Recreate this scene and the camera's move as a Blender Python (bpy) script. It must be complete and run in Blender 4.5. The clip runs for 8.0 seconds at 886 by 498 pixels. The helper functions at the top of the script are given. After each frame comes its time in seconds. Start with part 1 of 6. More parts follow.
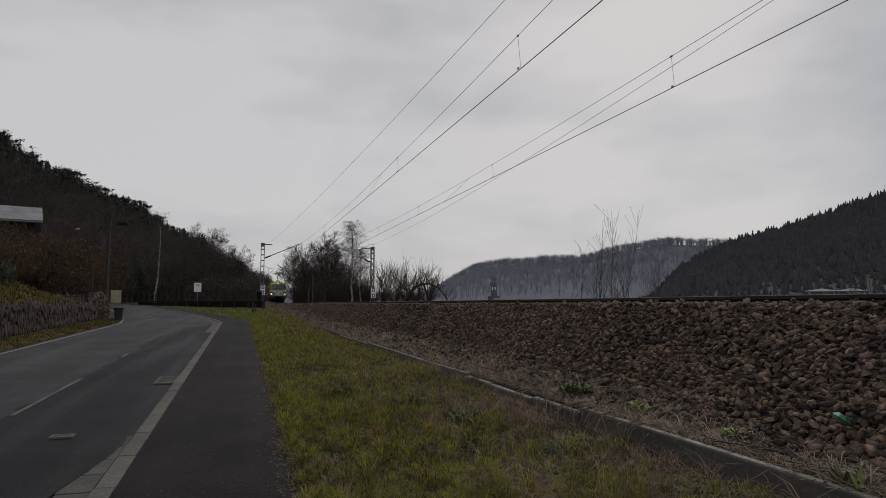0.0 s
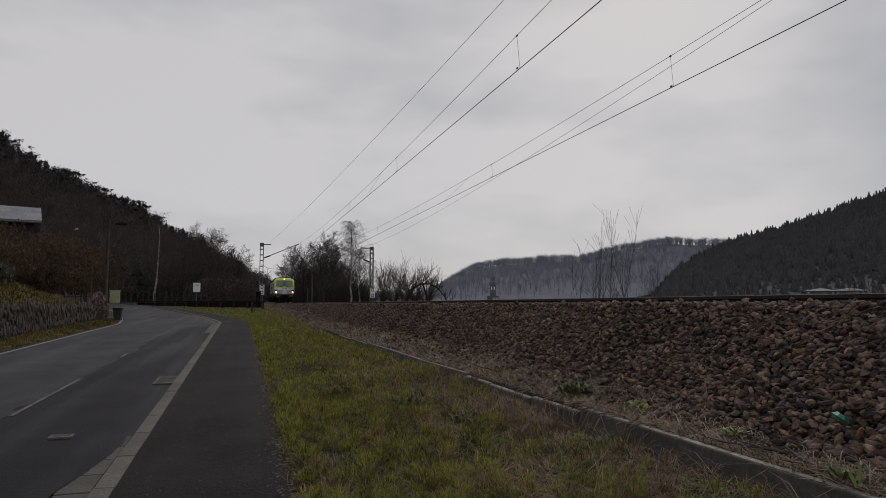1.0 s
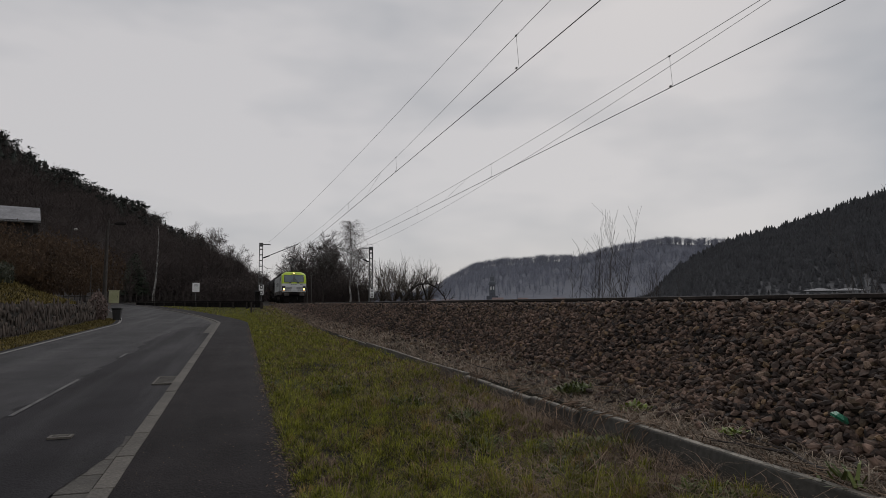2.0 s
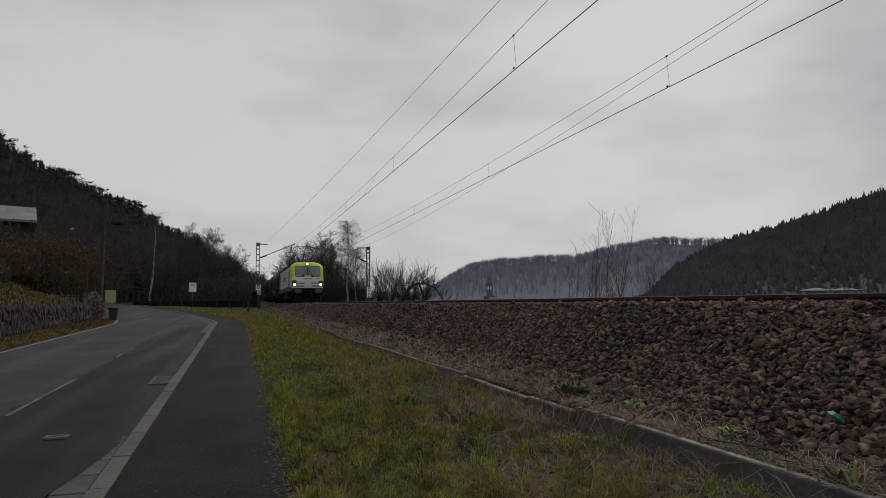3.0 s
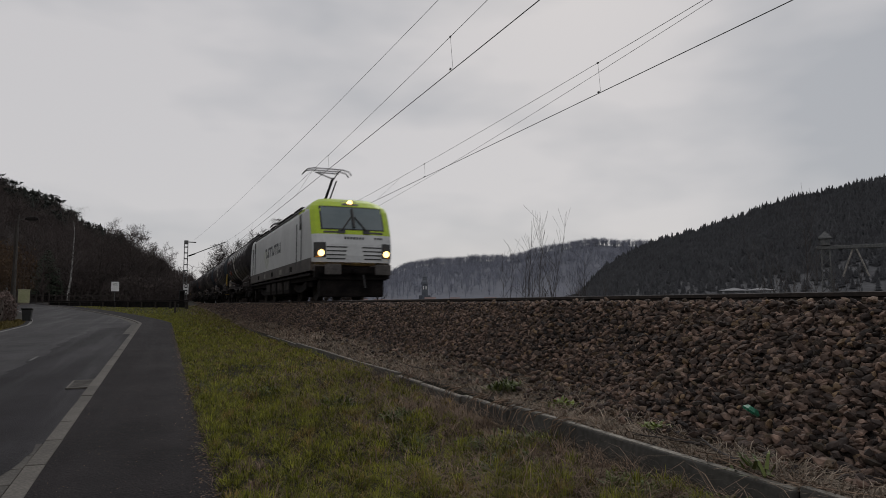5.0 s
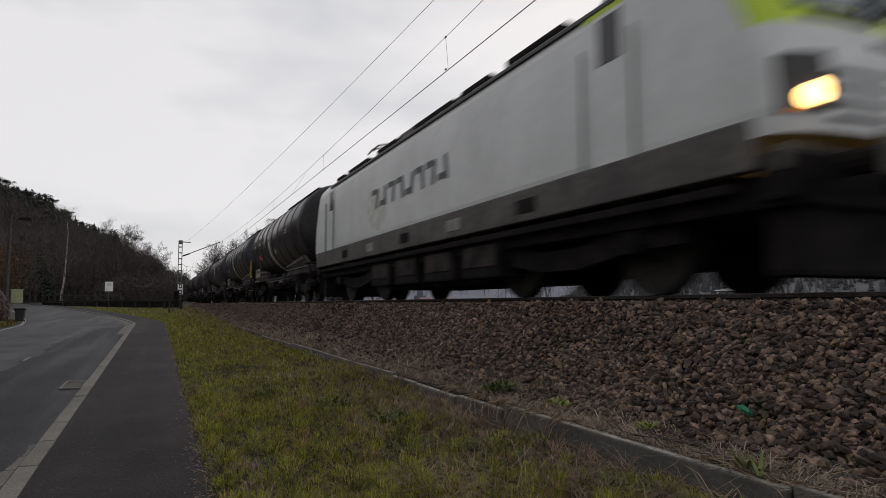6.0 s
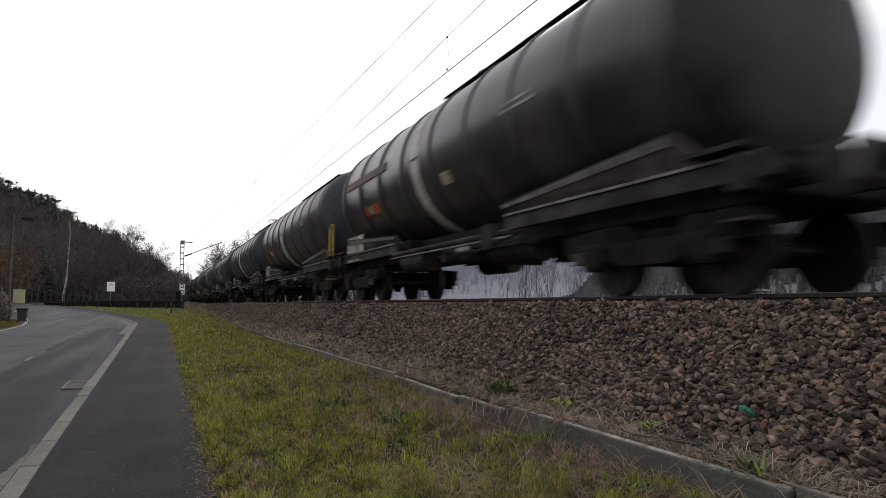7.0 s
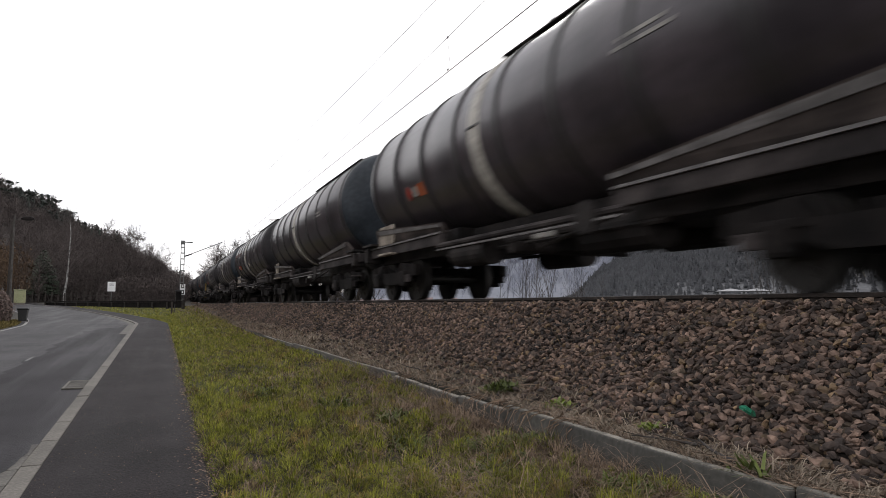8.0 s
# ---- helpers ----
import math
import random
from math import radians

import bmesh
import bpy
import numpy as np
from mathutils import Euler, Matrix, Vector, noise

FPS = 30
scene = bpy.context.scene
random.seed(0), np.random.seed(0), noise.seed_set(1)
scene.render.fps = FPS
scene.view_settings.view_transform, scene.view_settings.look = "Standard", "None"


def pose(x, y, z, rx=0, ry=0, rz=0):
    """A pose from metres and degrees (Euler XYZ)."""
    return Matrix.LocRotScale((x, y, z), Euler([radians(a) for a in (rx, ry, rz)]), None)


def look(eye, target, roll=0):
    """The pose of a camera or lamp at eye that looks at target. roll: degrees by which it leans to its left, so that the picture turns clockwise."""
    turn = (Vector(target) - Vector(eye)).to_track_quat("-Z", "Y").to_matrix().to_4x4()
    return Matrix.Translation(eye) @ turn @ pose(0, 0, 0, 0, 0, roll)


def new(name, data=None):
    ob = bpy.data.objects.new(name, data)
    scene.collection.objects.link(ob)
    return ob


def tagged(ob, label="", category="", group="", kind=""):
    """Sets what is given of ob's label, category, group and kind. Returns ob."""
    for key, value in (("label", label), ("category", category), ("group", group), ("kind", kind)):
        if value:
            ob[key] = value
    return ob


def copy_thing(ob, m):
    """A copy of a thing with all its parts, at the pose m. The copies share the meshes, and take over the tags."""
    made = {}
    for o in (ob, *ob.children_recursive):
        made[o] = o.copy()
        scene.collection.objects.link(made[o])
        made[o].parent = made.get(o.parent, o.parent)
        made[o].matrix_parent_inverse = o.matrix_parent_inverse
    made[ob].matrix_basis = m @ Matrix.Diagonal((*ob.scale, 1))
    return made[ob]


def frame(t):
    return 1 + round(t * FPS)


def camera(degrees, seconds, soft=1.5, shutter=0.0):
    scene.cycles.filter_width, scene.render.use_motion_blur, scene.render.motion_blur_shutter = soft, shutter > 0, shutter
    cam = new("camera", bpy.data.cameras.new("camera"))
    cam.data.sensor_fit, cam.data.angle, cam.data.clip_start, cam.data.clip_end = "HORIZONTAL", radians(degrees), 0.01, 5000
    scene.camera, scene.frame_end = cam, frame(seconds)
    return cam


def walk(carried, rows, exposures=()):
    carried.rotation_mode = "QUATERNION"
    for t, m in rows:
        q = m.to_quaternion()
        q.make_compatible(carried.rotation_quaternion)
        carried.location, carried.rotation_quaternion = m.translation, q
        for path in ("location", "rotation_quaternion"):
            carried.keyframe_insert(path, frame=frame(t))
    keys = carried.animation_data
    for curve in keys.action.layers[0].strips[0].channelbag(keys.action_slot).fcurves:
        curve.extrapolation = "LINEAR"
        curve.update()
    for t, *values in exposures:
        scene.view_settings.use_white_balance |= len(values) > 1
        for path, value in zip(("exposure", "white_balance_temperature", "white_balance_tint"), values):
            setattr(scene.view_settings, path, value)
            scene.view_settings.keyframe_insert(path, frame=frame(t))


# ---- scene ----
# ---- camera ----
EYE = (0.0, 0.0, 1.5)
RAIL = 1.59            # top of the rails
TRACK = 6.05           # near track's middle; the tracks run along y
TRACK2 = 10.25
cam = camera(69.0, 8.0, soft=0.6, shutter=0.45)
TURNS = [(0.0, 0.0, 4.87, 0.0), (0.5, -0.04, 4.86, 0.04), (1.0, -0.07, 4.86, 0.04), (1.5, -0.09, 4.86, 0.06),
         (2.3, -0.17, 4.85, 0.06), (3.0, -0.38, 4.84, 0.07), (3.5, -0.99, 4.82, 0.1), (4.0, -2.67, 4.79, 0.11),
         (4.5, -4.82, 4.79, 0.13), (4.9, -5.95, 4.8, 0.13), (5.4, -6.45, 4.81, 0.12), (6.0, -6.55, 4.82, 0.11), (6.5, -6.49, 4.83, 0.1),
         (7.0, -6.41, 4.83, 0.1), (7.5, -6.39, 4.83, 0.1), (8.0, -6.37, 4.84, 0.09)]
walk(cam, [(t, pose(*EYE, 90 + p, r, y - 17.3)) for t, y, p, r in TURNS],
     exposures=[(0.0, -0.1), (4.7, -0.08), (5.8, 0.2), (6.1, 0.5), (6.5, 0.82), (7.0, 1.07), (8.0, 1.27)])

# ---- world and light ----
world = bpy.data.worlds.new("overcast_sky")
scene.world = world
world.use_nodes = True
wn, wl = world.node_tree.nodes, world.node_tree.links
wn.clear()
w_out, w_bg = wn.new("ShaderNodeOutputWorld"), wn.new("ShaderNodeBackground")
w_sky = wn.new("ShaderNodeTexSky")
w_sky.sky_type, w_sky.sun_disc = "NISHITA", False
w_sky.sun_elevation, w_sky.sun_rotation = radians(32), radians(35)
w_dim = wn.new("ShaderNodeVectorMath")
w_dim.operation = "SCALE"
w_dim.inputs["Scale"].default_value = 0.10
w_co, w_map = wn.new("ShaderNodeTexCoord"), wn.new("ShaderNodeMapping")
w_map.inputs["Scale"].default_value = (1.0, 1.0, 2.6)
w_noise, w_noise2 = wn.new("ShaderNodeTexNoise"), wn.new("ShaderNodeTexNoise")
w_noise.inputs["Scale"].default_value, w_noise.inputs["Detail"].default_value, w_noise.inputs["Roughness"].default_value = 1.7, 4.0, 0.52
w_noise2.inputs["Scale"].default_value, w_noise2.inputs["Detail"].default_value = 5.0, 3.0
w_add = wn.new("ShaderNodeMath")
w_add.operation = "MULTIPLY_ADD"
w_add.inputs[1].default_value = 0.30
w_ramp = wn.new("ShaderNodeValToRGB")
w_ramp.color_ramp.elements[0].position, w_ramp.color_ramp.elements[0].color = 0.51, (0.425, 0.436, 0.462, 1)
w_ramp.color_ramp.elements[1].position, w_ramp.color_ramp.elements[1].color = 0.77, (0.622, 0.605, 0.612, 1)
w_mix = wn.new("ShaderNodeMix")
w_mix.data_type = "RGBA"
w_mix.inputs["Factor"].default_value = 0.95
wl.new(w_co.outputs["Generated"], w_map.inputs["Vector"])
wl.new(w_map.outputs["Vector"], w_noise.inputs["Vector"])
wl.new(w_map.outputs["Vector"], w_noise2.inputs["Vector"])
wl.new(w_noise2.outputs["Fac"], w_add.inputs[0])
wl.new(w_noise.outputs["Fac"], w_add.inputs[2])
wl.new(w_add.outputs["Value"], w_ramp.inputs["Fac"])
wl.new(w_sky.outputs["Color"], w_dim.inputs[0])
wl.new(w_dim.outputs["Vector"], w_mix.inputs["A"])
wl.new(w_ramp.outputs["Color"], w_mix.inputs["B"])
wl.new(w_mix.outputs["Result"], w_bg.inputs["Color"])
w_bg.inputs["Strength"].default_value = 1.0
wl.new(w_bg.outputs["Background"], w_out.inputs["Surface"])
sun = new("sun", bpy.data.lights.new("sun", "SUN"))
sun.data.energy, sun.data.angle, sun.data.color = 0.5, radians(25), (1.0, 0.97, 0.93)
sun.matrix_world = look((30, 40, 40), (0, 0, 0))

# ---- materials ----


def mat(name, c1, c2, scale=3.0, rough=0.8, bump=0.25, metal=0.0, grain=8.0, dark=0.75, island=0.0, objrand=0.0, spec=0.5, lo=0.35, hi=0.65, skew=1.0):
    """Two colours in large patches, a finer grain over them, relief from the grain."""
    m = bpy.data.materials.new(name)
    m.use_nodes = True
    n, l = m.node_tree.nodes, m.node_tree.links
    b = n["Principled BSDF"]
    co = n.new("ShaderNodeTexCoord")
    big, fine = n.new("ShaderNodeTexNoise"), n.new("ShaderNodeTexNoise")
    big.inputs["Scale"].default_value, big.inputs["Detail"].default_value = scale, 5
    fine.inputs["Scale"].default_value, fine.inputs["Detail"].default_value = scale * grain, 3
    l.new(co.outputs["Object"], big.inputs["Vector"])
    l.new(co.outputs["Object"], fine.inputs["Vector"])
    r = n.new("ShaderNodeMapRange")
    r.inputs["From Min"].default_value, r.inputs["From Max"].default_value = lo, hi
    l.new(big.outputs["Fac"], r.inputs["Value"])
    fac = r.outputs["Result"]
    if island or objrand:
        src = n.new("ShaderNodeNewGeometry").outputs["Random Per Island"] if island else n.new("ShaderNodeObjectInfo").outputs["Random"]
        if skew != 1.0:
            pw = n.new("ShaderNodeMath")
            pw.operation = "POWER"
            pw.inputs[1].default_value = skew
            l.new(src, pw.inputs[0])
            src = pw.outputs["Value"]
        k = n.new("ShaderNodeMix")
        k.inputs["Factor"].default_value = island or objrand
        l.new(fac, k.inputs["A"])
        l.new(src, k.inputs["B"])
        fac = k.outputs["Result"]
    mix = n.new("ShaderNodeMix")
    mix.data_type = "RGBA"
    mix.inputs["A"].default_value, mix.inputs["B"].default_value = (*c1, 1), (*c2, 1)
    l.new(fac, mix.inputs["Factor"])
    g = n.new("ShaderNodeMapRange")
    g.inputs["From Min"].default_value, g.inputs["From Max"].default_value = 0.3, 0.7
    g.inputs["To Min"].default_value, g.inputs["To Max"].default_value = dark, 2 - dark
    l.new(fine.outputs["Fac"], g.inputs["Value"])
    sc = n.new("ShaderNodeVectorMath")
    sc.operation = "SCALE"
    l.new(mix.outputs["Result"], sc.inputs[0])
    l.new(g.outputs["Result"], sc.inputs["Scale"])
    l.new(sc.outputs["Vector"], b.inputs["Base Color"])
    b.inputs["Roughness"].default_value, b.inputs["Metallic"].default_value = rough, metal
    b.inputs["Specular IOR Level"].default_value = spec
    if bump:
        bp = n.new("ShaderNodeBump")
        bp.inputs["Strength"].default_value, bp.inputs["Distance"].default_value = bump, 0.02
        l.new(fine.outputs["Fac"], bp.inputs["Height"])
        l.new(bp.outputs["Normal"], b.inputs["Normal"])
    return m


def glow(name, colour, strength):
    m = bpy.data.materials.new(name)
    m.use_nodes = True
    b = m.node_tree.nodes["Principled BSDF"]
    b.inputs["Base Color"].default_value = (*colour, 1)
    b.inputs["Emission Color"].default_value = (*colour, 1)
    b.inputs["Emission Strength"].default_value = strength
    return m


def asphalt(name, c1, c2, damp, spec=0.3):
    """Asphalt with worn patches, fine grit and damp, smoother areas."""
    m = mat(name, c1, c2, scale=0.35, rough=0.8, bump=0.5, grain=160.0, dark=0.5)
    n, l = m.node_tree.nodes, m.node_tree.links
    co, wet = n.new("ShaderNodeTexCoord"), n.new("ShaderNodeTexNoise")
    mp = n.new("ShaderNodeMapping")
    mp.inputs["Scale"].default_value = (1.8, 0.09, 1.0)
    wet.inputs["Scale"].default_value, wet.inputs["Detail"].default_value = 0.9, 6
    r = n.new("ShaderNodeMapRange")
    r.inputs["From Min"].default_value, r.inputs["From Max"].default_value = 0.45, 0.62
    r.inputs["To Min"].default_value, r.inputs["To Max"].default_value = 0.75, damp
    l.new(co.outputs["Object"], mp.inputs["Vector"])
    l.new(mp.outputs["Vector"], wet.inputs["Vector"])
    l.new(wet.outputs["Fac"], r.inputs["Value"])
    l.new(r.outputs["Result"], n["Principled BSDF"].inputs["Roughness"])
    smear, tone, shade = n.new("ShaderNodeTexNoise"), n.new("ShaderNodeMapRange"), n.new("ShaderNodeVectorMath")
    smear.inputs["Scale"].default_value, smear.inputs["Detail"].default_value, smear.inputs["Roughness"].default_value = 1.1, 9, 0.65
    tone.inputs["From Min"].default_value, tone.inputs["From Max"].default_value = 0.36, 0.66
    tone.inputs["To Min"].default_value, tone.inputs["To Max"].default_value = 0.68, 1.38
    shade.operation = "SCALE"
    l.new(co.outputs["Object"], smear.inputs["Vector"])
    l.new(smear.outputs["Fac"], tone.inputs["Value"])
    l.new(n["Principled BSDF"].inputs["Base Color"].links[0].from_socket, shade.inputs[0])
    l.new(tone.outputs["Result"], shade.inputs["Scale"])
    l.new(shade.outputs["Vector"], n["Principled BSDF"].inputs["Base Color"])
    n["Principled BSDF"].inputs["Specular IOR Level"].default_value = spec
    return m


M_ROAD = asphalt("road_asphalt", (0.0096, 0.0083, 0.0104), (0.0172, 0.0152, 0.0180), 0.62, 0.16)
M_ROAD_OLD = asphalt("older_asphalt", (0.027, 0.0255, 0.028), (0.041, 0.039, 0.0415), 0.64, 0.22)
M_PATH = asphalt("path_asphalt", (0.0138, 0.0117, 0.0125), (0.0215, 0.0182, 0.0190), 0.70, 0.08)
M_KERB = mat("kerb_concrete", (0.068, 0.061, 0.052), (0.125, 0.113, 0.098), 2.0, 0.85, 0.4, grain=20, objrand=0.5)
M_GUTTER = mat("gutter_concrete", (0.045, 0.041, 0.036), (0.095, 0.086, 0.075), 2.0, 0.85, 0.4, grain=20, objrand=0.5)
M_LINE = mat("worn_white_paint", (0.12, 0.115, 0.11), (0.24, 0.23, 0.22), 3.0, 0.7, 0.2, grain=12, dark=0.6)
# Soil kept very dark: shade between the grass blades is in its colour.
M_GROUND = mat("turf_soil_gap_shade", (0.016, 0.012, 0.007), (0.013, 0.012, 0.005), 0.7, 0.95, 0.8, grain=14, dark=0.5)
# Clump-sized dark and pale patches stand in for the shading of grass clumps.
M_GRASS = mat("grass_green", (0.022, 0.018, 0.004), (0.45, 0.33, 0.115), 5.0, 0.8, 0, grain=4, lo=0.4, hi=0.62, island=0.5, skew=1.5, spec=0.2)
M_FRESH = mat("grass_fresh", (0.019, 0.025, 0.003), (0.40, 0.40, 0.064), 5.0, 0.8, 0, grain=4, lo=0.4, hi=0.62, island=0.55, skew=1.5, spec=0.2)
M_DRY = mat("grass_dry", (0.045, 0.032, 0.023), (0.37, 0.265, 0.19), 1.2, 0.85, 0, grain=4, island=0.7, skew=1.5, spec=0.2)
M_STRAW = mat("pale_dead_straw", (0.075, 0.06, 0.046), (0.40, 0.325, 0.25), 1.2, 0.85, 0, grain=4, island=0.75, skew=1.1, spec=0.2)
M_BANKGRASS = mat("bank_grass_dull", (0.03, 0.025, 0.009), (0.30, 0.235, 0.085), 0.8, 0.9, 0, grain=4, island=0.6, skew=1.3, spec=0.1)
M_LEAFY = mat("weed_leaf_bright", (0.075, 0.11, 0.012), (0.20, 0.25, 0.03), 3, 0.55, 0, island=0.6)
M_HEDGE = mat("faded_flower_bush", (0.045, 0.034, 0.028), (0.34, 0.25, 0.22), 3, 0.8, 0, island=0.8, skew=1.6)
M_SPRUCE = mat("spruce_green", (0.018, 0.027, 0.016), (0.04, 0.055, 0.03), 0.6, 0.9, 0, island=0.5)
M_WEED = mat("weed_leaf", (0.028, 0.042, 0.006), (0.13, 0.16, 0.025), 3, 0.6, 0, island=0.6)
M_EDGING = mat("edging_concrete", (0.058, 0.056, 0.05), (0.095, 0.09, 0.08), 1.6, 0.88, 0.25, grain=14, dark=0.78)
M_EDGETOP = mat("edging_concrete_pale", (0.15, 0.14, 0.12), (0.30, 0.275, 0.235), 3.0, 0.88, 0.5, grain=12, dark=0.6)
M_STONE = mat("ballast_stone", (0.011, 0.0082, 0.0076), (0.228, 0.150, 0.112), 1.0, 0.85, 0.4, grain=22, dark=0.5, island=0.88, skew=1.9)
def ochre_some(m, colour, share):
    """Tints a share of the joined stones ochre."""
    n, l = m.node_tree.nodes, m.node_tree.links
    b = n["Principled BSDF"]
    src = b.inputs["Base Color"].links[0].from_socket
    geo, mul, fr, gt = n.new("ShaderNodeNewGeometry"), n.new("ShaderNodeMath"), n.new("ShaderNodeMath"), n.new("ShaderNodeMath")
    mul.operation, fr.operation, gt.operation = "MULTIPLY", "FRACT", "LESS_THAN"
    mul.inputs[1].default_value, gt.inputs[1].default_value = 37.3, share
    l.new(geo.outputs["Random Per Island"], mul.inputs[0])
    l.new(mul.outputs["Value"], fr.inputs[0])
    l.new(fr.outputs["Value"], gt.inputs[0])
    mix = n.new("ShaderNodeMix")
    mix.data_type, mix.blend_type = "RGBA", "MULTIPLY"
    mix.inputs["B"].default_value = (*colour, 1)
    l.new(gt.outputs["Value"], mix.inputs["Factor"])
    l.new(src, mix.inputs["A"])
    l.new(mix.outputs["Result"], b.inputs["Base Color"])


ochre_some(M_STONE, (1.02, 1.02, 0.78), 0.14)
# Near-black bed colour stands for the shade in gaps between the stones.
M_BALLAST = mat("ballast_bed_shade", (0.005, 0.0042, 0.0036), (0.03, 0.023, 0.019), 9.0, 0.95, 1.0, grain=4, dark=0.5)
M_RAIL = mat("rail_rust", (0.02, 0.015, 0.012), (0.04, 0.028, 0.022), 3.0, 0.7, 0.3, metal=0.3)
M_RAILTOP = mat("rail_head_steel", (0.10, 0.095, 0.092), (0.17, 0.16, 0.155), 3.0, 0.5, 0.1, metal=0.8)
M_SLEEPER = mat("sleeper_concrete", (0.15, 0.13, 0.11), (0.24, 0.21, 0.18), 3.0, 0.9, 0.4)
M_STEEL = mat("mast_steel", (0.085, 0.088, 0.088), (0.145, 0.145, 0.14), 3.0, 0.6, 0.2, metal=0.4)
M_WIRE = mat("wire_dark", (0.02, 0.02, 0.02), (0.035, 0.033, 0.03), 3.0, 0.6, 0)
M_POLE = mat("pole_dark", (0.065, 0.06, 0.055), (0.10, 0.093, 0.085), 2.0, 0.85, 0.1, spec=0.2)
M_SAP = mat("sapling_bark", (0.035, 0.03, 0.028), (0.075, 0.063, 0.055), 1.0, 0.9, 0, island=0.5)
M_DASH = mat("faded_paint", (0.042, 0.04, 0.041), (0.12, 0.116, 0.114), 4.0, 0.7, 0.2, grain=12, dark=0.5)
M_IVY = mat("ivy_leaf", (0.016, 0.022, 0.010), (0.055, 0.058, 0.03), 3, 0.6, 0, island=0.6)
M_WHITE = mat("sign_white", (0.72, 0.72, 0.70), (0.8, 0.8, 0.79), 2.0, 0.5, 0.05, dark=0.94)
M_BLACK = mat("black_paint", (0.018, 0.018, 0.018), (0.03, 0.03, 0.03), 2.0, 0.5, 0.1)
M_WALLST = mat("wall_stone", (0.038, 0.031, 0.027), (0.135, 0.105, 0.086), 1.5, 0.95, 0.8, grain=9, dark=0.55, objrand=0.55)
M_MORTAR = mat("wall_joint", (0.02, 0.017, 0.014), (0.04, 0.033, 0.026), 2.5, 0.95, 0.8)
M_ROOF = mat("fibre_cement_roof", (0.17, 0.17, 0.18), (0.25, 0.25, 0.26), 1.2, 0.85, 0.4)
M_HOUSE = mat("house_render", (0.035, 0.028, 0.024), (0.055, 0.045, 0.038), 1.0, 0.9, 0.4)
M_BARK = mat("bark_dark", (0.025, 0.02, 0.017), (0.05, 0.042, 0.036), 2.0, 0.95, 0.3, island=0.4)
M_TWIG = mat("bare_twigs", (0.040, 0.032, 0.030), (0.085, 0.066, 0.060), 0.3, 0.95, 0, island=0.5)
M_BIRCH = mat("birch_bark", (0.10, 0.095, 0.09), (0.34, 0.33, 0.31), 2.5, 0.8, 0.2, grain=5, dark=0.5)
M_WILLOW = mat("willow_twig", (0.05, 0.04, 0.032), (0.10, 0.08, 0.062), 0.6, 0.9, 0, island=0.5)
M_SHRUB = mat("shrub_brown", (0.034, 0.022, 0.015), (0.105, 0.064, 0.034), 0.5, 0.95, 0, island=0.5)
M_CONIFER = mat("conifer_needles", (0.012, 0.016, 0.013), (0.026, 0.031, 0.023), 0.1, 0.9, 0, island=0.5)
M_HILL = mat("wooded_hillside_soil", (0.025, 0.021, 0.02), (0.042, 0.035, 0.031), 0.06, 0.98, 0.8, grain=18, dark=0.6)
# Haze over the river and far hills is put into these base colours.
M_HILL_R = mat("river_hillside_hazed", (0.064, 0.065, 0.071), (0.071, 0.072, 0.078), 0.02, 0.98, 0.6, grain=18, dark=0.7)
M_FIR_R = mat("river_firs_hazed", (0.108, 0.110, 0.118), (0.120, 0.123, 0.131), 0.02, 0.95, 0, island=0.5)
M_HILL_F = mat("far_hillside_hazed", (0.115, 0.123, 0.150), (0.130, 0.138, 0.167), 0.01, 0.98, 0.4, grain=18, dark=0.85)
M_WOOD_F = mat("far_woods_hazed", (0.215, 0.226, 0.27), (0.24, 0.251, 0.297), 0.012, 0.98, 0, island=0.6)


def see_through(m, share):
    """Needles and twigs that let light through, so their shaded sides are not black."""
    n, l = m.node_tree.nodes, m.node_tree.links
    b, tr, mix = n["Principled BSDF"], n.new("ShaderNodeBsdfTranslucent"), n.new("ShaderNodeMixShader")
    l.new(b.inputs["Base Color"].links[0].from_socket, tr.inputs["Color"])
    mix.inputs["Fac"].default_value = share
    l.new(b.outputs["BSDF"], mix.inputs[1])
    l.new(tr.outputs["BSDF"], mix.inputs[2])
    l.new(mix.outputs["Shader"], n["Material Output"].inputs["Surface"])


for m in (M_FIR_R, M_WOOD_F, M_GRASS, M_FRESH):
    see_through(m, 0.5 if m in (M_FIR_R, M_WOOD_F) else 0.25)
# train
M_SILVER = mat("loco_light_grey_paint", (0.52, 0.53, 0.525), (0.61, 0.62, 0.615), 0.8, 0.38, 0.03, grain=10, dark=0.95)
M_LIME = mat("loco_lime_paint", (0.36, 0.50, 0.01), (0.44, 0.58, 0.016), 0.8, 0.4, 0.03, dark=0.95)
M_SKIRT = mat("loco_dark_grey_skirt", (0.062, 0.057, 0.054), (0.11, 0.10, 0.092), 1.5, 0.6, 0.1, spec=0.25)
M_UNDER = mat("underframe_grime", (0.005, 0.0045, 0.0045), (0.017, 0.014, 0.013), 2.5, 0.85, 0.4, spec=0.12)
M_GRIMY = mat("grimy_box_lid", (0.010, 0.009, 0.0085), (0.05, 0.042, 0.038), 2.2, 0.8, 0.3, spec=0.15)
M_PALELIME = mat("pale_lime_emblem", (0.48, 0.50, 0.44), (0.57, 0.585, 0.545), 0.9, 0.4, 0.03)
M_WHEEL = mat("wheel_steel", (0.012, 0.011, 0.010), (0.03, 0.026, 0.023), 3.0, 0.6, 0.2, metal=0.4)
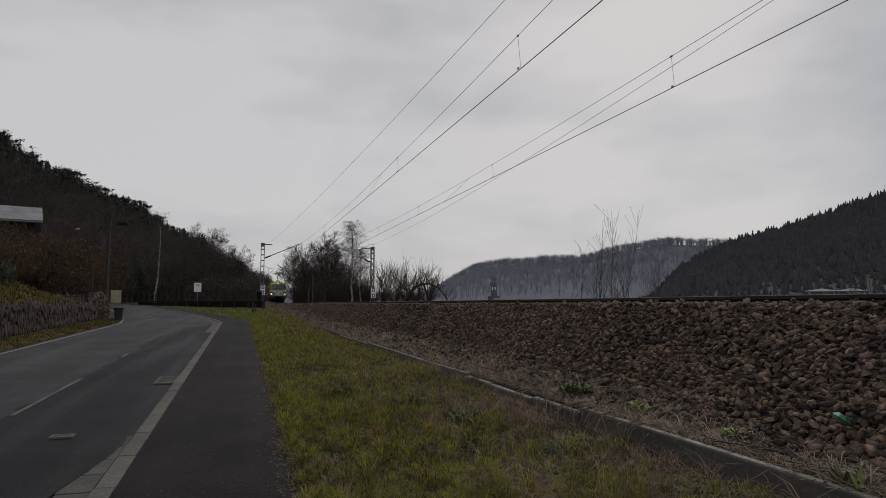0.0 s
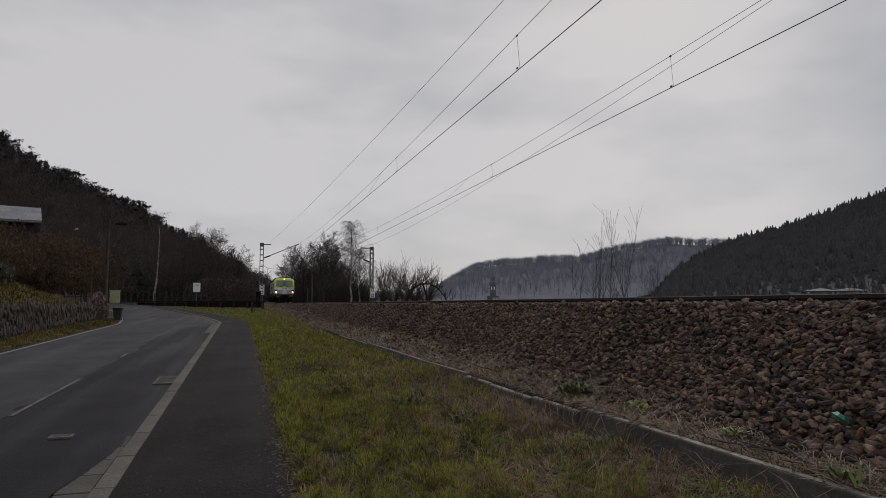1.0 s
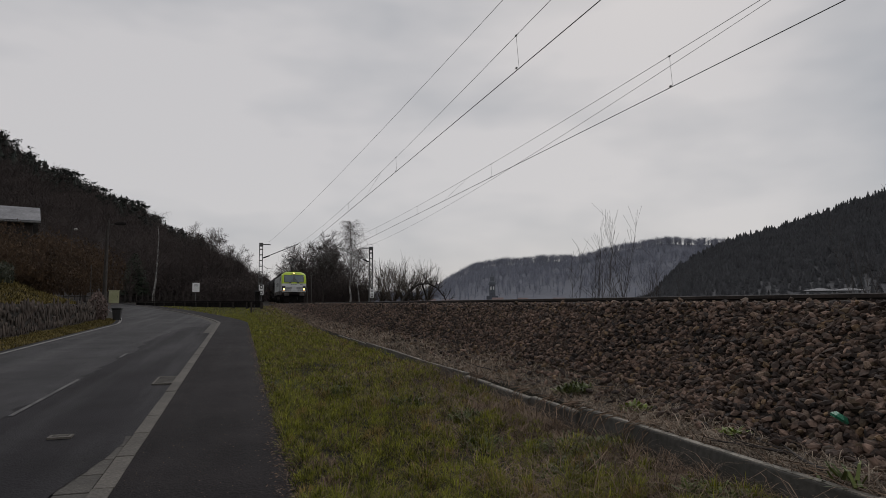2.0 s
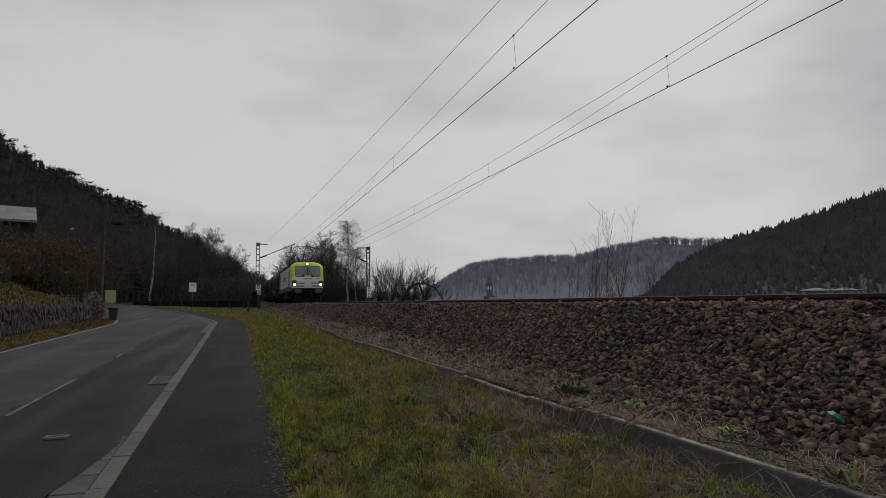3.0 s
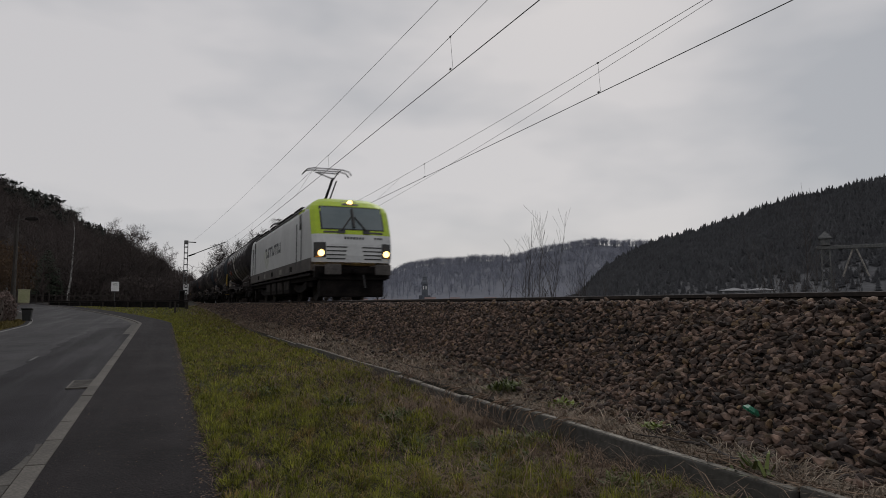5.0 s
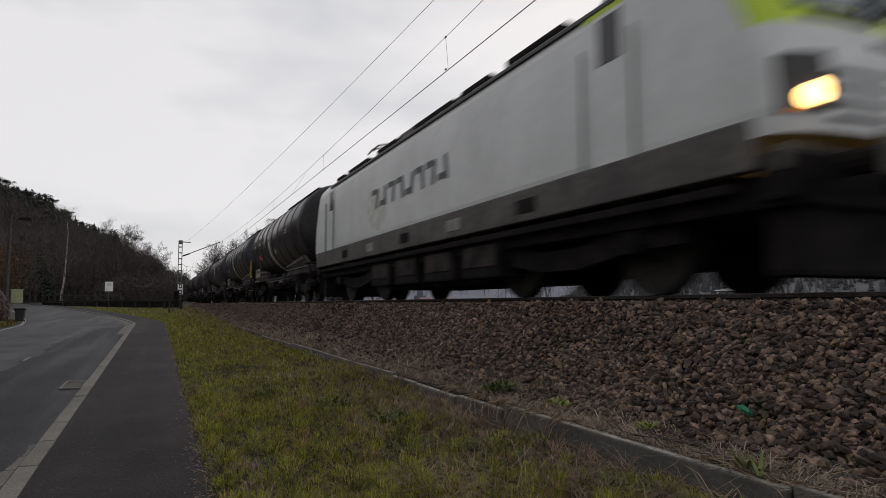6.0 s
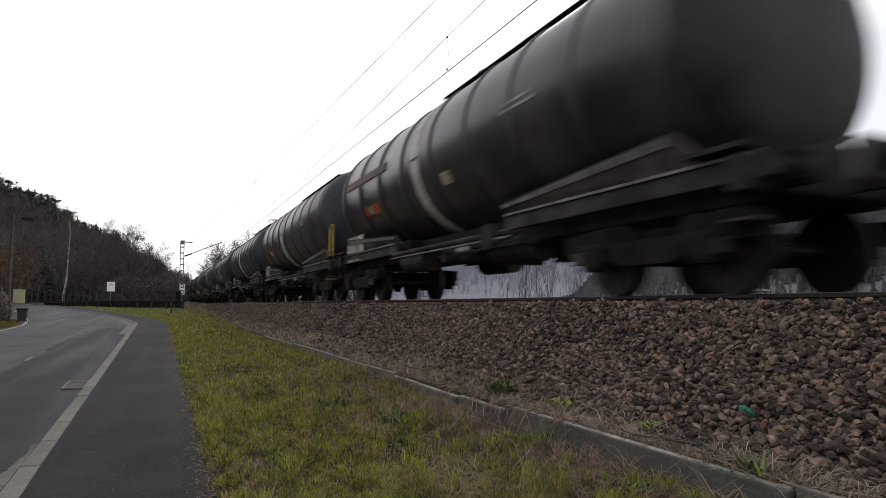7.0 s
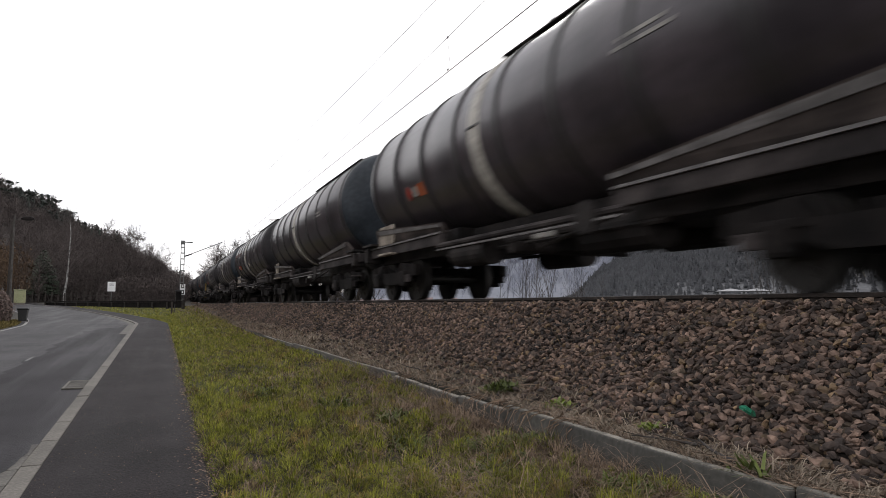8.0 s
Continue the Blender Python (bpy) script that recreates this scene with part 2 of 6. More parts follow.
# Blue-grey base colour holds the sky's reflection in the glass.
M_GLASS = mat("sky_pale_glass", (0.085, 0.118, 0.128), (0.115, 0.15, 0.16), 0.5, 0.07, 0, dark=0.98, spec=0.8)
M_GLASS2 = mat("cab_side_glass", (0.01, 0.011, 0.012), (0.016, 0.017, 0.018), 0.5, 0.15, 0, dark=0.98, spec=0.4)
M_LETTER = mat("lettering_grey", (0.05, 0.055, 0.06), (0.07, 0.075, 0.08), 2.0, 0.5, 0)
M_LAMP = glow("headlamp_lit", (1.0, 0.58, 0.20), 4.2)
M_AMBER = mat("amber_reflector", (0.55, 0.22, 0.02), (0.6, 0.27, 0.03), 3.0, 0.4, 0)
M_PLATE = mat("pale_plate", (0.17, 0.16, 0.145), (0.32, 0.30, 0.27), 3.0, 0.6, 0.1)
M_YELLOW = mat("rail_yellow", (0.19, 0.12, 0.014), (0.30, 0.195, 0.024), 4.0, 0.6, 0.1, dark=0.7)
M_ORANGE = mat("placard_orange", (0.27, 0.06, 0.018), (0.36, 0.085, 0.026), 4.0, 0.5, 0)
M_RED = mat("placard_red", (0.26, 0.034, 0.022), (0.34, 0.05, 0.03), 4.0, 0.5, 0)
M_BAND = mat("pale_tank_band", (0.24, 0.222, 0.195), (0.42, 0.39, 0.345), 1.6, 0.55, 0.1, grain=6, dark=0.7)


def tank_paint():
    """Black tank paint, streaked and dusted."""
    m = mat("tank_black_paint", (0.0125, 0.0113, 0.0137), (0.062, 0.050, 0.056), 0.8, 0.30, 0.08, grain=9, dark=0.75, objrand=0.35)
    n, l = m.node_tree.nodes, m.node_tree.links
    for node in n:
        if node.type == "TEX_NOISE" and node.inputs["Scale"].default_value < 1:
            mp = n.new("ShaderNodeMapping")
            mp.inputs["Scale"].default_value = (1.0, 2.2, 0.35)
            co = n.new("ShaderNodeTexCoord")
            l.new(co.outputs["Object"], mp.inputs["Vector"])
            l.new(mp.outputs["Vector"], node.inputs["Vector"])
    return m


M_TANK = tank_paint()

# ---- mesh helpers ----


def part(name, bm, material, parent=None, label="", smooth=False, m=None):
    """Link a bmesh as one mesh object under a thing or part."""
    me = bpy.data.meshes.new(name)
    bm.to_mesh(me)
    bm.free()
    return piece(name, me, material, parent, label, smooth, m)


def piece(name, me, material, parent=None, label="", smooth=False, m=None):
    if material and not me.materials:
        me.materials.append(material)
    if smooth:
        for p in me.polygons:
            p.use_smooth = True
    ob = new(name, me)
    if parent:
        ob.parent = parent
    if m:
        ob.matrix_basis = m
    if label:
        ob["label"] = label
    return ob


def thing(name, label, category, m=None, group="", kind=""):
    ob = new(name)
    ob.empty_display_size = 0.2
    if m:
        ob.matrix_basis = m
    return tagged(ob, label, category, group, kind)


def box(bm, c, s, bevel=0.0, rot=None):
    r = bmesh.ops.create_cube(bm, size=1.0)
    vs = r["verts"]
    for v in vs:
        v.co = Vector((v.co.x * s[0], v.co.y * s[1], v.co.z * s[2]))
    if bevel:
        es = list({e for v in vs for e in v.link_edges})
        out = bmesh.ops.bevel(bm, geom=es, offset=min(bevel, min(s) * 0.45), segments=2, affect="EDGES", profile=0.6)
        vs = list({v for v in out["verts"]} | {v for v in vs if v.is_valid})
    mm = Matrix.Translation(c) @ (rot or Matrix.Identity(4))
    for v in vs:
        v.co = mm @ v.co
    return bm


def boxed(c, s, bevel=0.0, rot=None):
    return box(bmesh.new(), c, s, bevel, rot)


def tube(bm, p0, p1, r0, r1=None, n=10, caps=True):
    r1 = r0 if r1 is None else r1
    p0, p1 = Vector(p0), Vector(p1)
    q = (p1 - p0).to_track_quat("Z", "Y").to_matrix()
    rings = []
    for p, r in ((p0, r0), (p1, r1)):
        rings.append([bm.verts.new(p + q @ Vector((r * math.cos(2 * math.pi * i / n), r * math.sin(2 * math.pi * i / n), 0))) for i in range(n)])
    for i in range(n):
        bm.faces.new((rings[0][i], rings[0][(i + 1) % n], rings[1][(i + 1) % n], rings[1][i]))
    if caps:
        bm.faces.new(rings[0][::-1])
        bm.faces.new(rings[1])
    return bm


def tubed(p0, p1, r0, r1=None, n=10):
    return tube(bmesh.new(), p0, p1, r0, r1, n)


def loft(bm, rings, close=True, caps=True):
    vs = [[bm.verts.new(p) for p in ring] for ring in rings]
    n = len(vs[0])
    for a, b in zip(vs, vs[1:]):
        for i in range(n if close else n - 1):
            bm.faces.new((a[i], a[(i + 1) % n], b[(i + 1) % n], b[i]))
    if caps:
        bm.faces.new(vs[0][::-1])
        bm.faces.new(vs[-1])
    bmesh.ops.recalc_face_normals(bm, faces=bm.faces)
    return bm


def extrude_profile(pts, y0, y1):
    """A closed outline in x and z, swept along y."""
    return loft(bmesh.new(), [[(x, y, z) for x, z in pts] for y in (y0, y1)])


def tri_mesh(name, v, f):
    """A mesh from vertex and triangle arrays."""
    me = bpy.data.meshes.new(name)
    v, f = np.asarray(v, np.float32), np.asarray(f, np.int32)
    me.vertices.add(len(v))
    me.vertices.foreach_set("co", v.ravel())
    me.loops.add(f.size)
    me.loops.foreach_set("vertex_index", f.ravel())
    me.polygons.add(len(f))
    me.polygons.foreach_set("loop_start", np.arange(0, f.size, 3, dtype=np.int32))
    me.polygons.foreach_set("loop_total", np.full(len(f), 3, np.int32))
    me.polygons.foreach_set("use_smooth", np.zeros(len(f), bool))
    me.update(calc_edges=True)
    return me


def scatter(v, f, places, scales, turns):
    """Joined copies of one small mesh: places (n,3), scales (n,) or (n,3), turns about z (n,)."""
    n = len(places)
    s = np.asarray(scales, float)
    s = np.repeat(s[:, None], 3, 1) if s.ndim == 1 else s
    p = v[None] * s[:, None]
    c, sn = np.cos(turns)[:, None], np.sin(turns)[:, None]
    q = np.stack([p[..., 0] * c - p[..., 1] * sn, p[..., 0] * sn + p[..., 1] * c, p[..., 2]], -1) + np.asarray(places)[:, None]
    return q.reshape(-1, 3), (f[None] + (np.arange(n) * len(v))[:, None, None]).reshape(-1, 3)


def joined(lots):
    vs, fs, k = [], [], 0
    for v, f in lots:
        vs.append(v)
        fs.append(f + k)
        k += len(v)
    return np.concatenate(vs), np.concatenate(fs)


def limbs(segs):
    """Three-sided tapered tubes for many limbs at once: rows of x0 y0 z0 x1 y1 z1 r0 r1."""
    s = np.asarray(segs, float)
    a, b, r0, r1 = s[:, :3], s[:, 3:6], s[:, 6:7], s[:, 7:8]
    d = b - a
    d /= np.linalg.norm(d, axis=1, keepdims=True) + 1e-9
    h = np.where(np.abs(d[:, 2:3]) > 0.9, [[1.0, 0, 0]], [[0, 0, 1.0]])
    u = np.cross(d, h)
    u /= np.linalg.norm(u, axis=1, keepdims=True) + 1e-9
    w = np.cross(d, u)
    v = []
    for p, r in ((a, r0), (b, r1)):
        for k in range(3):
            t = 2 * math.pi * k / 3
            v.append(p + r * (math.cos(t) * u + math.sin(t) * w))
    v = np.stack(v, 1)
    f = np.array([[0, 1, 4], [0, 4, 3], [1, 2, 5], [1, 5, 4], [2, 0, 3], [2, 3, 5]])
    return v.reshape(-1, 3), (f[None] + (np.arange(len(s)) * 6)[:, None, None]).reshape(-1, 3)


def grow(rng, height, r, levels=4, kids=6, spread=0.75, droop=0.0, first=0.25, shrink=0.5, wiggle=0.12, stems=1, lean=0.0, minr=0.006):
    """Limbs of a bare tree, as rows for limbs(): trunk, boughs, branches and twigs."""
    out = []

    def limb(p, d, length, r0, level):
        n = max(2, 5 - level)
        pts, q, e = [(p, r0)], p.copy(), d.copy()
        for i in range(n):
            e = e + rng.normal(0, wiggle, 3) + np.array([0, 0, 0.10 if level < 2 else -droop])
            e /= np.linalg.norm(e)
            q = q + e * length / n
            rr = max(minr, r0 * (1 - 0.8 * (i + 1) / n))
            out.append((*pts[-1][0], *q, pts[-1][1], rr))
            pts.append((q.copy(), rr))
        if level >= levels - 1:
            return
        count = kids if level else int(kids * 1.8)
        for k in range(count):
            t = first + (1 - first) * (k + rng.random()) / count if level == 0 else 0.2 + 0.8 * (k + rng.random()) / count
            i = min(n - 1, int(t * n))
            fr = t * n - i
            base = pts[i][0] * (1 - fr) + pts[i + 1][0] * fr
            br = pts[i][1] * (1 - fr) + pts[i + 1][1] * fr
            along = pts[i + 1][0] - pts[i][0]
            along /= np.linalg.norm(along)
            side = rng.normal(0, 1, 3)
            side -= side.dot(along) * along
            side /= np.linalg.norm(side) + 1e-9
            nd = along * (1 - spread) + side * spread
            nd /= np.linalg.norm(nd)
            limb(base, nd, length * shrink * (1.15 - 0.5 * t) * rng.uniform(0.8, 1.2), max(minr, br * 0.55), level + 1)

    for s in range(stems):
        a = rng.uniform(0, 6.28)
        tip = np.array([math.cos(a) * lean, math.sin(a) * lean, 1.0])
        limb(np.array([0.12 * math.cos(a), 0.12 * math.sin(a), -0.1]) * (stems > 1), tip / np.linalg.norm(tip), height * rng.uniform(0.8, 1.0), r, 0)
    return out


# ---- the lie of the land ----


def rise(y):
    """Height of the road, which climbs gently beside the level track."""
    return 0.0165 * np.clip(y, -30, 112)


def bend(y):
    """How far the road has turned away to the left."""
    return 0.08 * np.clip(np.asarray(y, float) - 33.5, 0, 90) ** 1.26


def step(a, b, t):
    t = np.clip((t - a) / (b - a), 0, 1)
    return t * t * (3 - 2 * t)


def verge_z(y):
    return np.maximum(0.29 + 0.04 * step(5.0, 6.0, y) + 0.06 * step(6.5, 9, y), rise(y) + 0.03)


def shelf_z(y):
    return np.maximum(0.53, rise(y) + 0.05)


def foot(y):
    """Where the bare stones of the ballast begin."""
    return 3.56 + 0.52 * step(3.0, 7.0, np.asarray(y, float)) + 0.05 * np.sin(1.9 * np.asarray(y, float)) * np.sin(0.7 * np.asarray(y, float) + 1)


def shelf_at(x, y):
    """The straw-covered shelf behind the edging, which climbs a little towards the stones."""
    return shelf_z(y) + 0.15 * step(4.0, 8.0, y) * np.clip((x - 3.15) / (foot(y) - 3.15), 0, 1) ** 1.3


def land(x, y):
    x, y = np.broadcast_arrays(np.asarray(x, float), np.asarray(y, float))
    r, b = rise(y), bend(y)
    z = r - 0.03
    # verge, shelf behind the edging, ballast, and the fall to the river
    v = verge_z(y)
    z = np.where(x > 0.4 - b, r + 0.01 + (v - r) * step(0.4, 2.9, x), z)
    f, zf = foot(y), shelf_at(foot(y), y)
    z = np.where(x > 3.03, shelf_at(x, y), z)
    z = np.where(x > f, zf - 0.02 + (1.34 - zf) * np.clip((x - f) / (4.70 - f), 0, 1), z)
    z = np.where(x > 12.6, 1.36 - 4.5 * step(12.6, 22, x), z)
    # left: strip, retaining wall and bank
    q = -5.6 - b - x
    walled = step(37.6, 36.6, y) * step(2, 4, y)
    z = np.where(q > 0, r - 0.02 + 0.05 * np.clip(q, 0, 1.2), z)
    up = np.clip(q - 1.45, 0, 60)
    bank = np.where(walled > 0.5, 1.32 + 0.36 * np.clip(up, 0, 4) + 0.2 * np.clip(up - 4, 0, 40), r + 0.12 + 0.12 * np.clip(up, 0, 40))
    z = np.where(q > 1.95, bank, z)
    return z

# ---- large structure ----


def sheet(name, xs, ys, material, label, category, height=land, lift=0.0):
    xx, yy = np.meshgrid(xs, ys)
    v = np.stack([xx, yy, height(xx, yy) + lift], -1).reshape(-1, 3)
    n, m = len(xs), len(ys)
    i = (np.arange(m - 1)[:, None] * n + np.arange(n - 1)).ravel()
    f = np.concatenate([np.stack([i, i + 1, i + n + 1], 1), np.stack([i, i + n + 1, i + n], 1)])
    return tagged(piece(name, tri_mesh(name, v, f), material), label, category, kind="structure")


gx = np.concatenate([[-3500, -1500, -600, -300, -160], np.arange(-90, -8, 2.0), np.arange(-8, 0.2, 0.4), np.arange(0.2, 4.8, 0.1), np.arange(5, 13, 0.5), np.arange(13, 24, 1.0), [40, 80, 160, 320, 700, 1500, 3500]])
gy = np.concatenate([[-3500, -1500, -500, -150, -60], np.arange(-30, 0, 3.0), np.arange(0, 60, 0.5), np.arange(60, 130, 3.0), [150, 200, 300, 500, 900, 1600, 3500]])


def rough_land(x, y):
    near = np.exp(-np.abs(y - 12) / 25.0)
    bumps = 0.05 * np.sin(1.9 * x + 0.7 * y) * np.sin(1.3 * y - 0.8 * x) + 0.03 * np.sin(4.1 * x - 2.2 * y)
    grass = step(0.5, 1.0, x) * step(3.0, 2.6, x)
    return land(x, y) + bumps * grass * near


sheet("ground", gx, gy, M_GROUND, "turf and bare soil beside the road and railway, darkened for shade between blades", "ground", rough_land)


def strip(name, x0, x1, ys, material, label, category, lift, parent=None, n=6, thick=0.0):
    """A paved strip that follows the road's bend; x0 and x1 are its edges on the straight."""
    v, f = [], []
    for y in ys:
        b, slope = float(bend(y)), float(bend(y + 0.5) - bend(y))
        for k in range(n + 1):
            x = x0 + (x1 - x0) * k / n
            v.append((x - b, y, float(rise(y)) + lift))
    for j in range(len(ys) - 1):
        for k in range(n):
            a = j * (n + 1) + k
            f += [(a, a + 1, a + n + 2), (a, a + n + 2, a + n + 1)]
    ob = piece(name, tri_mesh(name, v, f), material, parent)
    return tagged(ob, label, category, kind="structure") if category else ob


ry = np.concatenate([np.arange(-25, 30, 1.0), np.arange(30, 112, 0.75)])
road = strip("road", -5.75, -1.02, ry, M_ROAD, "damp grey asphalt road bending away past the bank", "road", 0.0, n=8)
pavement = strip("pavement", -0.87, 0.40, ry, M_PATH, "dark asphalt footpath with a crumbling grass edge", "pavement", 0.03)


def worn_lane():
    """Older, paler asphalt: one lane up close, with a ragged border, the whole road further on."""
    v, f, n = [], [], 8
    ys = np.concatenate([np.arange(-25, 4, 1.0), np.arange(4, 36, 0.2), np.arange(36, 110, 0.75)])
    rng = np.random.default_rng(17)
    rag = np.convolve(rng.normal(0, 0.11, len(ys) + 4), np.ones(5) / 3.2, "valid")
    for j, y in enumerate(ys):
        right = -2.62 + rag[j] * float(step(3, 8, y)) + 1.52 * float(step(27.5, 33, y + 6 * rag[j]))
        for k in range(n + 1):
            v.append((-5.4 + (min(right, -1.08) + 5.4) * k / n - float(bend(y)), y, float(rise(y)) + 0.004))
    for j in range(len(ys) - 1):
        for k in range(n):
            a = j * (n + 1) + k
            f += [(a, a + 1, a + n + 2), (a, a + n + 2, a + n + 1)]
    piece("worn_lane", tri_mesh("worn_lane", v, f), M_ROAD_OLD, road, "paler worn lane of older asphalt on the road")


worn_lane()
strip("edge_line", -5.55, -5.43, np.arange(-25, 80, 0.75), M_LINE, "", "", 0.008, road, 1)
for y0, y1 in ((4.4, 5.6), (7.6, 8.3), (9.1, 12.6), (16.5, 17.5)):
    strip("centre_dash", -2.64, -2.58, np.linspace(y0, y1, 4), M_DASH, "", "", 0.008, road, 1)
# bits of gravel and crumbs along the footpath's ragged edge
rng = np.random.default_rng(5)


def pebble(rng, flat=0.6):
    bm = bmesh.new()
    bmesh.ops.create_icosphere(bm, subdivisions=1, radius=1.0)
    p = np.array([v.co[:] for v in bm.verts])
    t = np.array([[v.index for v in fa.verts] for fa in bm.faces])
    bm.free()
    p *= rng.uniform(0.85, 1.12, (len(p), 1))
    for _ in range(9):
        nrm = rng.normal(0, 1, 3)
        nrm /= np.linalg.norm(nrm)
        over = np.maximum(p @ nrm - rng.uniform(0.46, 0.66), 0)
        p -= over[:, None] * nrm
    p *= np.array([1.3, rng.uniform(0.75, 1.05), flat])
    return p, t


def tilted(p, rng):
    e = Euler(rng.uniform(-0.75, 0.75, 3)).to_matrix()
    return p @ np.array(e).T


n = 5000
ey = 2.5 + 26 * rng.random(n) ** 1.6
ex = 0.40 + rng.normal(0, 0.07, n) - bend(ey)
crumbs = scatter(*pebble(rng), np.stack([ex, ey, rise(ey) + 0.03], 1), rng.uniform(0.004, 0.016, n), rng.uniform(0, 6.28, n))
n = 2600
gy2 = 2.5 + 16 * rng.random(n) ** 1.5
grit = scatter(*pebble(rng), np.stack([-0.85 + 1.22 * rng.random(n), gy2, rise(gy2) + 0.031], 1), rng.uniform(0.0025, 0.007, n), rng.uniform(0, 6.28, n))
tagged(piece("path_crumbs", tri_mesh("path_crumbs", *joined([crumbs, grit])), M_STONE), "loose grit and crumbs along the footpath edge", "gravel", kind="stuff")


def kerbs():
    k = thing("kerb", "flush row of pale weathered concrete kerb stones", "kerb", kind="structure")
    bm = boxed((0, 0, 0), (0.15, 0.985, 0.12), 0.008)
    me = bpy.data.meshes.new("kerb_stone")
    bm.to_mesh(me)
    bm.free()
    for i in range(-9, 84):
        y = -1.0 + i * 1.0
        b = float(bend(y))
        a = math.degrees(math.atan2(float(bend(y + 0.5) - bend(y - 0.5)), 1.0))
        piece("kerb_stone", me, M_KERB, k, m=pose(-0.945 - b, y, float(rise(y)) - 0.022 + random.uniform(-0.004, 0.004), 0.95, 0, a + random.uniform(-0.4, 0.4)))
    g = thing("gutter", "flat concrete gutter slabs partly covered by asphalt", "gutter", kind="structure")
    me2 = bpy.data.meshes.new("gutter_slab")
    bm = boxed((0, 0, 0), (0.245, 0.485, 0.08), 0.008)
    bm.to_mesh(me2)
    bm.free()
    for i in range(-19, 17):
        y = -0.75 + 0.5 * i
        piece("gutter_slab", me2, M_GUTTER, g, m=pose(-1.16, y, float(rise(y)) - 0.027 + random.uniform(-0.003, 0.003), 0.95, 0, random.uniform(-0.4, 0.4)))
    for i in range(40):
        y = 26 + 0.5 * i
        b = float(bend(y))
        a = math.degrees(math.atan2(float(bend(y + 0.5) - bend(y - 0.5)), 1.0))
        piece("gutter_slab", me2, M_GUTTER, g, m=pose(-1.16 - b, y, float(rise(y)) - 0.03, 0.95, 0, a))


kerbs()


def gutter_patch():
    """Asphalt dragged over the gutter slabs, with a slanting ragged edge."""
    rng = np.random.default_rng(19)
    ys = np.arange(5.2, 7.6, 0.06)
    right = -1.30 + 0.26 * np.clip((ys - 5.4) / 1.7, 0, 1) + np.cumsum(rng.normal(0, 0.006, len(ys)))
    v = [(x, y, float(rise(y)) + 0.019) for y, r in zip(ys, right) for x in (-1.34, min(r, -1.04))]
    f = [t for j in range(len(ys) - 1) for t in ((2 * j, 2 * j + 1, 2 * j + 3), (2 * j, 2 * j + 3, 2 * j + 2))]
    piece("gutter_patch", tri_mesh("gutter_patch", v, f), M_ROAD, road, "dark asphalt dragged over the gutter slabs")


gutter_patch()


def drain_cover(name, c, sx, sy, bars, label):
    d = thing(name, label, "drain cover", pose(c[0], c[1], float(rise(c[1])) + 0.012, 0.95))
    bm = bmesh.new()
    for s in (-1, 1):
        box(bm, (s * sx / 2, 0, 0), (0.03, sy, 0.02))
        box(bm, (0, s * (sy / 2 - 0.015), 0.001), (sx - 0.03, 0.03, 0.02))
    part("frame", bm, M_KERB, d)
    part("well", boxed((0, 0, -0.006), (sx - 0.03, sy - 0.06, 0.006)), M_BLACK, d)
    for i in range(bars):
        part("bar", boxed((0, (i + 0.5 - bars / 2) * (sy - 0.06) / bars, 0.004), (sx - 0.03, (sy - 0.06) / bars * 0.62, 0.012)), M_GUTTER, d)


drain_cover("gully_grate", (-1.17, 12.0), 0.30, 0.95, 8, "iron gully grate set in the road beside the kerb")
drain_cover("valve_cover", (-1.73, 7.65), 0.19, 0.15, 3, "small iron valve cover set in wet asphalt")

# ---- railway ----


def railway():
    for tx, name in ((TRACK, "near"), (TRACK2, "far")):
        t = thing("railway_track", "railway track with rusty rails on concrete sleepers", "railway track", group="railway tracks", kind="structure")
        for s in (-1, 1):
            x = tx + s * 0.755
            z = RAIL
            prof = [(-0.075, -0.17), (0.075, -0.17), (0.075, -0.155), (0.012, -0.135), (0.012, -0.05), (0.036, -0.04), (0.036, -0.006), (-0.036, -0.006), (-0.036, -0.04), (-0.012, -0.05), (-0.012, -0.135), (-0.075, -0.155)]
            part("rail", extrude_profile([(x + a, z + b) for a, b in prof], -60, 420), M_RAIL, t)
            part("rail_head", extrude_profile([(x - 0.034, z - 0.008), (x + 0.034, z - 0.008), (x + 0.028, z), (x - 0.028, z)], -60, 420), M_RAILTOP, t, "polished steel running surface")
        me = bpy.data.meshes.new("sleeper")
        bm = boxed((0, 0, 0), (2.6, 0.26, 0.2), 0.02)
        bm.to_mesh(me)
        bm.free()
        for i in range(150):
            piece("sleeper", me, M_SLEEPER, t, m=pose(tx, -6 + 0.62 * i, RAIL - 0.27))


railway()


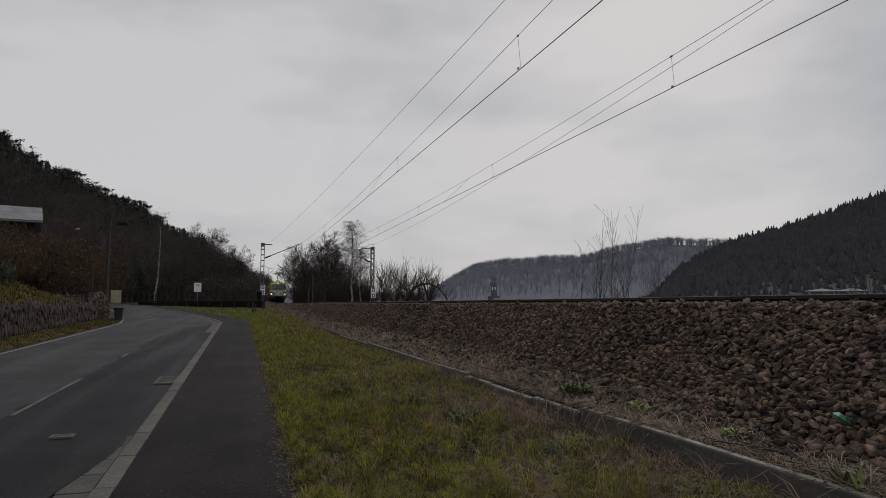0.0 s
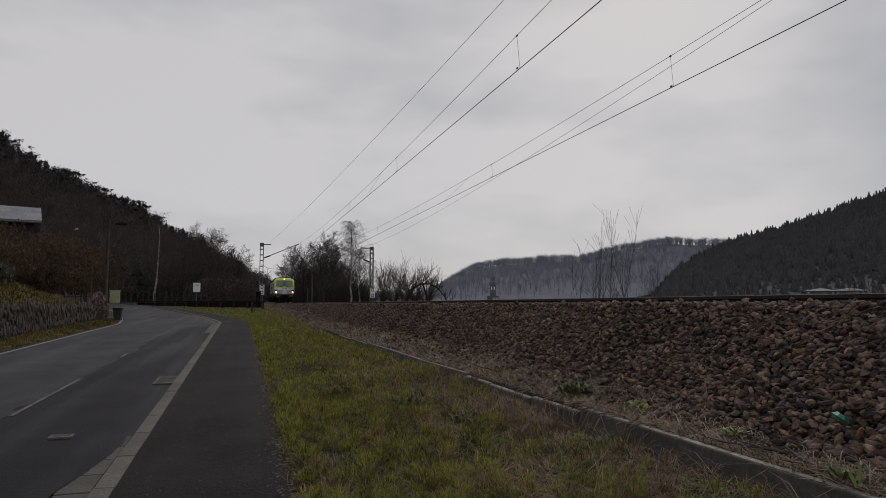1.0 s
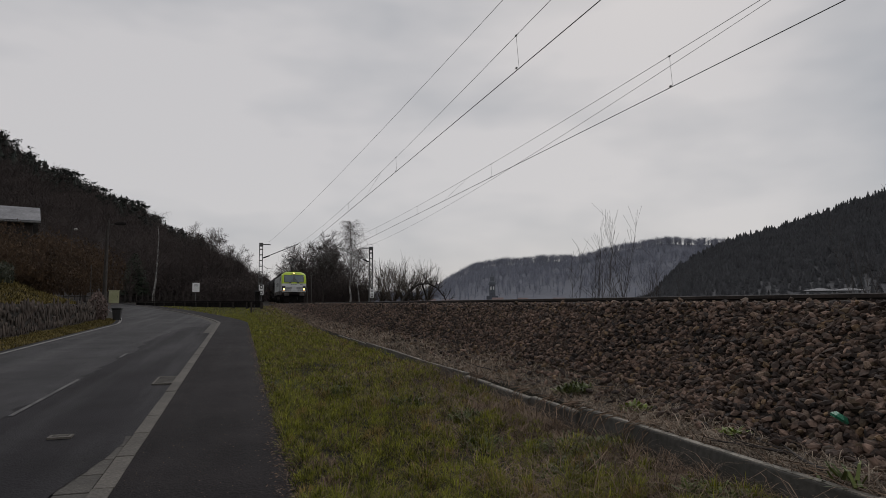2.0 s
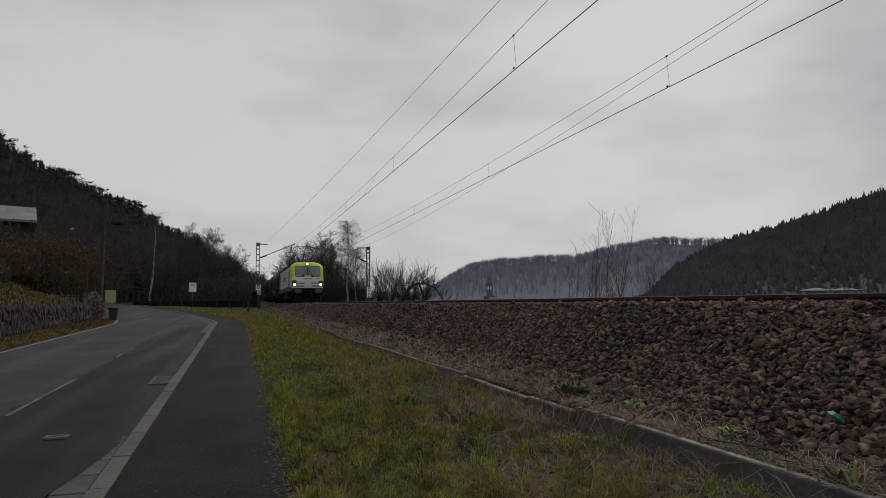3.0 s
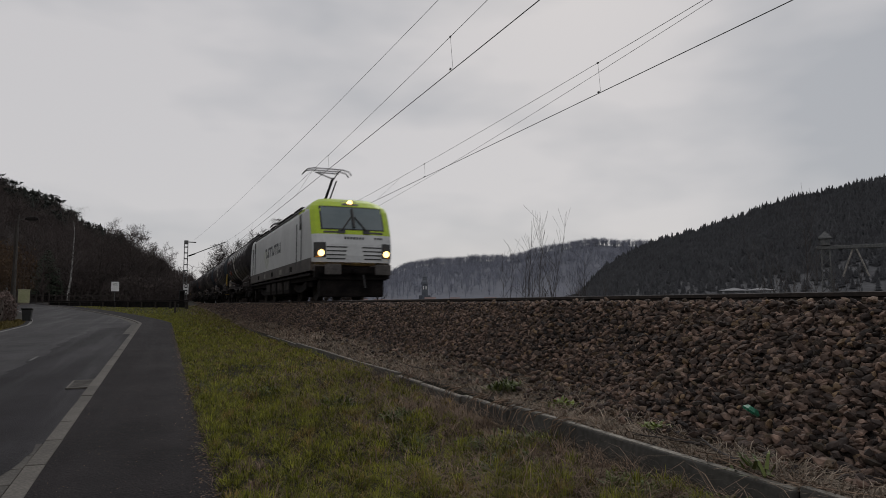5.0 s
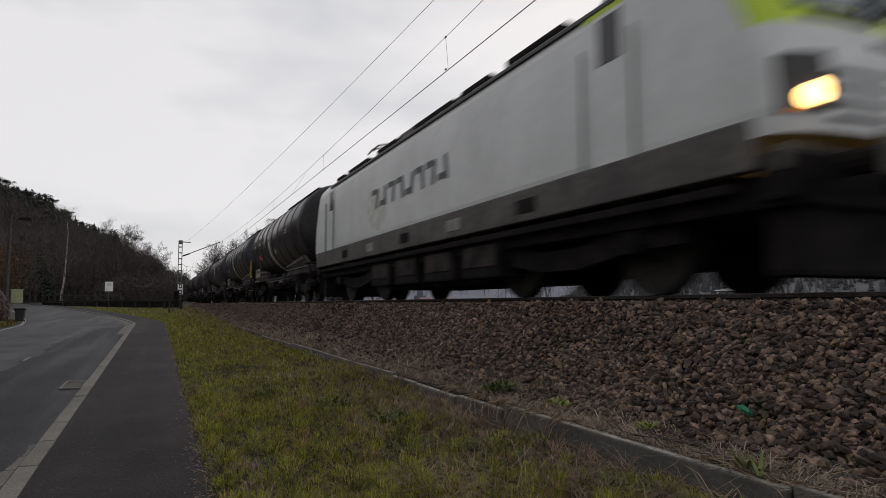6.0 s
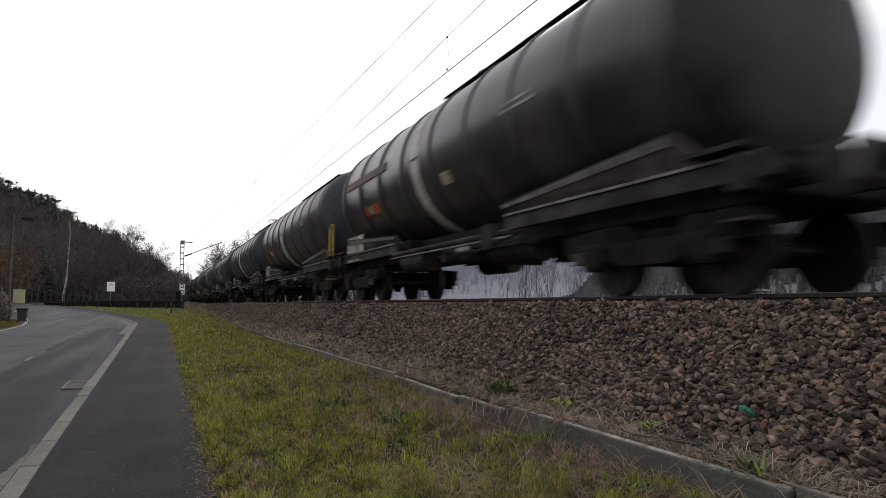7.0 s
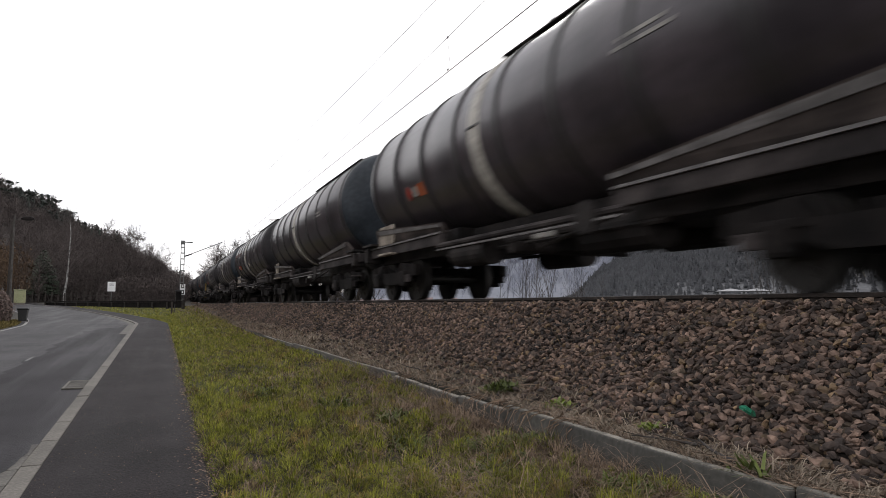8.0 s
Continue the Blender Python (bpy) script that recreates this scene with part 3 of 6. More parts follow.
def ballast():
    bed_x = np.array([3.5, 3.6, 3.7, 3.8, 3.9, 4.0, 4.1, 4.2, 4.3, 4.4, 4.5, 4.6, 4.7, 5.2, 6.0, 7.2, 8.2, 9.4, 11.5, 12.3, 13.4])

    def bed(x, y):
        f, zf = foot(y), shelf_at(foot(y), y)
        z = np.where(x < 4.70, zf - 0.03 + (1.46 - zf) * np.clip((x - f) / (4.70 - f), 0, 1) - 0.3 * np.clip(f - x, 0, 1), 1.43)
        return np.where(x > 12.2, 1.43 - 1.0 * (x - 12.2), z)

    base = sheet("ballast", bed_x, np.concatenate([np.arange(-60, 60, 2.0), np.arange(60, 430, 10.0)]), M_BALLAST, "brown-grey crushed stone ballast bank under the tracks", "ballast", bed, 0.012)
    rng = np.random.default_rng(3)
    kinds = [pebble(rng, rng.uniform(0.55, 0.85)) for _ in range(10)]

    def places(n, y0, y1, power=1.0):
        y = y0 + (y1 - y0) * rng.random(n) ** power
        f = foot(y)
        x = f - 0.04 + (4.96 - f) * rng.random(n)
        x = np.where(rng.random(n) < 0.03, 3.2 + (f - 3.2) * np.sqrt(rng.random(n)), x)
        z = np.where(x < f, shelf_at(x, y), bed(x, y)) + 0.001 + 0.07 * rng.random(n) ** 1.5
        return np.stack([x, y, z], 1)

    lots = []
    for n, y0, y1, s0, s1 in ((25000, 1.5, 13, 0.023, 0.053), (19000, 13, 40, 0.028, 0.06), (5000, 40, 90, 0.055, 0.08), (7000, -7, 1.5, 0.03, 0.06)):
        for k in range(10):
            p, t = kinds[k]
            m = n // 10
            pl = places(m, y0, y1)
            for j in range(3):
                sub = pl[j::3]
                lots.append(scatter(tilted(p, rng), t, sub, rng.uniform(s0, s1, len(sub)) * np.where(rng.random(len(sub)) < 0.05, 1.35, 1.0), rng.uniform(0, 6.28, len(sub))))
    ob = piece("ballast_stones", tri_mesh("ballast_stones", *joined(lots)), M_STONE, base)
    tagged(ob, kind="stuff")
    # stones nearest the camera, one by one
    meshes = []
    for p, t in kinds:
        me = tri_mesh("stone", tilted(p, rng), t)
        me.materials.append(M_STONE1)
        meshes.append(me)
    for i, (x, y, z) in enumerate(places(290, 3.0, 9.0)):
        s = rng.uniform(0.03, 0.054)
        o = piece("stone", meshes[i % 10], None, base)
        o.matrix_basis = pose(x, y, z + 0.03, *rng.uniform(-40, 40, 2), rng.uniform(0, 360)) @ Matrix.Scale(s, 4)


M_STONE1 = mat("ballast_stone_single", (0.014, 0.011, 0.0095), (0.34, 0.24, 0.175), 6.0, 0.85, 0.5, grain=8, dark=0.55, objrand=0.85, skew=2.0)
ballast()


def edging():
    e = thing("edging", "low row of weathered concrete edging slabs below the ballast", "edging", kind="structure")
    y0 = -1.0
    for i, ln in enumerate((3.4, 3.0, 1.0, 1.2, 0.9, 2.4, 2.6, 2.5, 2.5, 2.5)):
        worn = i in (2, 3, 4)
        z1 = 0.54 + random.uniform(-0.012, 0.012) - (0.03 if worn else 0.0) - 0.012 * max(0, i - 6)
        x = 3.04 + random.uniform(-0.015, 0.015) - (0.03 if worn else 0.0)
        lean = pose(0, 0, 0, random.uniform(-0.5, 0.5), random.uniform(-2, 2) - (4 if worn else 0), random.uniform(-0.5, 0.5))
        s = part("slab", boxed((x, y0 + ln / 2, z1 - 0.2), (0.055, ln - 0.012, 0.4), 0.012, lean), M_EDGING, e)
        # thin top strip, paler than the slab's faces
        part("worn_top", boxed((x, y0 + ln / 2, z1 + 0.002), (0.046, ln - 0.03, 0.006), 0.0, lean), M_EDGETOP, s, "pale top edge")
        y0 += ln
    for k in range(2):
        part("slab", boxed((3.04, -2.75 - 3.5 * k, 0.34), (0.055, 3.488, 0.4), 0.012), M_EDGING, e)


edging()


def blades(rng, n, xf, yf, zf, l0, l1, w, lie):
    """Blades of grass: bent triangles pairs at given places."""
    x, y = xf(n), yf(n)
    z = zf(x, y)
    a = rng.uniform(0, 6.28, n)
    patch = 0.5 + 0.5 * np.sin(2.1 * x + 1.3 * np.sin(1.7 * y)) * np.sin(1.6 * y + 0.9 * np.sin(2.6 * x))
    ln = rng.uniform(l0, l1, n) * (0.6 + 0.75 * patch)
    tilt = np.clip(rng.normal(lie, 0.3, n), 0.05, 1.5)
    dx, dy, dz = np.cos(a) * np.sin(tilt), np.sin(a) * np.sin(tilt), np.cos(tilt)
    px, py = -np.sin(a) * w, np.cos(a) * w
    p = np.stack([x, y, z], 1)
    d = np.stack([dx, dy, dz], 1) * ln[:, None]
    side = np.stack([px, py, 0 * px], 1)
    mid = p + d * 0.55 + np.array([0, 0, 1]) * (ln * 0.06)[:, None]
    tip = p + d * np.array([1, 1, 0.75])
    v = np.stack([p - side, p + side, mid - side * 0.7, mid + side * 0.7, tip], 1).reshape(-1, 3)
    f = np.array([[0, 1, 3], [0, 3, 2], [2, 3, 4]])
    return v, (f[None] + (np.arange(n) * 5)[:, None, None]).reshape(-1, 3)


def clump(rng, cx, cy, n, radius, zf, l0, l1, w):
    """Rounded clumps of bent blades, each leaning away from its clump's middle."""
    m = len(cx)
    size = np.repeat(rng.uniform(0.6, 1.35, m), n)
    x0, y0 = np.repeat(cx, n), np.repeat(cy, n)
    a, q = rng.uniform(0, 6.28, m * n), np.sqrt(rng.random(m * n))
    x, y = x0 + radius * size * q * np.cos(a), y0 + radius * size * q * np.sin(a)
    z = zf(x, y) + 0.11 * size * (1 - q * q)
    b = a + rng.normal(0, 0.7, m * n)
    tilt = np.clip(0.25 + 0.85 * q + rng.normal(0, 0.28, m * n), 0.05, 1.5)
    ln = rng.uniform(l0, l1, m * n) * size
    d = np.stack([np.cos(b) * np.sin(tilt), np.sin(b) * np.sin(tilt), np.cos(tilt)], 1) * ln[:, None]
    side = np.stack([-np.sin(b), np.cos(b), 0 * b], 1) * w
    p = np.stack([x, y, z], 1)
    mid, tip = p + d * 0.55, p + d * np.array([1.15, 1.15, 0.72])
    v = np.stack([p - side, p + side, mid - side * 0.8, mid + side * 0.8, tip], 1).reshape(-1, 3)
    f = np.array([[0, 1, 3], [0, 3, 2], [2, 3, 4]])
    return v, (f[None] + (np.arange(m * n) * 5)[:, None, None]).reshape(-1, 3)


def grasses():
    rng = np.random.default_rng(11)
    u = rng.random

    def zf(x, y):
        return rough_land(x, y) - 0.005

    green, dry, fresh = [], [], []
    for n, y0, y1, l0, l1, w in ((24000, 1.2, 8, 0.03, 0.085, 0.0035), (22000, 8, 18, 0.04, 0.10, 0.005), (10000, -7, 1.2, 0.04, 0.11, 0.006), (24000, 18, 45, 0.06, 0.16, 0.010), (9000, 45, 75, 0.06, 0.16, 0.02)):
        def yf(m):
            return y0 + (y1 - y0) * u(m)
        ys = yf(n)
        xs = np.where(ys < 33, 0.42 + 2.6 * u(n) ** 1.1, 0.42 - bend(ys) + (2.8 + bend(ys)) * u(n))
        lush = rng.random(n) < np.clip(0.15 + 0.75 * step(2.5, 0.9, xs + 0.5 * np.sin(0.9 * ys)) + 0.5 * step(10, 22, ys), 0, 0.92)
        for lot, pick in ((fresh, lush), (green, ~lush)):
            px, py = xs[pick], ys[pick]
            lot.append(blades(rng, len(px), lambda m: px, lambda m: py, zf, l0, l1, w, 0.85))
        k = n * 3 // 5
        yd = y0 + (y1 - y0) * u(k)
        xd = np.where(u(k) < 0.62, 3.05 + (foot(yd) + 0.08 - 3.05) * u(k), 3.02 - 2.0 * u(k) ** 1.6)
        dry.append(blades(rng, k, lambda m: xd, lambda m: yd, zf, l0 * 1.3, l1 * 1.6, w * 0.9, 1.32))
    # the sward's clumps: low mounds of blades leaning outwards, with hollows between
    for y0, y1, gap, n in ((1.3, 4.5, 0.13, 120), (4.5, 9.5, 0.16, 110), (9.5, 22, 0.26, 70)):
        cy, cx = [a.ravel() for a in np.meshgrid(np.arange(y0, y1, gap), np.arange(0.5, 2.98, gap), indexing="ij")]
        cx, cy = cx + rng.normal(0, 0.3 * gap, len(cx)), cy + rng.normal(0, 0.3 * gap, len(cx))
        keep = (cx > 0.46) & (cx < 2.86) & (u(len(cx)) < 0.78)
        cx, cy = cx[keep], cy[keep]
        lush = u(len(cx)) < np.clip(0.36 + 0.6 * step(2.9, 1.4, cx + 0.4 * np.sin(0.9 * cy)) + 0.5 * step(5.5, 9, cy), 0, 0.93)
        straw = ~lush & (u(len(cx)) < 0.06 + 0.9 * step(1.7, 2.7, cx + 0.3 * np.sin(1.3 * cy)) * (1 - 0.85 * step(5.5, 8.5, cy)))
        for lot, pick in ((fresh, lush), (dry, straw), (green, ~lush & ~straw)):
            lot.append(clump(rng, cx[pick], cy[pick], n, gap * 0.6, zf, 0.035, 0.105, 0.0017 + 0.0002 * y0))
        dry.append(clump(rng, cx[lush], cy[lush], n // 6, gap * 0.6, zf, 0.05, 0.12, 0.0013 + 0.00018 * y0))
    # long dead stems tangled over the sward
    k = 5200
    ys = 1.4 + 9.0 * u(k) ** 1.2
    xs = 3.0 - 1.5 * u(k) ** 1.5
    dry.append(blades(rng, k, lambda m: xs, lambda m: ys, lambda a, b: zf(a, b) + 0.03 + 0.08 * u(len(a)), 0.18, 0.46, 0.0022, 1.5))
    # tussocks of long matted grass, thickest towards the edging
    for lot, m in ((dry, 190), (green, 150)):
        ty = 1.5 + (6.5 if lot is dry else 24) * u(m) ** 1.3
        tx = 2.86 - 2.2 * u(m) ** 1.6 if lot is dry else 0.55 + 2.3 * u(m)
        n = 46
        a, r = rng.uniform(0, 6.28, (m, n)), 0.10 * np.sqrt(rng.random((m, n)))
        cx, cy = (tx[:, None] + r * np.cos(a)).ravel(), (ty[:, None] + r * np.sin(a)).ravel()
        lot.append(blades(rng, m * n, lambda k: cx, lambda k: cy, zf, 0.08, 0.20, 0.003, 1.15))
    # dead straw pressed down against the edging, and on the shelf behind it
    k = 15000
    ys = 1.6 + 6.4 * u(k)
    xs = 3.0 - (0.35 + 0.75 * step(7.5, 3.0, ys)) * u(k) ** 1.2
    dry.append(blades(rng, k, lambda m: xs, lambda m: ys, lambda a, b: zf(a, b) + 0.01, 0.08, 0.22, 0.0028, 1.62))
    k = 34000
    ys2 = 1.6 + 20 * u(k) ** 1.4
    xs2 = 3.1 + (foot(ys2) + 0.03 - 3.1) * u(k)
    straw_bed = [blades(rng, k, lambda m: xs2, lambda m: ys2, zf, 0.05, 0.18, 0.0038, 1.42)]
    k = 9000
    ys3 = 9 + 30 * u(k)
    xs3 = 3.1 + (foot(ys3) + 0.03 - 3.1) * u(k)
    straw_bed.append(blades(rng, k, lambda m: xs3, lambda m: ys3, zf, 0.08, 0.24, 0.008, 1.35))
    # left: strip below the wall and the bank above it
    n = 18000
    yl = 12 + 28 * u(n)
    xl = -5.75 - bend(yl) - 1.1 * u(n)
    bank = [blades(rng, n, lambda m: xl, lambda m: yl, land, 0.05, 0.16, 0.008, 0.7)]
    n = 12000
    yl2 = 12 + 25 * u(n)
    xl2 = -7.15 - 5 * u(n)
    bank.append(blades(rng, n, lambda m: xl2, lambda m: yl2, land, 0.10, 0.32, 0.014, 0.8))
    bank.append(blades(rng, 20000, lambda m: -7.15 - 5 * u(20000), lambda m: 12 + 25 * u(20000), land, 0.08, 0.2, 0.014, 0.8))
    tagged(piece("shelf_straw", tri_mesh("shelf_straw", *joined(straw_bed)), M_STRAW), "pale dead straw matted on the shelf below the ballast", "straw", kind="stuff")
    tagged(piece("bank_grass", tri_mesh("bank_grass", *joined(bank)), M_BANKGRASS), "dull olive winter grass on the bank and below its wall", "grass", kind="stuff")
    tagged(piece("grass", tri_mesh("grass", *joined(green)), M_GRASS), "short winter grass, green and tan, on the verge", "grass", kind="stuff")
    tagged(piece("fresh_grass", tri_mesh("fresh_grass", *joined(fresh)), M_FRESH), "fresh green grass beside the footpath", "grass", kind="stuff")
    tagged(piece("dry_grass", tri_mesh("dry_grass", *joined(dry)), M_DRY), "matted dead straw grass along the edging and bank", "grass", kind="stuff")
    # tufts of low leafy weeds
    tufts = []
    for (x, y, sz) in ((2.35, 4.3, 0.26), (2.05, 5.4, 0.2), (2.75, 3.3, 0.22), (2.85, 4.7, 0.15), (1.35, 9.3, 0.2), (3.42, 6.2, 0.16), (2.2, 6.2, 0.16), (2.9, 2.7, 0.2), (2.6, 5.0, 0.2), (1.9, 7.4, 0.2)):
        n = 260
        a, r = rng.uniform(0, 6.28, n), sz * np.sqrt(u(n))
        cx, cy = x + r * np.cos(a), y + r * np.sin(a)
        tufts.append(blades(rng, n, lambda m: cx, lambda m: cy, lambda a, b: zf(a, b) + 0.07 * u(len(a)), 0.06, 0.13, 0.011, 0.95))
    tagged(piece("weeds", tri_mesh("weeds", *joined(tufts)), M_WEED), "low leafy green weeds among dead grass", "weeds", kind="stuff")
    leaves = []
    for (x, y, sz) in ((2.62, 4.75, 0.10), (2.9, 2.95, 0.10), (2.2, 6.4, 0.10), (3.4, 5.1, 0.12), (3.38, 6.3, 0.14), (2.5, 5.3, 0.08), (3.44, 3.9, 0.09)):
        n = 60
        a, r = rng.uniform(0, 6.28, n), sz * np.sqrt(u(n))
        bx, by = x + r * np.cos(a), y + r * np.sin(a)
        leaves.append(blades(rng, n, lambda m: bx, lambda m: by, zf, 0.08, 0.14, 0.017, 0.9))
    tagged(piece("leafy_weeds", tri_mesh("leafy_weeds", *joined(leaves)), M_LEAFY), "bright yellow-green broad-leaved weeds by the edging", "weeds", kind="stuff")
    # dead stalks hanging over the edging and lying on the shelf behind it
    rows = []
    for c in (4.55, 4.9, 5.25, 5.6, 6.0, 6.6, 8.1):
        for _ in range(8):
            y = c + rng.normal(0, 0.10)
            z = 0.555 + 0.015 * u()
            ym, zm = y + rng.normal(0, 0.05), z - rng.uniform(0.04, 0.1)
            rows.append((3.08, y, z, 2.965, ym, zm + 0.04, 0.005, 0.0045))
            rows.append((2.965, ym, zm + 0.04, 2.95 - 0.05 * u(), ym + rng.normal(0, 0.06), zm - rng.uniform(0.0, 0.12), 0.0045, 0.0025))
    for _ in range(260):
        y = 2.0 + 9 * u()
        x = 3.0 + (float(foot(y)) - 3.0) * u()
        a, ln = rng.uniform(0, 6.28), rng.uniform(0.12, 0.5)
        z = float(zf(x, y)) + 0.03
        rows.append((x, y, z, x + ln * 0.5 * math.cos(a), y + ln * math.sin(a), z + rng.uniform(-0.01, 0.05), 0.004, 0.0025))
    tagged(piece("dead_stalks", tri_mesh("dead_stalks", *limbs(rows)), M_DRY), "dead straw stalks lying below the ballast", "stalks", kind="stuff")


grasses()


def dead_branch(x, y, ln, turn, seed):
    """A dead branch lying on the shelf, with side twigs."""
    rng = np.random.default_rng(seed)
    b = thing("dead_branch", "dry dead branch lying on the straw below the ballast", "branch", pose(x, y, float(shelf_at(x, y)) + 0.035, 0, 0, turn), "dead branches")
    rings, twigs, p, d = [], [], np.zeros(3), np.array([1.0, 0, 0.03])
    for k in range(7):
        r = 0.012 - 0.0014 * k
        rings.append([(p[0], p[1] + r * math.cos(1.0472 * i), p[2] + r * math.sin(1.0472 * i)) for i in range(6)])
        twigs.append((p.copy(), p + np.array([0.1, rng.normal(0, 0.12), 0.02 + 0.05 * rng.random()])))
        d = d + rng.normal(0, 0.12, 3) * np.array([1, 1, 0.3])
        p = p + d / np.linalg.norm(d) * ln / 6
        p[2] = max(0.0, p[2])
    part("stem", loft(bmesh.new(), rings), M_SAP, b)
    for t0, t1 in twigs[2:6]:
        part("twig", tubed(t0, t1, 0.004, 0.002, 5), M_SAP, b)


for k, (x, y, ln, turn) in enumerate(((3.16, 2.9, 0.75, 74), (3.3, 3.3, 0.5, 110), (3.2, 5.9, 0.45, 60), (3.35, 8.2, 0.6, 95))):
    dead_branch(x, y, ln, turn, 400 + k)


def wires():
    def sagged(name, pts, r, parent, label=""):
        rings = [[(x + r * math.cos(1.2566 * i), y, z + r * math.sin(1.2566 * i)) for i in range(5)] for x, y, z in pts]
        return part(name, loft(bmesh.new(), rings), M_WIRE, parent, label)

    def mess(y):
        return EYE[2] + 6.0 + 0.71 * ((y - 37) / 37.0) ** 2 if y < 74 else EYE[2] + 6.0 + 0.71 * ((y - 111) / 37.0) ** 2

    for tx, off in ((TRACK, 0.0), (TRACK2, 0.05)):
        c = thing("overhead_line", "overhead contact and carrier wires above the track", "overhead line", group="overhead lines")
        ys = list(range(-36, 149, 4))
        zc = EYE[2] + 5.5
        st = lambda y: tx + off + 0.08 * math.cos(math.pi * y / 74.0)
        sagged("contact_wire", [(st(y), y, zc) for y in ys], 0.0105, c)
        sagged("carrier_wire", [(tx + off, y, mess(y)) for y in ys], 0.0065, c)
        for y in (-11, 1.2, 13.5, 25.8, 38.1, 50.4, 62.7, 86, 98, 111, 124, 136):
            d = part("dropper", tubed((st(y), y, zc), (tx + off, y, mess(y)), 0.004, n=5), M_WIRE, c)
            for z in (zc, mess(y)):
                part("clamp", boxed((tx + off, y, z), (0.03, 0.07, 0.04), 0.008), M_WIRE, d)
        part("stay_wire", tubed((st(32.8), 32.8, zc), (tx + off, 28.7, mess(28.7)), 0.004, n=5), M_WIRE, c)
    f = thing("feeder_line", "high feeder wire strung from mast to mast", "feeder wire", group="feeder lines")
    n = 24
    sagged("wire", [(6.1 - 3.2 * t, 4 + 70 * t, EYE[2] + 7.3 - 0.45 * t - 0.42 * 4 * t * (1 - t)) for t in [i / n for i in range(-4, n + 1)]], 0.0062, f)
    g = thing("feeder_line", "high feeder wire strung from mast to mast", "feeder wire", group="feeder lines")
    sagged("wire", [(11.35 + 2.05 * t, 8 + 64 * t, EYE[2] + 7.1 - 0.65 * t - 0.65 * 4 * t * (1 - t)) for t in [i / n for i in range(-4, n + 1)]], 0.0062, g)


def mast(x, y, top, side, arm_z, tip_x, tip_z, foot, label):
    """A lattice mast with a bracket arm; side is the way its arm reaches."""
    t = thing("catenary_mast", label, "catenary mast", group="catenary masts")
    w = 0.17
    h = top - foot
    part("foundation", boxed((x, y, foot - 0.15), (0.6, 0.6, 0.5), 0.04), M_SLEEPER, t)
    for sx in (-1, 1):
        for sy in (-1, 1):
            part("post", boxed((x + sx * w, y + sy * w, foot + h / 2), (0.07, 0.07, h)), M_STEEL, t)
    k = int(h / 0.62)
    me = bpy.data.meshes.new("batten")
    bm = bmesh.new()
    for sx in (-1, 1):
        box(bm, (sx * w, 0, 0), (0.02, 2 * w, 0.10))
        box(bm, (0, sx * w, 0), (2 * w, 0.02, 0.10))
    bm.to_mesh(me)
    bm.free()
    for i in range(k + 1):
        piece("batten", me, M_STEEL, t, m=pose(x, y, foot + 0.08 + i * (h - 0.16) / k))
    part("cap", boxed((x, y, top - 0.2), (0.42, 0.42, 0.4), 0.03), M_STEEL, t)
    part("bracket_arm", tubed((x + side * w, y, arm_z), (tip_x, y, tip_z), 0.045, n=8), M_STEEL, t)
    part("insulator", tubed((x + side * (w + 0.1), y, arm_z + 0.05), (x + side * (w + 0.75), y, arm_z + 0.05 + 0.6 * (tip_z - arm_z) / abs(tip_x - x)), 0.075, n=10), M_UNDER, t)
    part("clamp", boxed((tip_x, y, tip_z), (0.14, 0.2, 0.14), 0.03), M_STEEL, t)
    part("steady_arm", tubed((x + side * abs(tip_x - x) * 0.55, y, arm_z + 0.55 * (tip_z - arm_z)), (tip_x, y, EYE[2] + 5.62), 0.022, n=6), M_STEEL, t)
    part("feeder_bracket", tubed((x, y, top - 0.15), (x + 1.0 * (1 if side > 0 else -1), y, top - 0.17), 0.05, n=8), M_UNDER, t)
    b = part("kilometre_plate", boxed((x + 0.1, y - 0.24, foot + 1.85), (0.5, 0.02, 1.1), 0.006), M_WHITE, t, "white kilometre plate with dark marks")
    for dz in (0.32, -0.3):
        part("mark", boxed((x + 0.1, y - 0.253, foot + 1.85 + dz), (0.3, 0.006, 0.4)), M_BLACK, b)
        part("mark", boxed((x + 0.1, y - 0.257, foot + 1.85 + dz), (0.14, 0.006, 0.2)), M_WHITE, b)


wires()
mast(2.1, 74, EYE[2] + 6.75, 1, EYE[2] + 5.05, 6.02, EYE[2] + 6.7, 1.2, "grey steel lattice mast with a bracket arm beside the track")
mast(14.05, 72, EYE[2] + 6.45, -1, EYE[2] + 4.7, 9.86, EYE[2] + 6.5, 0.9, "grey steel lattice mast with a bracket arm beyond the tracks")

# ---- left side: wall, lamp, bins, house ----


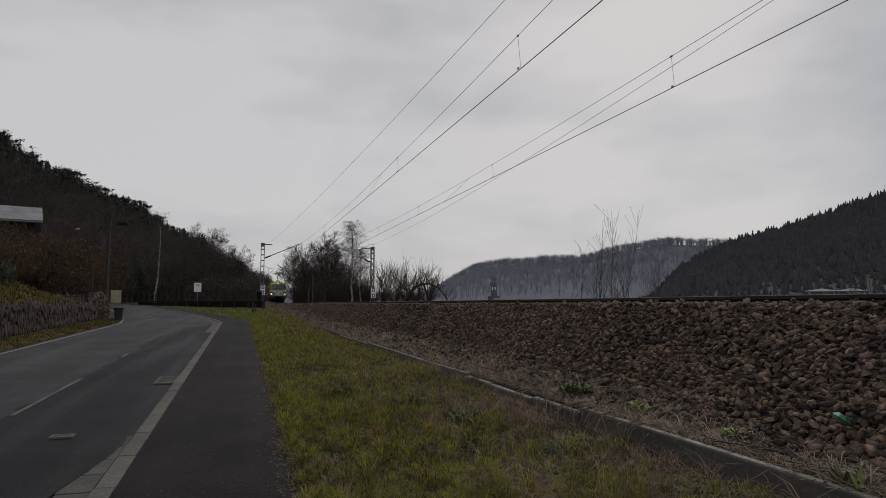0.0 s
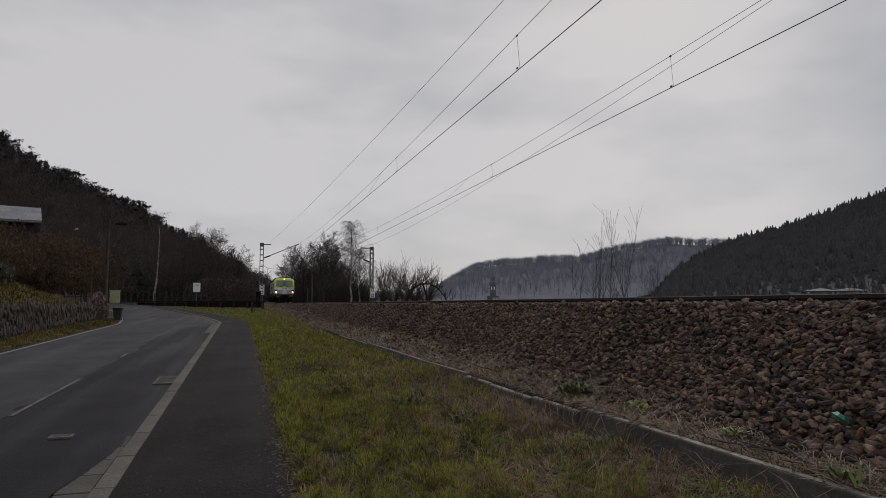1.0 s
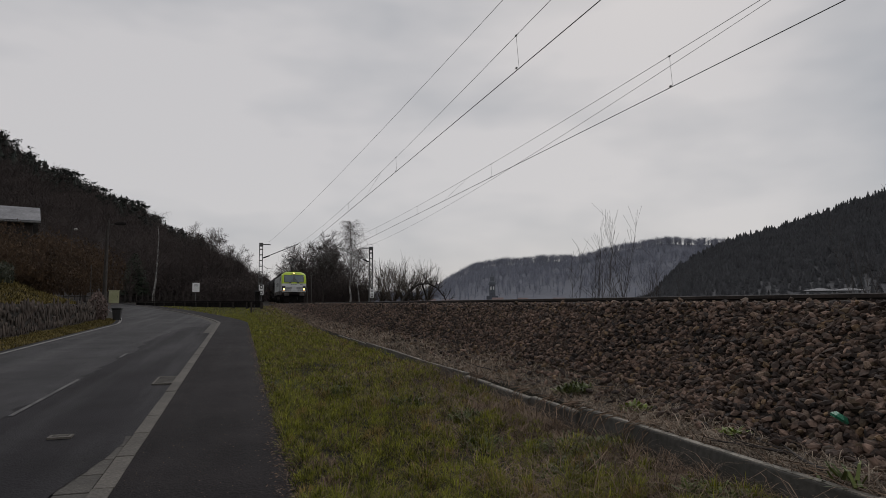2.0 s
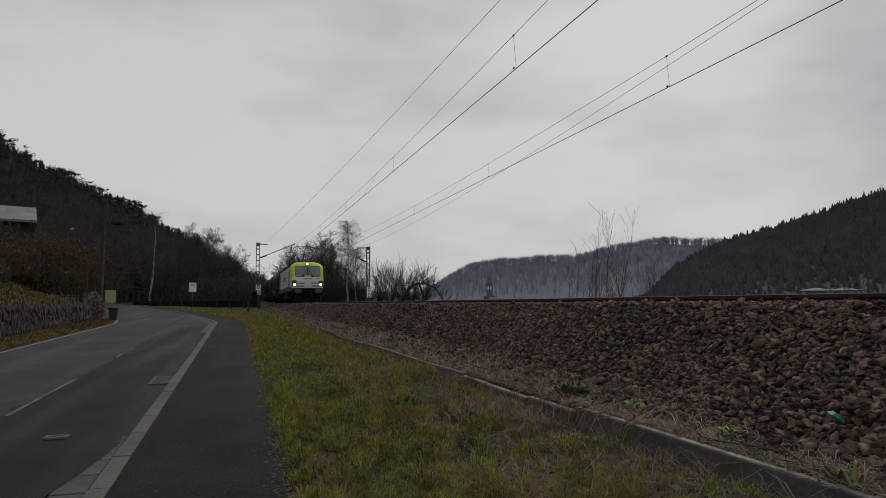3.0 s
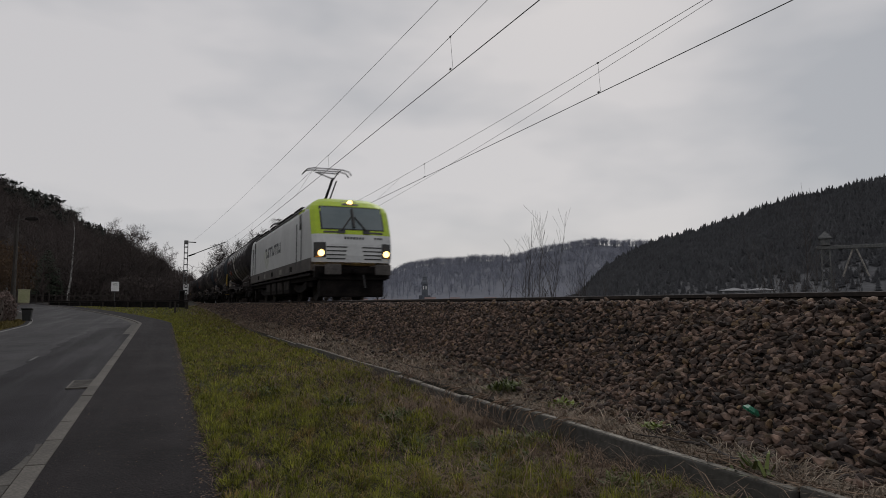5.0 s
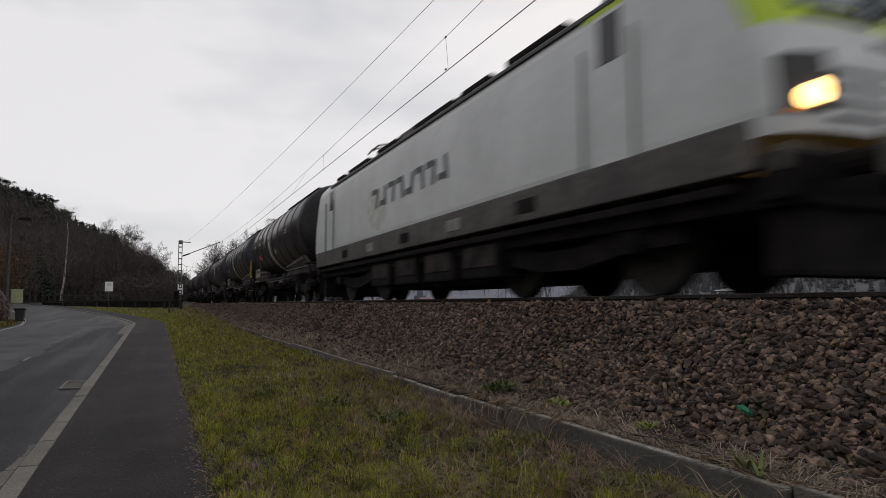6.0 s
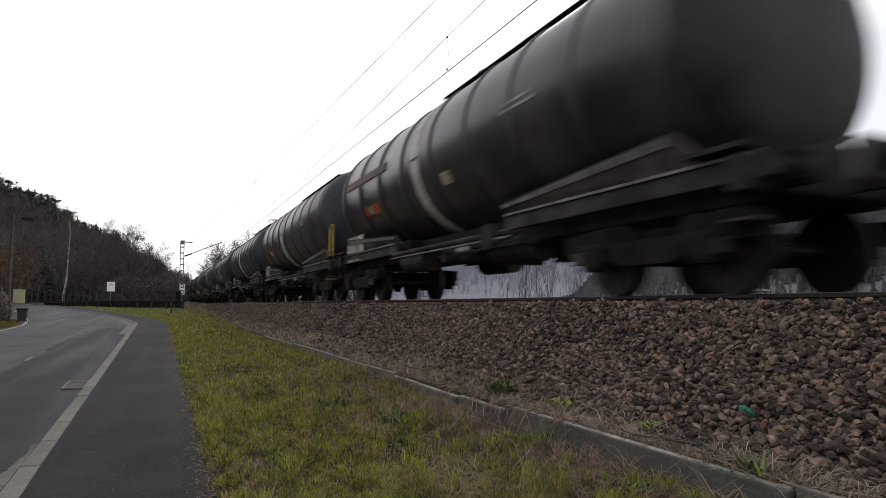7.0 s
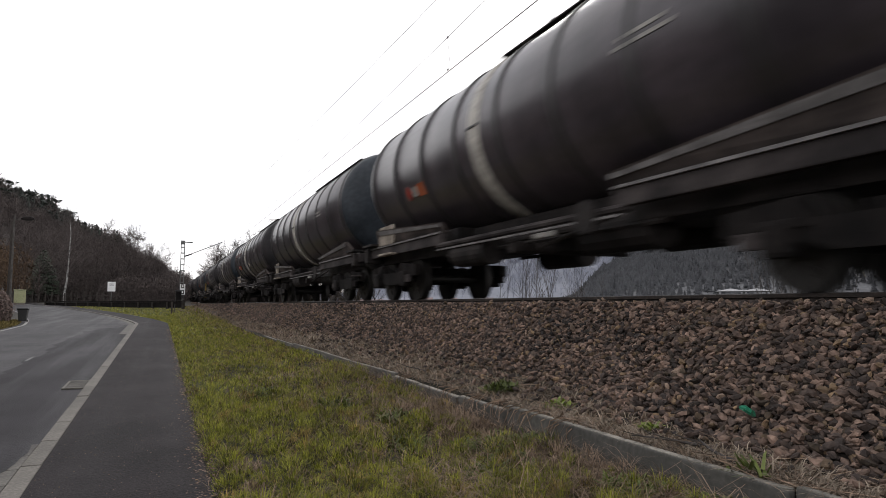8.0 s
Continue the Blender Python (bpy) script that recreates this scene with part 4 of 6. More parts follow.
def stone_wall():
    w = thing("retaining_wall", "rough grey-brown rubble stone retaining wall under the bank", "wall", kind="structure")
    bm = bmesh.new()
    y0, y1 = 3.0, 36.8
    x = -7.03
    loft(bm, [[(x - 0.6, y, float(rise(y)) - 0.3), (x + 0.04, y, float(rise(y)) - 0.3), (x - 0.02, y, 1.40), (x - 0.6, y, 1.40)] for y in np.linspace(y0, y1, 12)])
    part("core", bm, M_MORTAR, w)
    rng = np.random.default_rng(8)
    metas = []
    for k in range(8):
        p, t = pebble(rng, 0.8)
        me = tri_mesh("wall_stone", p * np.array([0.5, 1.0, 1.0]), t)
        metas.append(me)
    c = 0
    y = 13.5
    while y < y1 - 0.1:
        wd = rng.uniform(0.12, 0.24)
        z, top = float(rise(y)) + 0.02, 1.4
        while z < top:
            hh = rng.uniform(0.2, 0.75)
            if c < 900:
                o = piece("wall_stone", metas[c % 8], M_WALLST, w)
                o.matrix_basis = pose(x + 0.03, y + wd / 2, min(z + hh / 2, top + 0.05), rng.uniform(-9, 9), 0, rng.uniform(-6, 6)) @ Matrix.Diagonal((0.10, wd * 0.66, hh * 0.68, 1))
            c += 1
            z += hh
        y += wd


stone_wall()


def street_lamp(x, y, top, arm, label, head=M_UNDER):
    t = thing("street_lamp", label, "street lamp", group="street lamps")
    z = float(land(x, y))
    part("pole", tubed((x, y, z - 0.1), (x, y, top), 0.055, 0.035, 12), M_POLE, t)
    part("base", tubed((x, y, z - 0.1), (x, y, z + 0.9), 0.09, 0.085, 12), M_POLE, t)
    part("arm", tubed((x, y, top - 0.25), (x + arm * 0.7, y, top - 0.2), 0.025, n=8), M_POLE, t)
    bm = bmesh.new()
    loft(bm, [[(x + arm * a, y + h * 0.6 * sy, top - 0.2 + b + h * sz * 0.5) for sy, sz in ((-1, -0.6), (1, -0.6), (1, 0.5), (0.4, 1), (-0.4, 1), (-1, 0.5))] for a, b, h in ((0.35, 0, 0.10), (0.5, 0.02, 0.22), (0.9, 0.04, 0.26), (1.05, 0.03, 0.12))])
    hd = part("lamp_head", bm, head, t)
    part("lens", boxed((x + arm * 0.78, y, top - 0.28), (abs(arm) * 0.4, 0.14, 0.03), 0.01), M_POLE, hd)


street_lamp(-7.15, 40.0, 6.2, 0.85, "slim grey street lamp with a flat dark head")
street_lamp(-15.7, 70.0, 8.9, 0.45, "distant street lamp with a pale flat head", M_PLATE)
vp = thing("verge_post", "short dark timber post in the grass verge", "post")
part("shaft", boxed((0.8, 49, float(land(0.8, 49)) + 0.38), (0.12, 0.12, 0.95), 0.015), M_BARK, vp)
wp = thing("marker_pole", "thin grey marker pole on the bank", "pole")
part("shaft", tubed((-10.9, 55, 1.2), (-10.9, 55, 4.5), 0.032, n=8), M_POLE, wp)
for px, pt in ((9.1, 5.4), (8.55, 3.6)):
    sp = thing("signal_post", "slim grey steel post between the tracks", "post", group="posts between the tracks")
    part("shaft", tubed((px, 88, 1.2), (px, 88, pt), 0.075, n=8), M_POLE, sp)
    part("foot", boxed((px, 88, 1.3), (0.35, 0.35, 0.3), 0.03), M_SLEEPER, sp)
# a thin timber pole beside it
pp = thing("timber_pole", "thin weathered timber pole beside the street lamp", "pole")
part("shaft", tubed((-7.33, 40.3, 0.6), (-7.28, 40.3, 5.9), 0.07, 0.05, 8), M_BARK, pp)


def litter_bin(x, y):
    z = float(land(x, y))
    t = thing("waste_bin", "dark brown plastic waste bin standing on the verge", "waste bin", pose(x, y, z + 0.02))
    bm = bmesh.new()
    loft(bm, [[(sx * a, sy * a, zz) for sx, sy in ((-1, -1), (1, -1), (1, 1), (-1, 1))] for zz, a in ((0.04, 0.15), (0.1, 0.165), (0.62, 0.21))])
    part("body", bm, M_BLACK, t)
    part("lid", boxed((0, 0, 0.65), (0.48, 0.47, 0.07), 0.03), M_BLACK, t)
    part("rim", boxed((0, 0, 0.605), (0.45, 0.45, 0.035), 0.012), M_UNDER, t)
    for s in (-1, 1):
        part("wheel", tubed((s * 0.14, 0.16, 0.05), (s * 0.19, 0.16, 0.05), 0.05, n=10), M_UNDER, t)


litter_bin(-6.2, 37.9)


def cabinet(x, y, z):
    t = thing("utility_cabinet", "pale yellow-green utility cabinet at the roadside", "utility cabinet", pose(x, y, z, 0, 0, 8))
    m = mat("cabinet_cream", (0.36, 0.37, 0.20), (0.44, 0.44, 0.26), 2.0, 0.6, 0.1)
    part("body", boxed((0, 0, 0.60), (0.85, 0.45, 1.1), 0.02), m, t)
    part("roof", boxed((0, 0, 1.18), (0.93, 0.53, 0.07), 0.03), m, t)
    part("plinth", boxed((0, 0, 0.0), (0.8, 0.4, 0.16), 0.01), M_SLEEPER, t)
    d = part("door", boxed((0, -0.235, 0.6), (0.76, 0.02, 1.0), 0.006), m, t)
    part("handle", boxed((0.3, -0.25, 0.62), (0.03, 0.03, 0.14), 0.008), M_STEEL, d)


cabinet(-11.1, 66, 1.55)


def notice_board(x, y, z, w, h):
    t = thing("notice_board", "white rectangular notice board on a steel post", "sign")
    g = float(land(x, y))
    part("post", tubed((x, y + 0.05, g - 0.1), (x, y + 0.05, z + h / 2), 0.035, n=8), M_STEEL, t)
    b = part("board", boxed((x, y, z), (w, 0.03, h), 0.01), M_WHITE, t)
    for i, k in enumerate((0.5, 0.62)):
        part("text_bar", boxed((x, y - 0.018, z + h * (0.28 - 0.12 * i)), (w * k, 0.006, h * 0.05)), M_LETTER, b)


notice_board(-4.6, 75, 3.30, 0.74, 0.98)


def parapet():
    """Dark railing and low wall where the road runs on beside the line."""
    t = thing("parapet", "dark low parapet with a steel handrail beside the line", "parapet")
    a, b = Vector((-11.6, 84, 1.9)), Vector((1.9, 61, 1.62))
    d = (b - a)
    turn = Matrix.Rotation(math.atan2(d.y, d.x), 4, "Z")
    mid = (a + b) / 2
    part("wall", boxed((mid.x, mid.y, 1.42), (d.length, 0.25, 0.5), 0.02, turn), M_UNDER, t)
    part("coping", boxed((mid.x, mid.y, 1.76), (d.length, 0.4, 0.10), 0.02, turn), M_UNDER, t)
    for k in range(12):
        p = a + d * (k / 11)
        part("buttress", boxed((p.x, p.y - 0.2, 1.36), (0.2, 0.2, 0.6), 0.02, turn), M_MORTAR, t)
    s = thing("signal_cabinet", "dark narrow trackside cabinet", "cabinet")
    part("body", boxed((1.62, 66, 2.0), (0.5, 0.5, 1.5), 0.03), M_BLACK, s)
    part("roof", boxed((1.62, 66, 2.78), (0.58, 0.58, 0.06), 0.02), M_BLACK, s)
    part("door", boxed((1.62, 65.74, 2.0), (0.42, 0.02, 1.35), 0.01), M_UNDER, s)
    m = thing("marker_post", "thin dark marker post in the grass", "post")
    part("shaft", boxed((1.05, 52, 1.05), (0.05, 0.05, 0.75), 0.01), M_BLACK, m)
    part("cap", boxed((1.05, 52, 1.43), (0.09, 0.09, 0.04), 0.01), M_BLACK, m)


parapet()


def timber_fence():
    f = thing("timber_fence", "weathered dark timber fence below the wooded slope", "fence")
    for i in range(26):
        x = -24 + 0.78 * i
        y = 104 - 0.35 * i
        part("post", boxed((x, y, 2.2), (0.14, 0.14, 1.7 + random.uniform(-0.15, 0.15)), 0.02), M_BARK, f)
    for z in (1.9, 2.6):
        part("rail", tubed((-24, 104.1, z), (-4.5, 95.3, z), 0.05, n=6), M_BARK, f)


timber_fence()


def house():
    h = thing("house", "small house with a grey fibre-cement roof on the slope", "house", pose(-16.75, 49.3, 2.7, 0, 0, 16))
    part("wall", boxed((-0.9, 0, 2.1), (8.2, 6.0, 4.2), 0.02), M_HOUSE, h)
    for s in (-1, 1):
        bm = bmesh.new()
        loft(bm, [[(x, s * 3.5, 4.0), (x, 0.0, 5.25), (x, 0.0, 5.4), (x, s * 3.6, 4.12)] for x in (-5.4, 3.6)])
        part("roof_slope", bm, M_ROOF, h)
    part("gutter", tubed((-5.4, -3.62, 4.0), (3.6, -3.62, 4.0), 0.07, n=8), M_STEEL, h)
    bm = bmesh.new()
    loft(bm, [[(x, -3.0, 4.0), (x, 3.0, 4.0), (x, 0, 5.2)] for x in (3.0, 3.2)])
    part("gable", bm, M_HOUSE, h)
    for x in (-2.6, 0.4):
        w = part("window", boxed((x, -3.02, 2.4), (1.0, 0.06, 1.2), 0.01), M_WHITE, h)
        part("pane", boxed((x, -3.06, 2.4), (0.8, 0.02, 1.0)), M_GLASS, w)


house()

# ---- hills ----


def hill(name, prof, foot, ridge, back, z0, cut, material, label, n=90, rough=1.0):
    """A hillside: ridge heights by bearing, rising from the foot to the ridge and falling behind. Returns its height rule."""
    az = np.array([p[0] for p in prof])
    el = np.array([p[1] for p in prof])

    def top(a):
        return z0 + ridge * np.tan(np.radians(np.interp(a, az, el) - cut))

    def height(a, rho):
        u = np.clip((rho - foot) / (ridge - foot), 0, 1)
        d = np.clip((rho - ridge) / (back - ridge), 0, 1)
        w = rough * (np.sin(a * 1.3 + rho * 0.05) * 0.6 + np.sin(a * 0.47 - rho * 0.031) * 0.9) * u * 1.2
        return z0 - 1.5 + (top(a) - z0 + 1.5) * (0.85 * u + 0.15 * u * u) * (1 - 0.5 * d) + w * (1 - d)

    aa, rr = np.linspace(az[0], az[-1], n), np.concatenate([np.linspace(foot, ridge, 22), np.linspace(ridge, back, 7)[1:]])
    ga, gr = np.meshgrid(aa, rr)
    z = height(ga, gr)
    v = np.stack([gr * np.sin(np.radians(ga)), gr * np.cos(np.radians(ga)), z], -1).reshape(-1, 3)
    m, k = len(aa), len(rr)
    i = (np.arange(k - 1)[:, None] * m + np.arange(m - 1)).ravel()
    f = np.concatenate([np.stack([i, i + 1, i + m + 1], 1), np.stack([i, i + m + 1, i + m], 1)])
    tagged(piece(name, tri_mesh(name, v, f), material, smooth=True), label, "hill", kind="structure")
    return height


LEFT = [(-62, 20), (-40, 17.5), (-25, 14.5), (-17.7, 12.24), (-14, 10.4), (-10.1, 8.4), (-5.8, 6.1), (-3.6, 5.2), (-1.4, 4.2), (0.0, 3.2), (1.4, 1.8), (3, 1.2), (8, 0.8)]
NEAR = [(34, 0.4), (35.5, 1.1), (37.4, 3.2), (40.5, 5.0), (43, 5.9), (45.9, 6.5), (48.9, 7.4), (52.1, 8.35), (57, 9.3), (64, 10.4), (80, 11.5), (110, 11)]
FAR = [(-8, 2.6), (0, 2.7), (1.5, 2.3), (3, 1.3), (9, 0.8), (15, 0.9), (17.1, 1.65), (18.1, 2.4), (19.9, 3.5), (23.1, 3.85), (27.6, 4.05), (30, 4.3), (32.9, 5.1), (36.1, 5.4), (39.6, 5.2), (46, 4.6), (60, 4)]
h_left = hill("wooded_hill", LEFT, 96, 240, 330, 1.5, 1.2, M_HILL, "steep dark wooded hillside above the road")
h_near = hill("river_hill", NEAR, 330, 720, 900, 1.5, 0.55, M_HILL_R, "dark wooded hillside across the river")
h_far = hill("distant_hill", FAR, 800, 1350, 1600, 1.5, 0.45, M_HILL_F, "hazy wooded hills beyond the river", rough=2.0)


def conifer(rng, tiers=5, n=7):
    v, f = [], []
    for k in range(tiers):
        z0, z1 = 0.12 + 0.8 * k / tiers, 0.12 + 0.8 * (k + 1.7) / tiers
        r = 0.20 * (1 - 0.82 * k / tiers)
        b = len(v)
        v.append((0, 0, min(z1, 1.0)))
        for i in range(n):
            a = 6.283 * (i + rng.random() * 0.6) / n
            rr = r * rng.uniform(0.6, 1.25)
            v.append((rr * math.cos(a), rr * math.sin(a), z0 + rng.uniform(-0.04, 0.03)))
        f += [(b, b + 1 + i, b + 1 + (i + 1) % n) for i in range(n)]
    return np.array(v), np.array(f)


def bare_crown(rng, n=46, width=0.34):
    """A far bare tree: trunk and a fan of thin tapering boughs and twigs."""
    v, f = [], []

    def spike(p, q, w):
        b = len(v)
        d = np.array(q) - p
        s = np.cross(d, rng.normal(0, 1, 3))
        s = s / (np.linalg.norm(s) + 1e-9) * w
        v.extend([p - s, p + s, np.array(q)])
        f.append((b, b + 1, b + 2))

    spike(np.array([0, 0, 0.0]), (0, 0, 0.9), 0.022)
    spike(np.array([0, 0, 0.0]), (0.02, 0.0, 0.85), 0.022)
    for _ in range(n):
        t = rng.uniform(0.2, 0.8)
        p = np.array([0, 0, t * 0.85])
        a = rng.uniform(0, 6.28)
        reach = width * rng.uniform(0.35, 1.0) * (1.1 - abs(t - 0.5))
        q = p + np.array([math.cos(a) * reach, math.sin(a) * reach, rng.uniform(0.08, 0.3)])
        q[2] = min(q[2], 1.0)
        spike(p, q, 0.007)
        for _ in range(3):
            b = p + (q - p) * rng.uniform(0.35, 0.95)
            e = b + rng.normal(0, 0.07, 3) + np.array([0, 0, 0.06])
            spike(b, e, 0.004)
    return np.array(v), np.array(f)


def woods(name, height, kinds, count, az, rad, size, material, label, seed, thin=1.0):
    rng = np.random.default_rng(seed)
    lots = []
    for v, f in kinds:
        m = count // len(kinds)
        a = rng.uniform(*az, m)
        r = rad[0] + (rad[1] - rad[0]) * np.sqrt(rng.random(m))
        z = height(a, r) - 0.3
        s = rng.uniform(*size, m)
        sc = np.stack([s * thin, s * thin, s], 1)
        lots.append(scatter(v, f, np.stack([r * np.sin(np.radians(a)), r * np.cos(np.radians(a)), z], 1), sc, rng.uniform(0, 6.28, m)))
    return tagged(piece(name, tri_mesh(name, *joined(lots)), material), label, "woods", kind="stuff")




def pine(rng):
    """A far pine: a bare stem and a few ragged clumps of needles."""
    v, f = [(-0.012, 0, 0), (0.012, 0, 0), (0, 0, 0.9)], [(0, 1, 2)]
    for _ in range(7):
        c = np.array([rng.normal(0, 0.08), rng.normal(0, 0.08), rng.uniform(0.35, 0.93)])
        for _k in range(16):
            b = len(v)
            p = c + rng.normal(0, 1, 3) * np.array([0.05, 0.05, 0.028])
            v += [tuple(p + rng.normal(0, 0.03, 3)) for _j in range(3)]
            f.append((b, b + 1, b + 2))
    return np.array(v), np.array(f)


rng = np.random.default_rng(21)
pines = [pine(rng) for _ in range(5)]
firs = [conifer(rng) for _ in range(5)]
crowns = [bare_crown(rng) for _ in range(6)]
far_crowns = [bare_crown(rng, 24, 0.36) for _ in range(6)]
woods("bare_woods", h_left, crowns, 2700, (-30, 2), (100, 245), (5, 8.5), M_TWIG, "dense leafless winter trees covering the hillside", 31)
woods("fir_trees", h_left, firs[:3] + pines, 800, (-30, -3.0), (200, 247), (4.6, 8.8), M_CONIFER, "dark conifers along the hill's crest", 32, 1.25)
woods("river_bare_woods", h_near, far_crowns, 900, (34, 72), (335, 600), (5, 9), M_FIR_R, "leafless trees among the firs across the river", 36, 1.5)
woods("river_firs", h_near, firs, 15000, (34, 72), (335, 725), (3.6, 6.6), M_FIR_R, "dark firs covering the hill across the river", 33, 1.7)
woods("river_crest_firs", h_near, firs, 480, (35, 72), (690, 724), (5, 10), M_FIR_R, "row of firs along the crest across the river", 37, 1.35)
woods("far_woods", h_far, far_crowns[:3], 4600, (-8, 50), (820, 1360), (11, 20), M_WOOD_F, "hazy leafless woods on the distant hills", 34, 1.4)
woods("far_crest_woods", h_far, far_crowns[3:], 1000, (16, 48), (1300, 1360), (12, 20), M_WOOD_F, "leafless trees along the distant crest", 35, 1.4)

# ---- trees and shrubs ----


def tree(name, rows, x, y, z, bark, label, category="tree", group="", split=0.03, turn=0.0):
    """A bare tree: thick limbs are the trunk, thin ones the crown."""
    rows = np.array(rows)
    thick = rows[:, 6] > split
    t = thing(name, label, category, pose(x, y, z, 0, 0, turn), group)
    if thick.any():
        piece("trunk", tri_mesh("trunk", *limbs(rows[thick])), bark[0], t)
    piece("crown", tri_mesh("crown", *limbs(rows[~thick])), bark[1], t)
    return t


R = np.random.default_rng(77)


def spruce(x, y, z, h, seed):
    rng = np.random.default_rng(seed)
    t = thing("spruce_tree", "small dark green spruce at the foot of the bare slope", "tree", pose(x, y, z))
    part("trunk", tubed((0, 0, -1.6), (0, 0, h * 0.9), 0.14, 0.02, 8), M_BARK, t)
    lots = []
    for k in range(1300):
        q = rng.random() ** 0.75
        a, zz = rng.uniform(0, 6.28), h * (1 - q) * 0.98 + 0.1
        r = (0.25 + 0.34 * h * q ** 0.7) * rng.uniform(0.35, 1.0)
        p = np.array([r * math.cos(a), r * math.sin(a), zz - 0.12 * r])
        s = 0.22 + 0.25 * q
        v = p + np.array([[0, 0, 0.10 * s], [s * math.cos(a), s * math.sin(a), -0.25 * s], [-0.5 * s * math.sin(a), 0.5 * s * math.cos(a), -0.1 * s], [0.5 * s * math.sin(a), -0.5 * s * math.cos(a), -0.1 * s]])
        lots.append((v, np.array([[0, 1, 2], [0, 3, 1], [1, 3, 2]])))
    piece("crown", tri_mesh("crown", *joined(lots)), M_SPRUCE, t)


spruce(-15.2, 106, 3.0, 6.2, 301)
# birch beyond the tracks, hanging twigs


def birch(x, y, z, h, seed, label, boughs=46, hang=16):
    """A birch: a slim trunk, rising boughs and long hanging twigs."""
    rng = np.random.default_rng(seed)
    rows, p, r = [], np.array([0, 0, -0.2]), 0.014 * h
    pts = [p]
    for k in range(8):
        q = p + np.array([rng.normal(0, 0.12), rng.normal(0, 0.12), h / 8])
        rows.append((*p, *q, r * (1 - k / 9), r * (1 - (k + 1) / 9)))
        p = q
        pts.append(q)
    for k in range(boughs):
        t = 0.25 + 0.72 * (k + rng.random()) / boughs
        i = min(7, int(t * 8))
        b = pts[i] + (pts[i + 1] - pts[i]) * (t * 8 - i)
        a = rng.uniform(0, 6.28)
        ln = h * 0.46 * (1.12 - t) * rng.uniform(0.7, 1.2) + 0.6
        d = np.array([math.cos(a) * 0.75, math.sin(a) * 0.85, 0.9])
        q, rad = b, 0.035 * (1.2 - t)
        for s in range(4):
            d = d + rng.normal(0, 0.12, 3) - np.array([0, 0, 0.12 * s])
            e = q + d / np.linalg.norm(d) * ln / 4
            rows.append((*q, *e, rad, rad * 0.7))
            for _ in range(hang // 4):
                g = q + (e - q) * rng.random()
                w = np.array([rng.normal(0, 0.5), rng.normal(0, 0.5), 0.25])
                for _s in range(3):
                    f = g + w / np.linalg.norm(w) * rng.uniform(0.25, 0.5)
                    rows.append((*g, *f, 0.009, 0.006))
                    g, w = f, w * 0.7 - np.array([0, 0, 0.4])
            q, rad = e, rad * 0.7
    return tree("birch_tree", rows, x, y, z, (M_BIRCH, M_TWIG), label, "tree", "birches", 0.06)


birch(14.7, 91, 1.1, 12.2, 201, "tall leafless birch with drooping fine twigs", 60, 24)
birch(16.6, 95, 1.0, 8.8, 202, "smaller leafless birch with hanging twigs", 40, 20)
birch(-12.2, 104, 1.6, 13.6, 205, "slender white-barked birch at the foot of the slope", 64, 8)
for x, y, h in ((-26, 112, 14), (-20, 108, 11), (-6.5, 112, 11.5), (-3.4, 108, 10.3), (-1.4, 115, 9.2), (0.2, 112, 6.5), (-9, 110, 11.5), (-15.5, 112, 10), (-5.0, 106, 9.5)):
    tree("bare_tree", grow(R, h, 0.15, 4, 9, 0.5, -0.03, 0.2, 0.5, 0.1, minr=0.013), x, y, 1.4, (M_BARK, M_TWIG), "leafless dark tree at the foot of the wooded slope", "tree", "trees below the slope", 0.05)
tree("bare_tree", grow(R, 8.0, 0.16, 4, 8, 0.62, 0.02, 0.25, 0.5, 0.2, minr=0.014), 11.2, 93, 1.2, (M_BARK, M_BARK), "gnarled leafless tree beside the thicket", "tree", "trees beyond the line", 0.05)
for x, y, h in ((8.4, 111, 8.2), (9.9, 107, 9.6), (11.8, 108, 10.2), (13.2, 105, 8.2)):
    tree("bare_tree", grow(R, h, 0.14, 4, 10, 0.5, -0.02, 0.15, 0.5, 0.1, minr=0.014), x, y, 1.0, (M_BARK, M_TWIG), "leafless dark tree standing in the thicket", "tree", "trees beyond the line", 0.05)
# round bare tree far behind the train
tree("bare_tree", grow(R, 9.5, 0.25, 5, 7, 0.7, 0.02, 0.3, 0.5, 0.15, minr=0.02), 5.0, 190, 1.0, (M_BARK, M_TWIG), "rounded leafless tree far along the line", "tree", "trees beyond the line", 0.07)


